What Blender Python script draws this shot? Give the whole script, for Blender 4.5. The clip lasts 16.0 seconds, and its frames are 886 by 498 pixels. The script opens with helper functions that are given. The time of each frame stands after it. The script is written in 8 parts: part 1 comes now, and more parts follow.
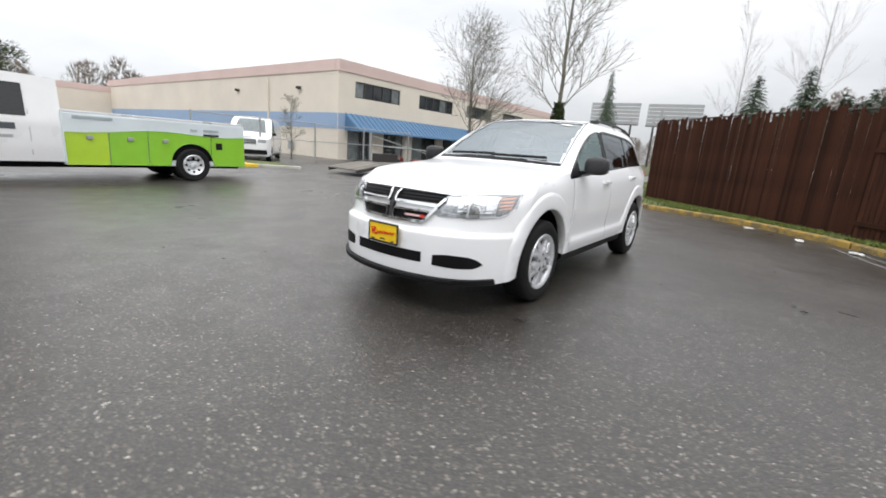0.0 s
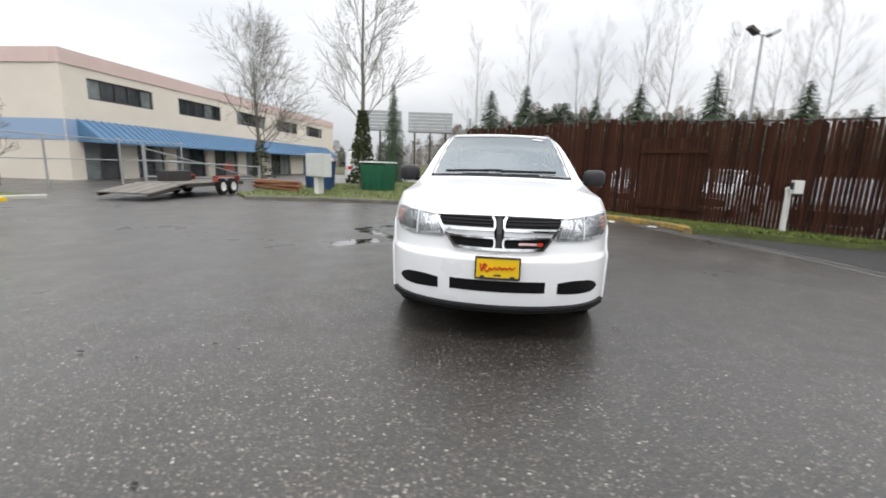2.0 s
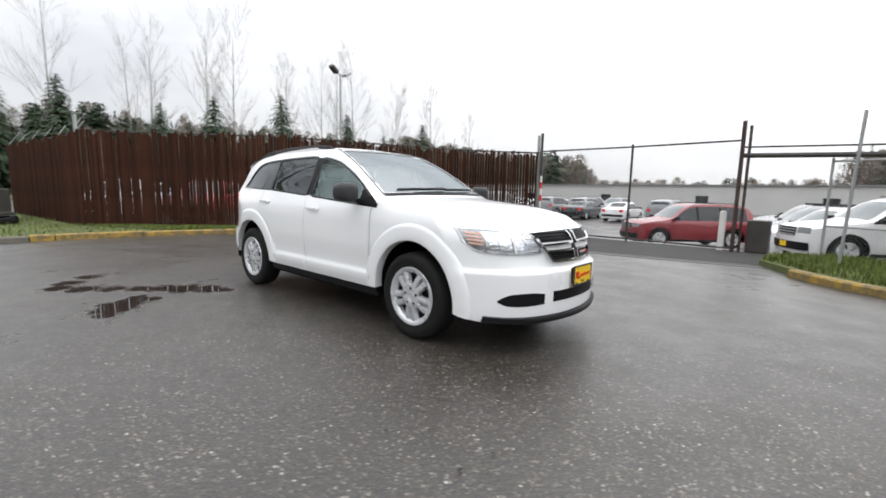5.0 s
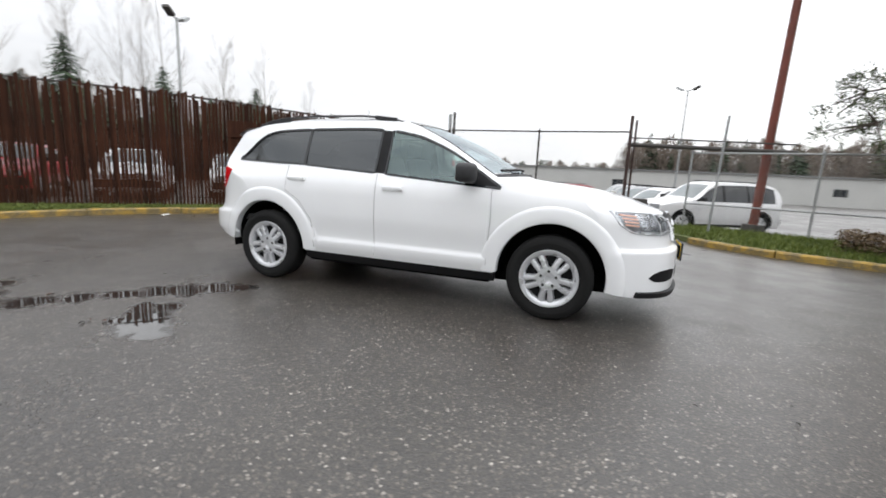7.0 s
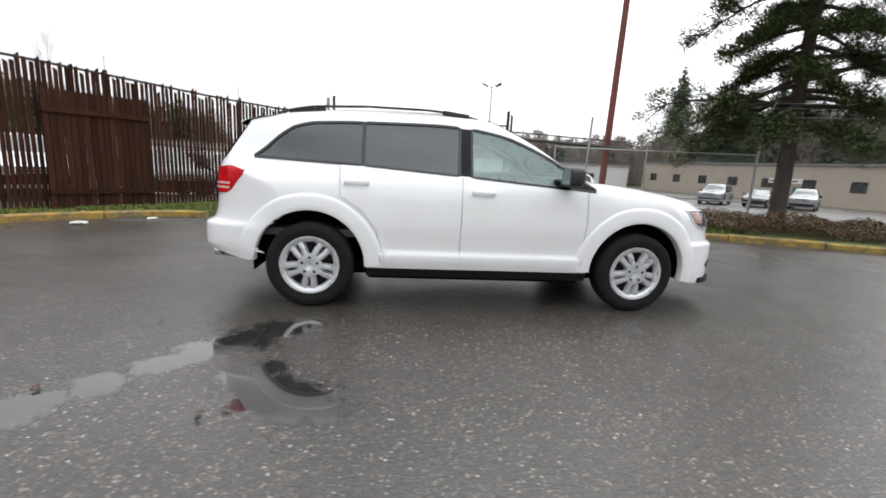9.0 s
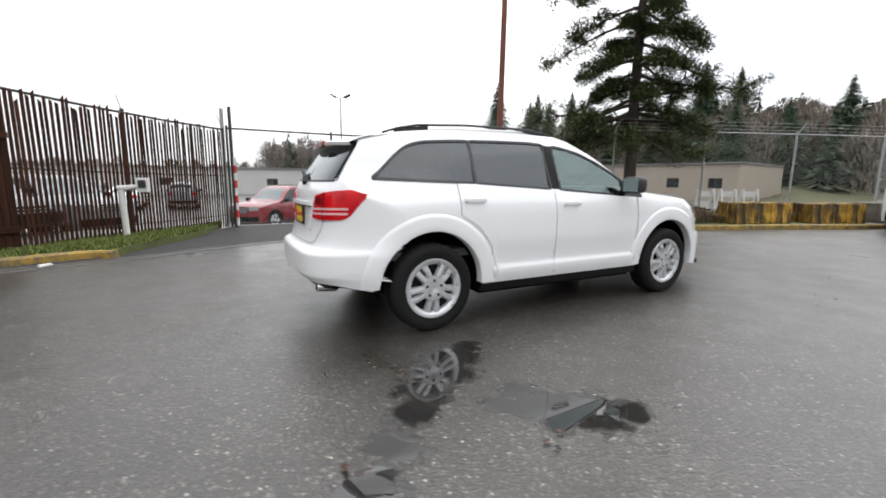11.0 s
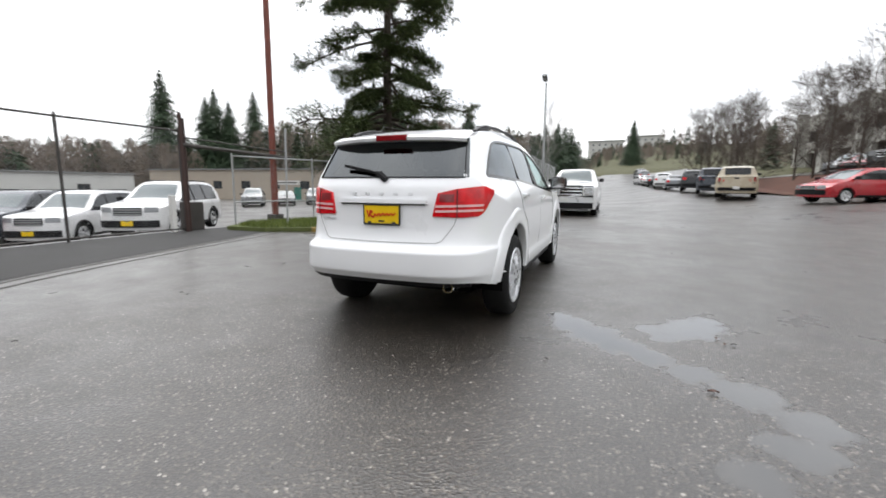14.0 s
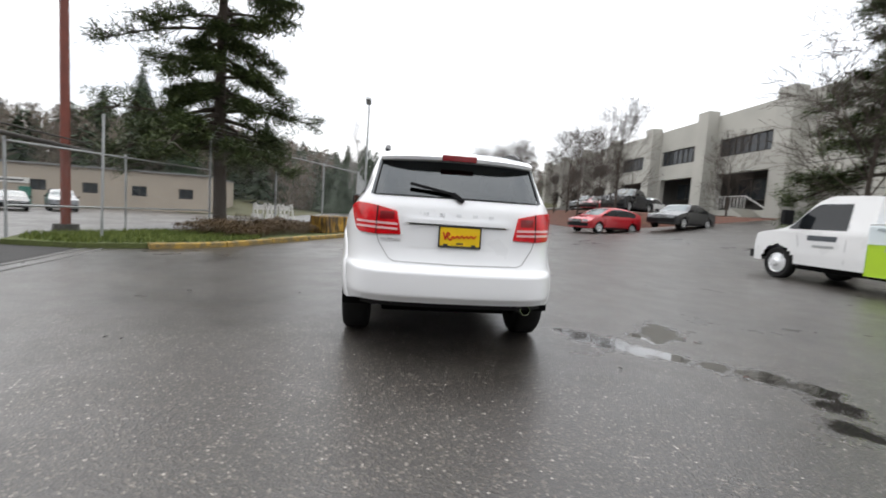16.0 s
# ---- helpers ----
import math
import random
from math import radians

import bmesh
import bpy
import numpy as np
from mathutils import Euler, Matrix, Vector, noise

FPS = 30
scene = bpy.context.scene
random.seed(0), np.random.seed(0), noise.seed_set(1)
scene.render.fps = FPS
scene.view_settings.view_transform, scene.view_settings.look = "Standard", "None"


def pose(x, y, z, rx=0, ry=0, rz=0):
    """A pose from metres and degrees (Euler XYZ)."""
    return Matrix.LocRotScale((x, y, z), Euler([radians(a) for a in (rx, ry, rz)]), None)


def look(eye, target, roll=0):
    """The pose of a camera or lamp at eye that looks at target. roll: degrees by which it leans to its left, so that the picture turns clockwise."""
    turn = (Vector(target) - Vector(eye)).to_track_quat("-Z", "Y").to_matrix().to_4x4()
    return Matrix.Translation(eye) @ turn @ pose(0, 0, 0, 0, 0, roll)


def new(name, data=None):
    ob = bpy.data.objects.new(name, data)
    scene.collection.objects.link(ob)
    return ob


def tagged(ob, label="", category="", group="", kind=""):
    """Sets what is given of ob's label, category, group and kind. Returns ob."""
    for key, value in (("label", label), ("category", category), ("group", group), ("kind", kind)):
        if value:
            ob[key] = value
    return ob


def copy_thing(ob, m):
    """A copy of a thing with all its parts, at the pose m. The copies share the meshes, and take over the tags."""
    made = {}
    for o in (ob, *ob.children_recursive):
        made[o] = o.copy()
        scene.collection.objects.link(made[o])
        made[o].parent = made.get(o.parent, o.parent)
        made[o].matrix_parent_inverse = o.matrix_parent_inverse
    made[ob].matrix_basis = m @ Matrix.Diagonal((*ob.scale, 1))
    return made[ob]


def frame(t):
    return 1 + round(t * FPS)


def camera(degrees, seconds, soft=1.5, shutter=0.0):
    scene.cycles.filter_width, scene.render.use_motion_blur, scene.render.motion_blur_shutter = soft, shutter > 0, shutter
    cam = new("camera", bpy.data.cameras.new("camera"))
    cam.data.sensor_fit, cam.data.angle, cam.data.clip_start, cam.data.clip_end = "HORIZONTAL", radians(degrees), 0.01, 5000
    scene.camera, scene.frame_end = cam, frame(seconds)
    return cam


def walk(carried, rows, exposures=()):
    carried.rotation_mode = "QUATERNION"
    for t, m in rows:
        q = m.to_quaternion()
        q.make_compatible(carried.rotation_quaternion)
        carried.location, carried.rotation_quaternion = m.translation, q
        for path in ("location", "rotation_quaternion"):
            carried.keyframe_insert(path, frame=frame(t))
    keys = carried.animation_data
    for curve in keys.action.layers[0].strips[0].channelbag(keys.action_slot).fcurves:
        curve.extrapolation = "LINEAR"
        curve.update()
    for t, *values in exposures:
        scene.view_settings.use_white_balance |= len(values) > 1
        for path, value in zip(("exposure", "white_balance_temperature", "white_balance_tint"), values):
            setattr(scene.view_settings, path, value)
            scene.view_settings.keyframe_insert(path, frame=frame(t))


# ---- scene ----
cam = camera(91.8, 16.0, soft=1.7, shutter=0.4)
PATH = [
    (0, (4.875, 2.357, 1.263), (3.315, 1.192, 0.806), 4.3),
    (0.5, (5.139, 1.763, 1.245), (3.478, 0.745, 0.791), 3.8),
    (1, (5.329, 1.15, 1.24), (3.527, 0.397, 0.809), 3.5),
    (1.5, (5.389, 0.545, 1.237), (3.491, 0.086, 0.805), 3.4),
    (2, (5.449, -0.049, 1.273), (3.498, -0.273, 0.895), 1.8),
    (2.5, (5.375, -0.61, 1.239), (3.423, -0.588, 0.808), 1.6),
    (3, (5.181, -1.174, 1.244), (3.244, -0.86, 0.857), 3.5),
    (3.5, (4.927, -1.71, 1.221), (3.097, -1.042, 0.765), 2.3),
    (4, (4.673, -2.252, 1.248), (2.968, -1.282, 0.858), 3.9),
    (4.2, (4.557, -2.481, 1.249), (2.94, -1.353, 0.909), 3.6),
    (6.3, (2.597, -4.199, 1.184), (1.628, -2.485, 0.833), 1.9),
    (6.5, (2.367, -4.297, 1.203), (1.484, -2.547, 0.805), 2.5),
    (7, (1.764, -4.448, 1.202), (1.111, -2.592, 0.846), 2.7),
    (7.5, (1.157, -4.603, 1.228), (0.808, -2.667, 0.87), 2.4),
    (8, (0.458, -4.606, 1.158), (0.313, -2.642, 0.808), 2.4),
    (8.5, (-0.165, -4.556, 1.207), (-0.019, -2.587, 0.886), 2.0),
    (8.7, (-0.399, -4.52, 1.242), (-0.232, -2.56, 0.879), 2.6),
    (10.8, (-2.764, -3.983, 1.234), (-1.857, -2.24, 0.864), 1.4),
    (11, (-2.965, -3.89, 1.224), (-2.04, -2.146, 0.909), 0.6),
    (11.5, (-3.408, -3.601, 1.244), (-2.36, -1.924, 0.946), 1.4),
    (12, (-3.893, -3.351, 1.221), (-2.591, -1.863, 0.921), 0.9),
    (12.5, (-4.31, -3.012, 1.215), (-2.85, -1.683, 0.899), -1.1),
    (13, (-4.698, -2.624, 1.197), (-3.038, -1.545, 0.913), 0.2),
    (13.5, (-5.014, -2.157, 1.175), (-3.281, -1.199, 0.894), -0.0),
    (14, (-5.214, -1.645, 1.144), (-3.37, -0.928, 0.856), 0.3),
    (14.5, (-5.327, -1.119, 1.115), (-3.421, -0.597, 0.811), 0.0),
    (15, (-5.443, -0.582, 1.114), (-3.479, -0.318, 0.841), 1.2),
    (15.5, (-5.474, -0.054, 1.095), (-3.489, -0.008, 0.848), 3.1),
    (16, (-5.445, 0.445, 1.103), (-3.463, 0.23, 0.934), 3.8),
]
walk(cam, [(t, look(eye, target, roll)) for t, eye, target, roll in PATH])

# ---- world and light: thin overcast, broad soft sun behind the cloud ----
world = bpy.data.worlds.new("overcast_sky")
scene.world = world
world.use_nodes = True
wn, wl = world.node_tree.nodes, world.node_tree.links
wn.clear()
w_out = wn.new("ShaderNodeOutputWorld")
w_bg = wn.new("ShaderNodeBackground")
w_sky = wn.new("ShaderNodeTexSky")
w_sky.sky_type, w_sky.sun_disc = "NISHITA", False
w_sky.sun_elevation, w_sky.sun_rotation = radians(38), radians(60)
w_dim = wn.new("ShaderNodeMix")
w_dim.data_type, w_dim.blend_type = "RGBA", "MULTIPLY"
w_dim.inputs[0].default_value = 1.0
w_dim.inputs[7].default_value = (0.1, 0.1, 0.1, 1)
wl.new(w_sky.outputs[0], w_dim.inputs[6])
w_tc = wn.new("ShaderNodeTexCoord")
w_map = wn.new("ShaderNodeMapping")
w_map.inputs["Scale"].default_value = (1.0, 1.0, 3.0)
wl.new(w_tc.outputs["Generated"], w_map.inputs[0])
w_noise = wn.new("ShaderNodeTexNoise")
w_noise.inputs["Scale"].default_value, w_noise.inputs["Detail"].default_value = 1.6, 5
wl.new(w_map.outputs[0], w_noise.inputs["Vector"])
w_ramp = wn.new("ShaderNodeValToRGB")
w_ramp.color_ramp.elements[0].position, w_ramp.color_ramp.elements[1].position = 0.32, 0.62
w_ramp.color_ramp.elements[0].color = (0.70, 0.725, 0.77, 1)
w_ramp.color_ramp.elements[1].color = (1.02, 1.02, 1.03, 1)
wl.new(w_noise.outputs["Fac"], w_ramp.inputs[0])
w_mix = wn.new("ShaderNodeMix")
w_mix.data_type = "RGBA"
w_mix.inputs[0].default_value = 0.93
wl.new(w_dim.outputs[2], w_mix.inputs[6])
wl.new(w_ramp.outputs[0], w_mix.inputs[7])
wl.new(w_mix.outputs[2], w_bg.inputs[0])
# an overcast dome is about three times as bright overhead as at the horizon
w_sep = wn.new("ShaderNodeSeparateXYZ")
wl.new(w_tc.outputs["Generated"], w_sep.inputs[0])
w_up = wn.new("ShaderNodeMapRange")
for w_i, w_v in enumerate((0.0, 1.0, 1.14, 3.0)):
    w_up.inputs[w_i + 1].default_value = w_v
wl.new(w_sep.outputs["Z"], w_up.inputs[0])
# the cloud is thinner towards the sun in the east
w_side = wn.new("ShaderNodeMapRange")
for w_i, w_v in enumerate((-1.0, 0.3, 0.70, 1.04)):
    w_side.inputs[w_i + 1].default_value = w_v
wl.new(w_sep.outputs["X"], w_side.inputs[0])
w_mul = wn.new("ShaderNodeMath")
w_mul.operation = "MULTIPLY"
wl.new(w_up.outputs[0], w_mul.inputs[0])
wl.new(w_side.outputs[0], w_mul.inputs[1])
wl.new(w_mul.outputs[0], w_bg.inputs[1])
wl.new(w_bg.outputs[0], w_out.inputs[0])

sun = new("sun", bpy.data.lights.new("sun", "SUN"))
sun.data.energy, sun.data.angle, sun.data.color = 0.9, radians(30), (1.0, 0.97, 0.93)
sun.matrix_world = look((12, 8, 26), (0, 0, 0))

# ---- materials ----
def nodes_of(name):
    m = bpy.data.materials.new(name)
    m.use_nodes = True
    n, l = m.node_tree.nodes, m.node_tree.links
    return m, n, l, n["Principled BSDF"]


def rgba(c):
    return (c[0], c[1], c[2], 1.0)


def coords(n, l, scale=1.0, kind="Object", stretch=(1, 1, 1)):
    tc = n.new("ShaderNodeTexCoord")
    mp = n.new("ShaderNodeMapping")
    mp.inputs["Scale"].default_value = (scale * stretch[0], scale * stretch[1], scale * stretch[2])
    l.new(tc.outputs[kind], mp.inputs[0])
    return mp.outputs[0]


def noise_tex(n, l, vec, scale, detail=4, rough=0.55):
    t = n.new("ShaderNodeTexNoise")
    t.inputs["Scale"].default_value = scale
    t.inputs["Detail"].default_value = detail
    t.inputs["Roughness"].default_value = rough
    l.new(vec, t.inputs["Vector"])
    return t.outputs["Fac"]


def ramp(n, l, fac, stops):
    r = n.new("ShaderNodeValToRGB")
    e = r.color_ramp.elements
    e[0].position, e[0].color = stops[0][0], rgba(stops[0][1])
    e[1].position, e[1].color = stops[-1][0], rgba(stops[-1][1])
    for p, c in stops[1:-1]:
        k = e.new(p)
        k.color = rgba(c)
    l.new(fac, r.inputs[0])
    return r.outputs[0]


def mixc(n, l, fac, a, b, blend="MIX"):
    m = n.new("ShaderNodeMix")
    m.data_type, m.blend_type = "RGBA", blend
    for sock, v in ((m.inputs[0], fac), (m.inputs[6], a), (m.inputs[7], b)):
        if isinstance(v, (int, float)):
            sock.default_value = v
        elif isinstance(v, tuple):
            sock.default_value = rgba(v)
        else:
            l.new(v, sock)
    return m.outputs[2]


def mapr(n, l, v, a, b, c, d):
    m = n.new("ShaderNodeMapRange")
    for i, k in enumerate((a, b, c, d)):
        m.inputs[i + 1].default_value = k
    l.new(v, m.inputs[0])
    return m.outputs[0]


def bump(n, l, bs, height, strength=0.3, dist=0.01):
    b = n.new("ShaderNodeBump")
    b.inputs["Strength"].default_value, b.inputs["Distance"].default_value = strength, dist
    l.new(height, b.inputs["Height"])
    l.new(b.outputs[0], bs.inputs["Normal"])


def simple(name, col, rough=0.6, metal=0.0, vary=0.15, scale=3.0, fine=60.0, bmp=0.1, coat=0.0, island=False, stretch=(1, 1, 1), kind="Object", spec=0.5):
    """A surface with two scales of tone, and fine relief."""
    m, n, l, bs = nodes_of(name)
    v = coords(n, l, 1.0, kind, stretch)
    big, small = noise_tex(n, l, v, scale, 4), noise_tex(n, l, v, fine, 2)
    c1 = tuple(x * (1 - vary) for x in col)
    c2 = tuple(min(1, x * (1 + vary)) for x in col)
    c = ramp(n, l, big, [(0.3, c1), (0.7, c2)])
    c = mixc(n, l, 0.25 * min(1, vary * 4), c, ramp(n, l, small, [(0.35, c1), (0.65, c2)]))
    if island:
        oi = n.new("ShaderNodeObjectInfo")
        c = mixc(n, l, 1.0, c, ramp(n, l, oi.outputs["Random"], [(0.0, (0.6, 0.6, 0.6)), (1.0, (1.3, 1.25, 1.2))]), "MULTIPLY")
    l.new(c, bs.inputs["Base Color"])
    l.new(mapr(n, l, big, 0.3, 0.7, max(0.02, rough - 0.06), min(1, rough + 0.06)), bs.inputs["Roughness"])
    bs.inputs["Metallic"].default_value = metal
    bs.inputs["Specular IOR Level"].default_value = spec
    bs.inputs["Coat Weight"].default_value = coat
    bs.inputs["Coat Roughness"].default_value = 0.05
    if bmp:
        bump(n, l, bs, small, bmp, 0.005)
    return m


HOLLOWS = ((-1.38, -1.27, 0.11), (-1.55, -1.38, 0.18), (-1.75, -1.57, 0.20), (-1.95, -1.76, 0.17), (-1.45, -2.02, 0.11), (-2.10, -1.95, 0.13), (-1.62, -2.12, 0.11), (-1.42, -2.26, 0.19), (-1.24, -2.38, 0.20), (-1.06, -2.46, 0.12),
           (-2.30, -2.18, 0.14), (-2.50, -2.42, 0.16), (-2.76, -2.62, 0.15), (-3.02, -2.48, 0.14), (-3.32, -2.25, 0.13))


def asphalt_mat():
    m, n, l, bs = nodes_of("wet_asphalt")
    v = coords(n, l, 1.0)
    vor = n.new("ShaderNodeTexVoronoi")
    vor.inputs["Scale"].default_value = 74
    l.new(v, vor.inputs["Vector"])
    stone = ramp(n, l, vor.outputs["Color"], [(0.0, (0.018, 0.017, 0.016)), (0.45, (0.034, 0.031, 0.028)), (0.72, (0.062, 0.055, 0.047)), (0.80, (0.12, 0.104, 0.086)), (0.90, (0.24, 0.221, 0.195)), (1.0, (0.58, 0.555, 0.51))])
    edge = ramp(n, l, vor.outputs["Distance"], [(0.25, (1, 1, 1)), (0.75, (0.5, 0.49, 0.48))])
    c = mixc(n, l, 1.0, stone, edge, "MULTIPLY")
    fines = n.new("ShaderNodeTexVoronoi")
    fines.inputs["Scale"].default_value = 210
    l.new(v, fines.inputs["Vector"])
    c = mixc(n, l, 0.20, c, ramp(n, l, fines.outputs["Color"], [(0.0, (0.014, 0.013, 0.012)), (0.6, (0.050, 0.045, 0.040)), (0.85, (0.11, 0.098, 0.084)), (1.0, (0.30, 0.28, 0.25))]))
    big = noise_tex(n, l, v, 0.35, 5, 0.6)
    mid = noise_tex(n, l, v, 2.3, 4)
    c = mixc(n, l, 1.0, c, ramp(n, l, big, [(0.3, (0.76, 0.74, 0.72)), (0.7, (1.26, 1.24, 1.22))]), "MULTIPLY")
    # standing water fills the hollows: smooth, dark and level there
    wob = n.new("ShaderNodeTexNoise")
    wob.inputs["Scale"].default_value, wob.inputs["Detail"].default_value = 3.2, 6
    l.new(v, wob.inputs["Vector"])
    sh = n.new("ShaderNodeVectorMath")
    sh.operation = "MULTIPLY_ADD"
    sh.inputs[1].default_value, sh.inputs[2].default_value = (0.20, 0.20, 0), (-0.10, -0.10, 0)
    l.new(wob.outputs["Color"], sh.inputs[0])
    at = n.new("ShaderNodeVectorMath")
    at.operation = "ADD"
    l.new(v, at.inputs[0])
    l.new(sh.outputs[0], at.inputs[1])
    acc = None
    for x, y, r in HOLLOWS:
        d = n.new("ShaderNodeVectorMath")
        d.operation = "DISTANCE"
        d.inputs[1].default_value = (x, y, 0)
        l.new(at.outputs[0], d.inputs[0])
        k = n.new("ShaderNodeMath")
        k.operation = "MULTIPLY_ADD"
        k.inputs[1].default_value, k.inputs[2].default_value = -1 / r, 1.0
        l.new(d.outputs["Value"], k.inputs[0])
        if acc is None:
            acc = k.outputs[0]
        else:
            mx = n.new("ShaderNodeMath")
            mx.operation = "MAXIMUM"
            l.new(acc, mx.inputs[0])
            l.new(k.outputs[0], mx.inputs[1])
            acc = mx.outputs[0]
    grit = noise_tex(n, l, v, 11, 5)
    brk = n.new("ShaderNodeMath")
    brk.operation = "ADD"
    l.new(acc, brk.inputs[0])
    l.new(mapr(n, l, grit, 0.3, 0.7, -0.45, 0.2), brk.inputs[1])
    wet = mapr(n, l, brk.outputs[0], -0.40, 0.20, 0.0, 1.0)
    # a thin film of water lies round the hollows and softens the stones there
    film = mapr(n, l, brk.outputs[0], -2.2, 0.0, 0.0, 1.0)
    c = mixc(n, l, wet, c, (0.022, 0.021, 0.020), "MIX")
    l.new(c, bs.inputs["Base Color"])
    r1 = mapr(n, l, big, 0.35, 0.65, 0.28, 0.56)
    r2 = mapr(n, l, mid, 0.3, 0.7, -0.08, 0.1)
    ad = n.new("ShaderNodeMath")
    ad.operation = "ADD"
    l.new(r1, ad.inputs[0])
    l.new(r2, ad.inputs[1])
    damp = mapr(n, l, film, 0.0, 1.0, 1.0, 0.62)
    dry = mapr(n, l, wet, 0.0, 0.9, 1.0, 0.04)
    dm = n.new("ShaderNodeMath")
    dm.operation = "MULTIPLY"
    l.new(damp, dm.inputs[0])
    l.new(dry, dm.inputs[1])
    dry = dm.outputs[0]
    mr = n.new("ShaderNodeMath")
    mr.operation = "MULTIPLY"
    l.new(ad.outputs[0], mr.inputs[0])
    l.new(dry, mr.inputs[1])
    l.new(mr.outputs[0], bs.inputs["Roughness"])
    l.new(mapr(n, l, wet, 0.0, 1.0, 0.5, 0.6), bs.inputs["Coat Weight"])
    l.new(mapr(n, l, wet, 0.0, 0.9, 0.32, 0.02), bs.inputs["Coat Roughness"])
    bump(n, l, bs, vor.outputs["Distance"], 0.55, 0.006)
    bn = [q for q in n if q.bl_idname == "ShaderNodeBump"][0]
    l.new(mapr(n, l, wet, 0.0, 0.8, 0.55, 0.0), bn.inputs["Strength"])
    return m


ASPHALT = asphalt_mat()
PAINT_WHITE = simple("white_car_paint", (0.86, 0.868, 0.88), 0.32, vary=0.015, scale=1.5, bmp=0.0, coat=0.8)
BLACK_PLASTIC = simple("black_plastic", (0.010, 0.010, 0.011), 0.5, vary=0.2, bmp=0.05, spec=0.18)
DARK_GREY = simple("dark_grey_plastic", (0.035, 0.035, 0.037), 0.5, vary=0.15, spec=0.3)
RUBBER = simple("tyre_rubber", (0.012, 0.012, 0.012), 0.75, vary=0.25, bmp=0.2, spec=0.2)
DARK_GLASS = simple("dark_tinted_glass", (0.012, 0.014, 0.016), 0.03, vary=0.05, bmp=0.0)
SILVER = simple("silver_painted_metal", (0.70, 0.71, 0.72), 0.3, metal=0.4, vary=0.05, bmp=0.0)
CHROME = simple("chrome", (0.75, 0.76, 0.77), 0.1, metal=1.0, vary=0.03, bmp=0.0)
YELLOW_GREEN = simple("yellow_green_paint", (0.40, 0.60, 0.03), 0.35, vary=0.12, scale=0.8, bmp=0.0, coat=0.3)
GREEN = simple("lime_green_paint", (0.24, 0.52, 0.03), 0.35, vary=0.06, bmp=0.0, coat=0.3)
FENCE_BROWN = simple("brown_fence_slat", (0.044, 0.0175, 0.010), 0.8, vary=0.45, scale=1.5, fine=25, bmp=0.4, island=True, stretch=(8, 8, 1), spec=0.15)
STUCCO_CREAM = simple("cream_stucco", (0.66, 0.60, 0.51), 0.85, vary=0.06, scale=0.4, bmp=0.25)
STUCCO_PINK = simple("pink_band_stucco", (0.60, 0.46, 0.42), 0.85, vary=0.06, scale=0.4, bmp=0.2)
STUCCO_BLUE = simple("blue_band_stucco", (0.27, 0.37, 0.52), 0.85, vary=0.06, scale=0.4, bmp=0.2)
CONCRETE = simple("grey_concrete", (0.42, 0.41, 0.37), 0.85, vary=0.1, scale=0.3, bmp=0.3)
GALV = simple("galvanised_steel", (0.36, 0.37, 0.37), 0.5, metal=0.5, vary=0.12, scale=4)

# ---- building helpers ----
def box(bm, c, s, rz=0.0, m=None):
    """A box with centre c and size s."""
    g = bmesh.ops.create_cube(bm, size=1.0)["verts"]
    t = pose(c[0], c[1], c[2], 0, 0, rz) @ Matrix.Diagonal((s[0], s[1], s[2], 1))
    if m is not None:
        t = m @ t
    bmesh.ops.transform(bm, matrix=t, verts=g)
    return g


def cyl(bm, a, b, r, r2=None, seg=10, caps=True):
    """A round bar from a to b."""
    a, b = Vector(a), Vector(b)
    d = b - a
    g = bmesh.ops.create_cone(bm, cap_ends=caps, segments=seg, radius1=r, radius2=r if r2 is None else r2, depth=d.length)["verts"]
    t = Matrix.Translation((a + b) / 2) @ d.to_track_quat("Z", "Y").to_matrix().to_4x4()
    bmesh.ops.transform(bm, matrix=t, verts=g)
    return g


def mesh_of(name, bm, material, smooth=False, bevel=0.0, segs=2):
    if bevel:
        es = [e for e in bm.edges if len(e.link_faces) == 2 and e.calc_face_angle(0) > 0.6]
        bmesh.ops.bevel(bm, geom=es, offset=bevel, segments=segs, affect="EDGES", profile=0.6, clamp_overlap=True)
    bmesh.ops.recalc_face_normals(bm, faces=bm.faces[:])
    me = bpy.data.meshes.new(name)
    if smooth:
        for f in bm.faces:
            f.smooth = True
        for e in bm.edges:
            if len(e.link_faces) == 2 and e.calc_face_angle(0) > 0.7:
                e.smooth = False
    bm.to_mesh(me)
    bm.free()
    for mm in (material if isinstance(material, (list, tuple)) else [material]):
        me.materials.append(mm)
    return me


def part(name, bm, material, parent=None, label="", smooth=False, bevel=0.0, segs=2):
    ob = new(name, mesh_of(name, bm, material, smooth, bevel, segs))
    if parent is not None:
        ob.parent = parent
    return tagged(ob, label=label)


def thing(name, m, label, category, group="", kind=""):
    e = new(name)
    e.matrix_world = m
    return tagged(e, label, category, group, kind)


def boxes(*specs):
    bm = bmesh.new()
    for c, s in specs:
        box(bm, c, s)
    return bm


def smooth01(x, a, b):
    k = min(1.0, max(0.0, (x - a) / (b - a)))
    return k * k * (3 - 2 * k)


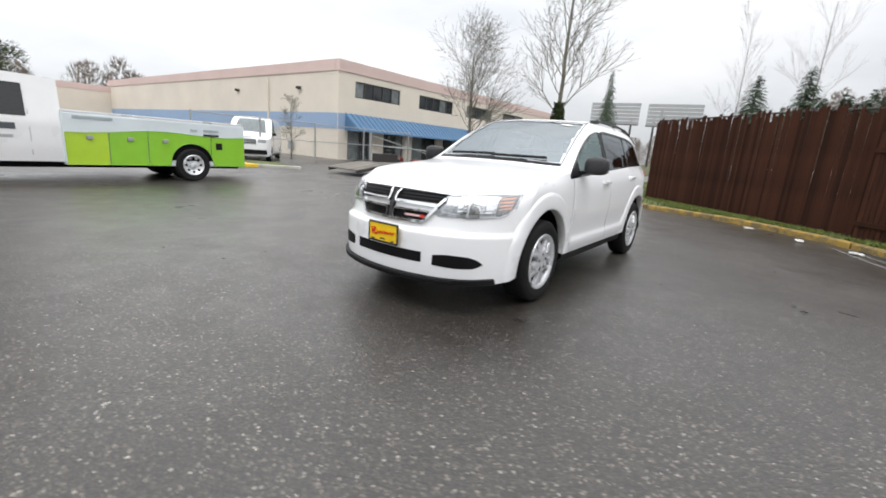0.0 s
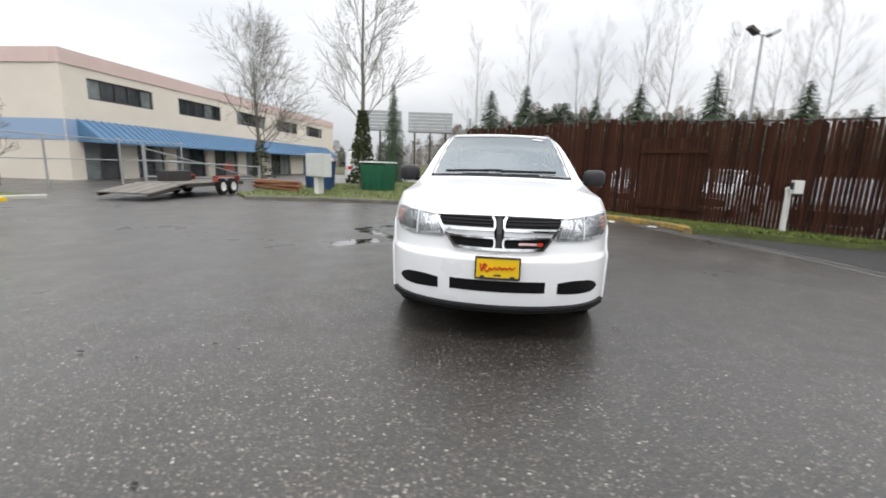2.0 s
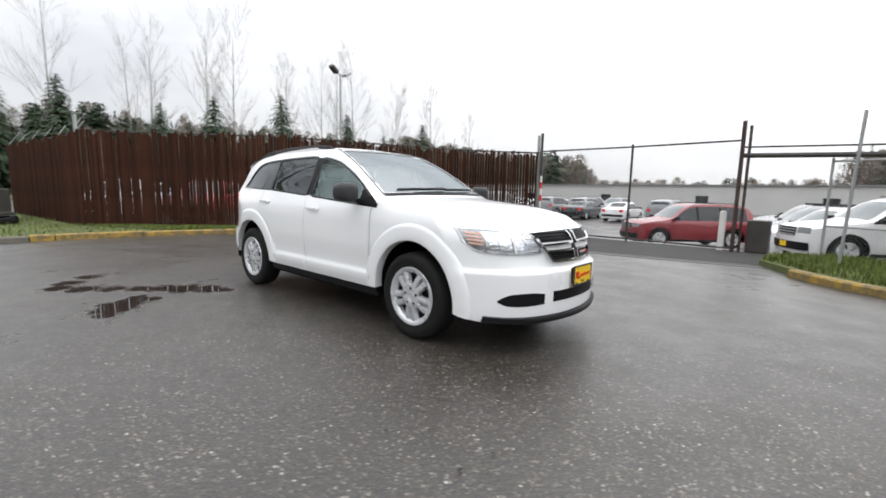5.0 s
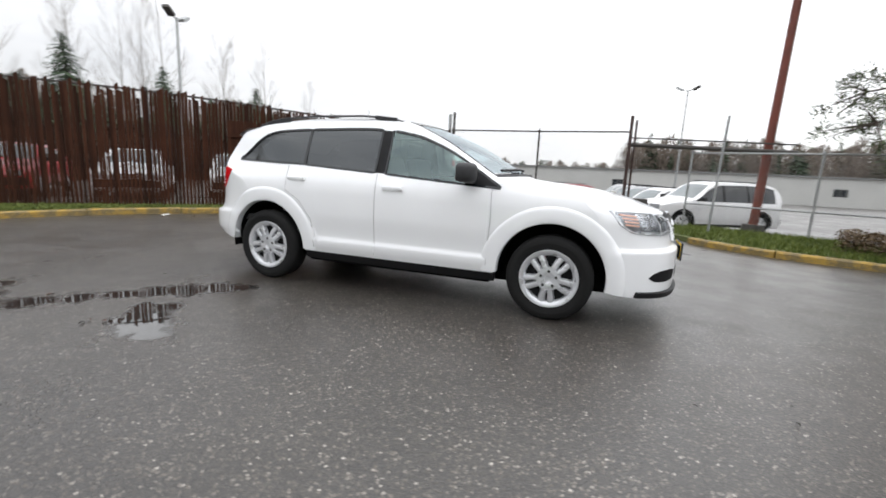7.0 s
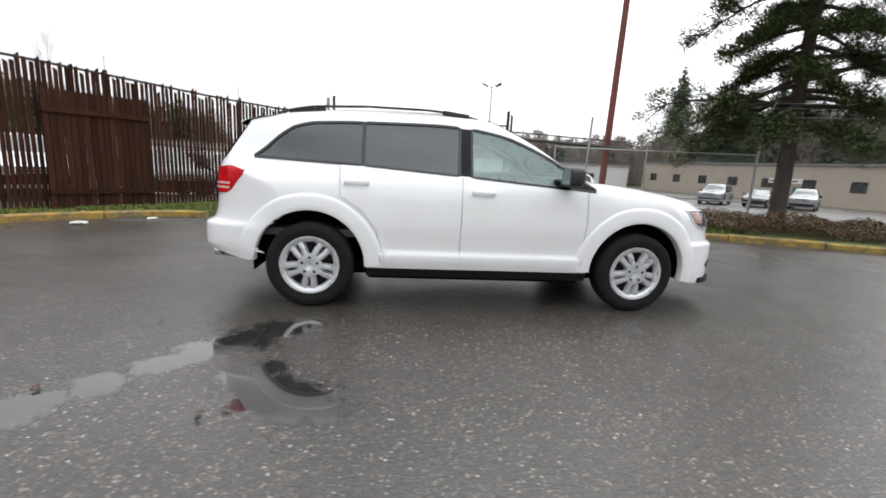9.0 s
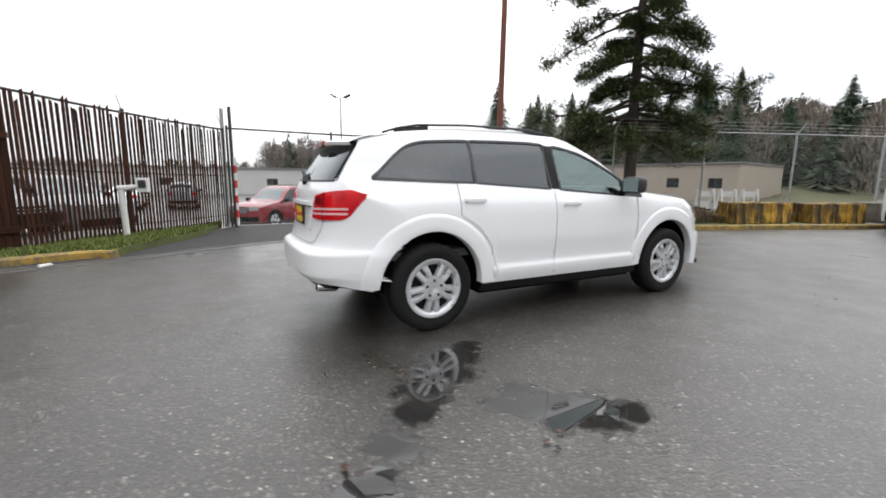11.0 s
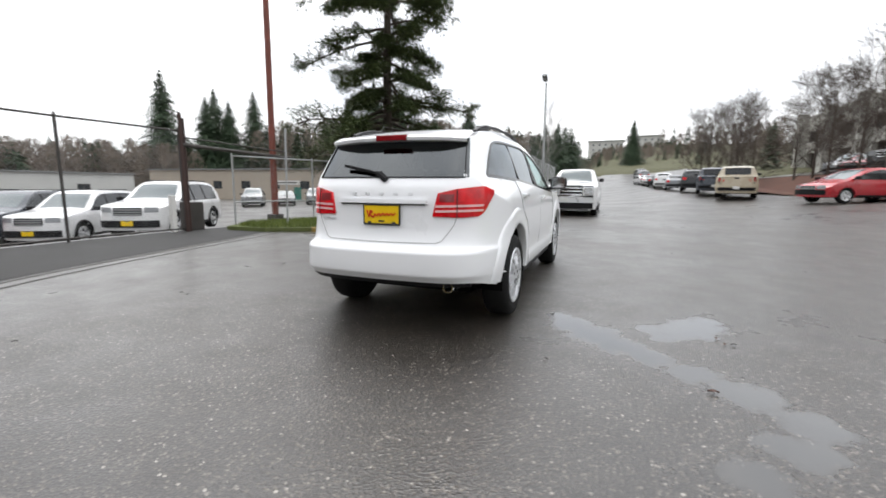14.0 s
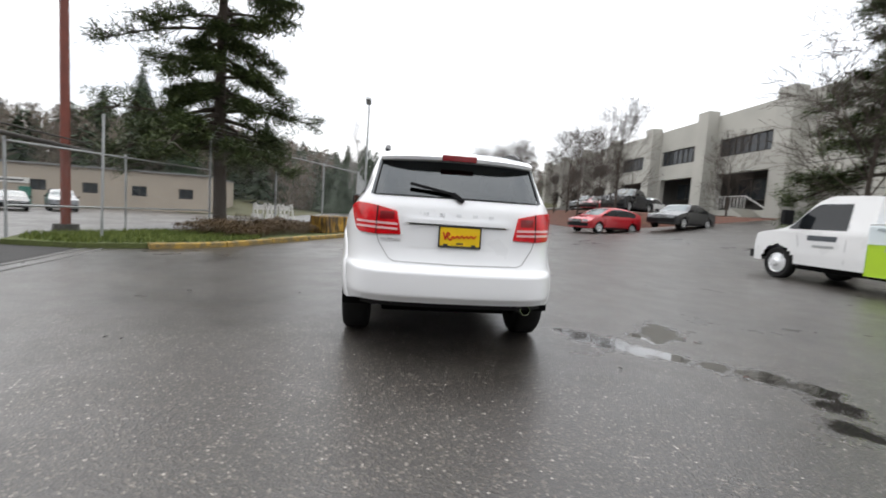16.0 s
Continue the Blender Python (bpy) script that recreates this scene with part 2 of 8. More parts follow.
def ground_z(x, y):
    """Height of the yard: level round the car, rising to the upper lot and along the far road."""
    d = max(0.0, -y - 6.0)
    up = min(2.35, 0.118 * d * d / (d + 1.2)) * smooth01(x, 5.0, 14.0)
    road = 6.0 * smooth01(x, 38.0, 140.0) * smooth01(-y, -14.0, 2.0) + 13.0 * smooth01(x, 92.0, 250.0)
    road += 0.026 * max(0.0, min(x, 38.0) - 8.0) * smooth01(-y, 1.0, 6.0) * (1 - smooth01(-y, 8.0, 11.0)) * (1 - smooth01(x, 50.0, 80.0))
    lot = -0.80 * min(1.0, max(0.0, (y - 8.7) / 7.0))
    hill = 11.0 * smooth01(-x, 42.0, 110.0) * smooth01(y, -25.0, 15.0) + 9.0 * smooth01(x, 45.0, 100.0) * smooth01(y, 8.0, 50.0)
    return up + road + lot + hill


def ground_sheet():
    xs = [-900, -400, -200, -140] + list(np.arange(-120, 150.1, 3.0)) + [165, 180, 200, 225, 250, 300, 400, 900]
    ys = [-900, -400, -200, -140] + list(np.arange(-120, 6.1, 3.0)) + [8.0, 8.7, 10.0, 12.0, 14.0, 16.0, 18.0, 20.2] + list(np.arange(21, 120.1, 3.0)) + [200, 400, 900]
    bm = bmesh.new()
    grid = [[bm.verts.new((x, y, ground_z(x, y))) for y in ys] for x in xs]
    for i in range(len(xs) - 1):
        for j in range(len(ys) - 1):
            bm.faces.new((grid[i][j], grid[i + 1][j], grid[i + 1][j + 1], grid[i][j + 1]))
    g = part("ground", bm, ASPHALT, None, "", smooth=True)
    return tagged(g, "wet dark grey asphalt yard with pale aggregate specks", "ground", kind="structure")


ground_sheet()


# ---- vehicle helpers: a shell given by its side, plan and end profiles, and panels that lie on it ----
def curve(pts):
    """A smooth function through (x, v) pairs."""
    xs, vs = [p[0] for p in pts], [p[1] for p in pts]
    n = len(xs)
    ms = []
    for i in range(n):
        if i in (0, n - 1):
            j = 0 if i == 0 else n - 2
            ms.append((vs[j + 1] - vs[j]) / (xs[j + 1] - xs[j]))
        else:
            d0 = (vs[i] - vs[i - 1]) / (xs[i] - xs[i - 1])
            d1 = (vs[i + 1] - vs[i]) / (xs[i + 1] - xs[i])
            ms.append(0.0 if d0 * d1 <= 0 else 2 * d0 * d1 / (d0 + d1))

    def f(x):
        if x <= xs[0]:
            return vs[0]
        if x >= xs[-1]:
            return vs[-1]
        i = 0
        while x > xs[i + 1]:
            i += 1
        h = xs[i + 1] - xs[i]
        k = (x - xs[i]) / h
        a, b = k * k * (3 - 2 * k), k * k * (k - 2) + k
        return vs[i] * (1 - a) + vs[i + 1] * a + h * (b * ms[i] + (k * k * (k - 1)) * ms[i + 1])
    return f


def line(pts):
    """A straight-edged function through (x, v) pairs."""
    xs, vs = [p[0] for p in pts], [p[1] for p in pts]
    return lambda x: float(np.interp(x, xs, vs))


class Shell:
    """Nose nose(z, y), tail tail(z, y), underside low(x), top(x, y), half width wide(x, z)."""

    def __init__(self, nose, tail, low, top, wide):
        self.nose, self.tail, self.low, self.top, self.wide = nose, tail, low, top, wide

    def at(self, a, b, c):
        y, z = b * 0.85, 0.3 + 0.8 * c
        x = 0.0
        for _ in range(7):
            x1, x0 = self.nose(z, y), self.tail(z, y)
            x = x0 + (x1 - x0) * (a + 1) / 2
            zl = self.low(x)
            z = zl + c * (self.top(x, y) - zl)
            y = b * self.wide(x, z)
        return Vector((x, y, z))

    def mesh(self, nx, ny, nz, keep=None):
        bm = bmesh.new()
        seen = {}

        def ease(k):
            return 0.55 * k + 0.45 * math.sin(k * math.pi / 2)

        def v(i, j, k):
            if (i, j, k) not in seen:
                seen[i, j, k] = bm.verts.new(self.at(ease(2 * i / nx - 1), ease(2 * j / ny - 1), k / nz))
            return seen[i, j, k]
        quads = []
        for i in range(nx):
            for k in range(nz):
                for j in (0, ny):
                    quads.append(((i, j, k), (i + 1, j, k), (i + 1, j, k + 1), (i, j, k + 1)))
            for j in range(ny):
                for k in (0, nz):
                    quads.append(((i, j, k), (i + 1, j, k), (i + 1, j + 1, k), (i, j + 1, k)))
        for j in range(ny):
            for k in range(nz):
                for i in (0, nx):
                    quads.append(((i, j, k), (i, j + 1, k), (i, j + 1, k + 1), (i, j, k + 1)))
        for q in quads:
            vs = [v(*p) for p in q]
            c = sum((p.co for p in vs), Vector()) / 4
            if keep is None or keep(c):
                bm.faces.new(vs)
        loose = [w for w in bm.verts if not w.link_faces]
        bmesh.ops.delete(bm, geom=loose, context="VERTS")
        return bm

    def side(self, s, off):
        return lambda u, w: Vector((u, s * (self.wide(u, w) + off), w))

    def front(self, off):
        return lambda u, w: Vector((self.nose(w, u) + off, u, w))

    def back(self, off):
        return lambda u, w: Vector((self.tail(w, u) - off, u, w))

    def above(self, off):
        return lambda u, w: Vector((w, u, self.top(w, u) + off))


def panel(surf, u0, u1, lo, hi, deep, nu=16, nw=6, shrink=0.0):
    """A curved panel between the edges lo(u) and hi(u) that lies on surf, with a rim that goes deep metres in."""
    inner = surf
    bm = bmesh.new()
    rows = []
    for i in range(nu + 1):
        u = u0 + (u1 - u0) * i / nu
        a, b = lo(u), hi(u)
        rows.append([bm.verts.new(inner(u, a + (b - a) * j / nw)) for j in range(nw + 1)])
    for i in range(nu):
        for j in range(nw):
            f = (rows[i][j], rows[i + 1][j], rows[i + 1][j + 1], rows[i][j + 1])
            try:
                bm.faces.new(f)
            except ValueError:
                pass
    bmesh.ops.remove_doubles(bm, verts=bm.verts[:], dist=0.0008)
    bmesh.ops.recalc_face_normals(bm, faces=bm.faces[:])
    if deep:
        c = sum((w.co for w in bm.verts), Vector()) / len(bm.verts)
        bm.normal_update()
        nrm = sum((f.normal * f.calc_area() for f in bm.faces), Vector()).normalized()
        edge = [e for e in bm.edges if len(e.link_faces) == 1]
        got = bmesh.ops.extrude_edge_only(bm, edges=edge)["geom"]
        vs = [g for g in got if isinstance(g, bmesh.types.BMVert)]
        sgn = 1.0 if nrm.dot(Vector((c.x * 0.3, c.y, c.z - 0.7))) < 0 else -1.0
        for w in vs:
            w.co += nrm * deep * sgn
    return bm


def ribbon(surf, pts, width, closed=False, thick=0.004):
    """A narrow raised band along pts, (u, w) pairs, on surf."""
    bm = bmesh.new()
    n = len(pts)
    rings = []
    for i, p in enumerate(pts):
        a = pts[(i - 1) % n] if (closed or i > 0) else p
        b = pts[(i + 1) % n] if (closed or i < n - 1) else p
        d = Vector((b[0] - a[0], b[1] - a[1]))
        d.normalize()
        t = Vector((-d.y, d.x)) * width / 2
        o, q = surf(p[0] + t.x, p[1] + t.y), surf(p[0] - t.x, p[1] - t.y)
        e = surf(p[0] + d.x * 0.01, p[1] + d.y * 0.01) - surf(p[0], p[1])
        nrm = e.cross(o - q)
        nrm.normalize()
        rings.append([bm.verts.new(o + nrm * thick), bm.verts.new(q + nrm * thick), bm.verts.new(q - nrm * thick), bm.verts.new(o - nrm * thick)])
    for i in range(n if closed else n - 1):
        r, s = rings[i], rings[(i + 1) % n]
        for j in range(4):
            bm.faces.new((r[j], r[(j + 1) % 4], s[(j + 1) % 4], s[j]))
    if not closed:
        bm.faces.new(rings[0])
        bm.faces.new(rings[-1])
    return bm


def outline(u0, u1, lo, hi, n=14):
    """The border of a panel as (u, w) pairs."""
    us = [u0 + (u1 - u0) * i / n for i in range(n + 1)]
    p = [(u, lo(u)) for u in us] + [(u, hi(u)) for u in reversed(us)]
    q = [p[0]]
    for k in p[1:]:
        if math.dist(k, q[-1]) > 0.004:
            q.append(k)
    if math.dist(q[0], q[-1]) < 0.004:
        q.pop()
    return q


def lathe(profile, axis="y", seg=40):
    """A turned body from (radius, along) pairs."""
    bm = bmesh.new()
    rings = []
    for r, d in profile:
        ring = []
        for i in range(seg):
            a = 2 * math.pi * i / seg
            p = (r * math.cos(a), d, r * math.sin(a)) if axis == "y" else (r * math.cos(a), r * math.sin(a), d)
            ring.append(bm.verts.new(p))
        rings.append(ring)
    for a, b in zip(rings, rings[1:]):
        for i in range(seg):
            bm.faces.new((a[i], a[(i + 1) % seg], b[(i + 1) % seg], b[i]))
    return bm


def paint(name, col, rough=0.3, metal=0.0):
    return simple(name, col, rough, metal=metal, vary=0.03, scale=1.5, bmp=0.0, coat=0.8)


def clear_glass(name, tint, gloss_tint=(1, 1, 1), ior=1.5, rough=0.02):
    """Thin glass: tinted see-through, with a mirror by its angle."""
    m = bpy.data.materials.new(name)
    m.use_nodes = True
    n, l = m.node_tree.nodes, m.node_tree.links
    n.clear()
    out = n.new("ShaderNodeOutputMaterial")
    mix, tr, gl, fr = n.new("ShaderNodeMixShader"), n.new("ShaderNodeBsdfTransparent"), n.new("ShaderNodeBsdfGlossy"), n.new("ShaderNodeFresnel")
    tr.inputs[0].default_value, gl.inputs[0].default_value = rgba(tint), rgba(gloss_tint)
    gl.inputs["Roughness"].default_value = rough
    fr.inputs["IOR"].default_value = ior
    l.new(fr.outputs[0], mix.inputs[0])
    l.new(tr.outputs[0], mix.inputs[1])
    l.new(gl.outputs[0], mix.inputs[2])
    l.new(mix.outputs[0], out.inputs[0])
    return m


TINT_GLASS = clear_glass("privacy_glass", (0.035, 0.038, 0.042), (0.92, 0.97, 1.0), ior=1.85)
GREEN_GLASS = clear_glass("pale_green_glass", (0.80, 0.92, 0.90), (0.82, 1.0, 0.98), ior=2.2)
SCREEN_GLASS = clear_glass("windscreen_glass", (0.42, 0.50, 0.52), (0.88, 0.96, 1.0), ior=3.4, rough=0.12)
LAMP_GLASS = clear_glass("clear_lamp_lens", (0.94, 0.95, 0.96), ior=1.5)
RED_LENS = simple("red_lamp_lens", (0.62, 0.006, 0.012), 0.12, vary=0.35, scale=9, fine=90, bmp=0.15, coat=0.25)
RED_DARK = simple("dark_red_lamp_lens", (0.22, 0.006, 0.01), 0.12, vary=0.25, scale=9, fine=90, bmp=0.1, coat=0.6)
PALE_LENS = simple("pale_lamp_lens", (0.80, 0.52, 0.52), 0.15, vary=0.1, scale=9, coat=0.5)
AMBER = simple("amber_lens", (0.74, 0.43, 0.33), 0.2, vary=0.15, scale=20, coat=0.5)
REFLECTOR = simple("lamp_reflector", (0.86, 0.87, 0.88), 0.28, metal=0.35, vary=0.08, scale=14, fine=90, bmp=0.25)
PLATE_YELLOW = simple("yellow_plate", (0.85, 0.56, 0.01), 0.35, vary=0.05, scale=6)
SCRIPT_RED = simple("red_script", (0.60, 0.03, 0.01), 0.4, vary=0.1)
LAMP_SHELL = simple("silvered_lamp_shell", (0.52, 0.53, 0.55), 0.22, metal=0.55, vary=0.45, scale=11, fine=60, bmp=0.35)
LAMP_FACET = simple("faceted_chrome_reflector", (0.80, 0.81, 0.82), 0.12, metal=0.9, vary=0.2, scale=30, fine=45, bmp=0.9)
LAMP_GREY = simple("grey_lamp_trim", (0.28, 0.29, 0.30), 0.3, metal=0.3, vary=0.15, scale=12)
SEAT_GREY = simple("grey_seat_cloth", (0.20, 0.20, 0.205), 0.9, vary=0.15, bmp=0.2)
DASH_GREY = simple("dashboard_grey", (0.10, 0.10, 0.105), 0.6, vary=0.1)
SEAM = simple("panel_gap_grey", (0.40, 0.40, 0.40), 0.7, vary=0.1)
# black of liners and undersides, also of sheets that stand for unlit rooms
WELL_SHADE_BLACK = simple("well_liner_and_shade", (0.006, 0.006, 0.006), 0.95, vary=0.3, bmp=0.3, spec=0.05)
MESH_BLACK = simple("black_grille_mesh", (0.007, 0.007, 0.008), 0.5, vary=0.2, spec=0.15)


def bar(p, q, w, h, bm=None):
    """A flat bar from p to q, w wide and h thick."""
    bm = bm or bmesh.new()
    p, q = Vector(p), Vector(q)
    d = q - p
    g = bmesh.ops.create_cube(bm, size=1.0)["verts"]
    t = Matrix.Translation((p + q) / 2) @ d.to_track_quat("X", "Z").to_matrix().to_4x4() @ Matrix.Diagonal((d.length, w, h, 1))
    bmesh.ops.transform(bm, matrix=t, verts=g)
    return bm


COVER_SILVER = simple("silver_wheel_cover", (0.62, 0.63, 0.65), 0.30, metal=0.45, vary=0.1, scale=8, bmp=0.0)


def wheel_with_cover(parent, x, s, hub_y=0.772):
    """Tyre and silver cover with five double spokes; s is the side, +1 or -1."""
    w = part("wheel", lathe([(0.19, -0.10), (0.235, -0.105), (0.30, -0.112), (0.335, -0.108), (0.358, -0.085), (0.362, -0.04), (0.362, 0.04), (0.358, 0.085),
                             (0.335, 0.108), (0.30, 0.112), (0.245, 0.104), (0.232, 0.095)], seg=56), RUBBER, parent, "black tyre with a silver wheel cover", smooth=True)
    w.matrix_local = Matrix.Translation((x, s * hub_y, 0.362)) @ Matrix.Diagonal((1, s, 1, 1))
    part("tyre_sidewall_ring", lathe([(0.305, 0.1125), (0.300, 0.1145), (0.295, 0.1128)], seg=56), RUBBER, w, smooth=True)
    part("wheel_back", lathe([(0.0, 0.055), (0.12, 0.055), (0.228, 0.06)], seg=40), MESH_BLACK, w, smooth=True)
    part("rim", lathe([(0.247, 0.102), (0.242, 0.112), (0.226, 0.111), (0.206, 0.100), (0.196, 0.086), (0.194, 0.06)], seg=56), COVER_SILVER, w, smooth=True)
    # cover: a domed disc with five wide openings and a slot between each pair of blades
    def dome(rr):
        return 0.112 - 0.020 * (rr / 0.21) ** 2 - 0.018 * max(0.0, 1 - rr / 0.05)
    r_in, r_out = 0.100, 0.206

    def slot_edge(rr):
        return math.asin((0.0058 if rr > 0.128 else 0.0008) / rr)

    def wide_edge(rr):
        k = (rr - r_in) / (r_out - r_in)
        return radians(36) - (radians(4.5) + radians(11.5) * k ** 0.7)
    bm = bmesh.new()
    ring0 = None
    for rr in (0.012, 0.034, 0.036, 0.06, 0.085, r_in):
        ring = [bm.verts.new((rr * math.cos(2 * math.pi * k / 60), dome(rr) - (0.004 if 0.035 < rr < 0.05 else 0), rr * math.sin(2 * math.pi * k / 60))) for k in range(60)]
        if ring0:
            for k in range(60):
                bm.faces.new((ring0[k], ring0[(k + 1) % 60], ring[(k + 1) % 60], ring[k]))
        else:
            bm.faces.new(ring)
        ring0 = ring
    low = [bm.verts.new((v.co.x, 0.07, v.co.z)) for v in ring0]
    for k in range(60):
        bm.faces.new((ring0[k], ring0[(k + 1) % 60], low[(k + 1) % 60], low[k]))
    part("hub_cap", bm, COVER_SILVER, w, smooth=True)
    for i in range(5):
        bm = bmesh.new()
        for o in (-1, 1):
            grid = []
            for rr in (r_in - 0.002, 0.126, 0.130, 0.146, 0.165, 0.185, r_out + 0.006):
                q = min(rr, r_out)
                s0, s1 = slot_edge(q), wide_edge(max(r_in, q))
                row = []
                for k in range(7):
                    u = k / 6
                    t = o * (s0 + (s1 - s0) * u)
                    drop = 0.030 if k in (0, 6) else 0.0
                    row.append(bm.verts.new((rr * math.cos(t), dome(rr) - drop + 0.007 * math.sin(math.pi * u), rr * math.sin(t))))
                grid.append(row)
            for r0, r1 in zip(grid, grid[1:]):
                for k in range(6):
                    bm.faces.new((r0[k], r0[k + 1], r1[k + 1], r1[k]))
        bmesh.ops.rotate(bm, verts=bm.verts[:], cent=(0, 0, 0), matrix=Matrix.Rotation(2 * math.pi * i / 5 + 0.35, 3, "Y"))
        part("spoke", bm, COVER_SILVER, w, "silver double spoke" if i == 0 else "", smooth=True)
    for i in range(5):
        a = 2 * math.pi * i / 5 + 0.3
        bm = bmesh.new()
        cyl(bm, (0.066 * math.cos(a), 0.09, 0.066 * math.sin(a)), (0.066 * math.cos(a), 0.1125, 0.066 * math.sin(a)), 0.0125, seg=10)
        part("wheel_nut", bm, DARK_GREY, w)
    return w


# ---- the white crossover in the middle of the yard ----
crown = curve([(-2.2, 1.495), (-2.0, 1.550), (-1.8, 1.600), (-1.5, 1.652), (-1.0, 1.690), (-0.5, 1.704), (-0.15, 1.688), (0.1, 1.646), (0.3, 1.580), (0.53, 1.490), (0.79, 1.348), (1.02, 1.218),
               (1.14, 1.168), (1.3, 1.148), (1.7, 1.108), (2.0, 1.050), (2.2, 0.985), (2.33, 0.935), (2.5, 0.86)])
flank = curve([(0.15, 0.80), (0.25, 0.835), (0.36, 0.868), (0.44, 0.888), (0.475, 0.890), (0.51, 0.872), (0.75, 0.892), (0.93, 0.886), (1.03, 0.872), (1.12, 0.842), (1.2, 0.806), (1.35, 0.752), (1.5, 0.692), (1.6, 0.640), (1.70, 0.56)])
nose_line = curve([(0.16, 2.40), (0.23, 2.455), (0.30, 2.480), (0.42, 2.490), (0.56, 2.492), (0.625, 2.490), (0.645, 2.482), (0.662, 2.440), (0.72, 2.425), (0.85, 2.400), (0.93, 2.345), (0.99, 2.25), (1.1, 2.05)])
tail_line = curve([(0.20, -2.26), (0.36, -2.325), (0.44, -2.375), (0.475, -2.405), (0.49, -2.418), (0.56, -2.422), (0.655, -2.420), (0.674, -2.406), (0.70, -2.352), (0.77, -2.322), (0.85, -2.308), (1.0, -2.300), (1.12, -2.285),
                   (1.19, -2.255), (1.3, -2.18), (1.5, -2.035), (1.56, -2.0), (1.65, -1.92)])


def jc_top(x, y):
    q = abs(y)
    sweep = 0.24 * q * q * smooth01(x, -0.2, 0.5) * (1 - smooth01(x, 1.0, 1.4)) + 0.12 * q * q * smooth01(-x, 1.2, 2.0) * -1
    arch = 0.055 * q * q + 0.10 * q ** 8 * smooth01(x, 1.0, 1.4)
    return crown(x + sweep) - arch


def jc_wide(x, z):
    w = flank(z)
    w *= 1 - 0.10 * smooth01(-x, 1.0, 2.3) * smooth01(z, 1.0, 1.35) - 0.075 * smooth01(-x, 1.6, 2.35)
    w *= 1 - 0.035 * smooth01(x, 1.6, 2.4)
    d = crown(x) - z
    if x > 0.95:
        w -= 0.055 * math.exp(-max(0.0, d) / 0.06) * smooth01(x, 0.95, 1.35)
    else:
        w -= 0.03 * math.exp(-max(0.0, d) / 0.05)
    return w


JC = Shell(lambda z, y: nose_line(z) - 0.36 * y * y - 0.84 * min(1.0, abs(y)) ** 8,
           lambda z, y: tail_line(z) + 0.10 * y * y + 1.45 * min(1.0, abs(y)) ** 8,
           lambda x: 0.352 + 0.085 * smooth01(-x, 1.75, 2.3) - 0.078 * smooth01(x, 1.75, 2.1), jc_top, jc_wide)

# window outlines: side view (x, z)
belt = line([(-1.90, 1.236), (-1.08, 1.212), (-0.2, 1.160), (0.68, 1.102), (0.99, 1.085)])
head = curve([(-1.90, 1.240), (-1.84, 1.285), (-1.70, 1.415), (-1.58, 1.495), (-1.42, 1.532), (-0.98, 1.556), (-0.4, 1.568), (-0.15, 1.555), (0.16, 1.506), (0.36, 1.437), (0.56, 1.345), (0.80, 1.205), (0.99, 1.088)])


def in_window(p, pad):
    if p.z > 1.05 and abs(p.y) > 0.45 and -1.88 + pad < p.x < 0.93 - pad:
        if belt(p.x) + pad < p.z < head(p.x) - pad and abs(abs(p.y) - jc_wide(p.x, p.z)) < 0.02:
            return True
    return False


def ws_lo(y):
    return 0.10 - 0.17 * y * y


def ws_hi(y):
    return 1.06 - 0.30 * y * y


def ws_y(w):
    """Half width of the windscreen, from its top (w = 0) to its foot (w = 1)."""
    return 0.585 + 0.125 * max(0.0, min(1.0, w))


def keep_face(p):
    for hx in (1.445, -1.445):
        if math.hypot(p.x - hx, p.z - 0.375) < 0.475 and abs(p.y) > 0.45:
            return False
    if in_window(p, -0.002):
        return False
    if abs(p.y) < ws_y((p.x - ws_lo(p.y)) / (ws_hi(p.y) - ws_lo(p.y))) - 0.02 and ws_lo(p.y) + 0.03 < p.x < ws_hi(p.y) - 0.03 and abs(p.z - jc_top(p.x, p.y)) < 0.02:
        return False
    if abs(p.y) < 0.60 - 0.3 * (p.z - 1.2) and 1.225 < p.z < 1.50 and abs(p.x - JC.tail(p.z, p.y)) < 0.05:
        return False
    return True


arch_flank = line([(0.15, 0.846), (0.36, 0.872), (0.55, 0.886), (0.75, 0.892), (0.93, 0.886), (1.03, 0.872), (1.12, 0.842)])


def jc_half(x, z):
    """Half width of the body under the arch flares, round its ends too."""
    w = jc_wide(x, z) * arch_flank(z) / flank(z)
    a, b = 0.0, 1.0
    for _ in range(18):
        m = (a + b) / 2
        if JC.tail(z, m) < x < JC.nose(z, m):
            a = m
        else:
            b = m
    return min(w, a)


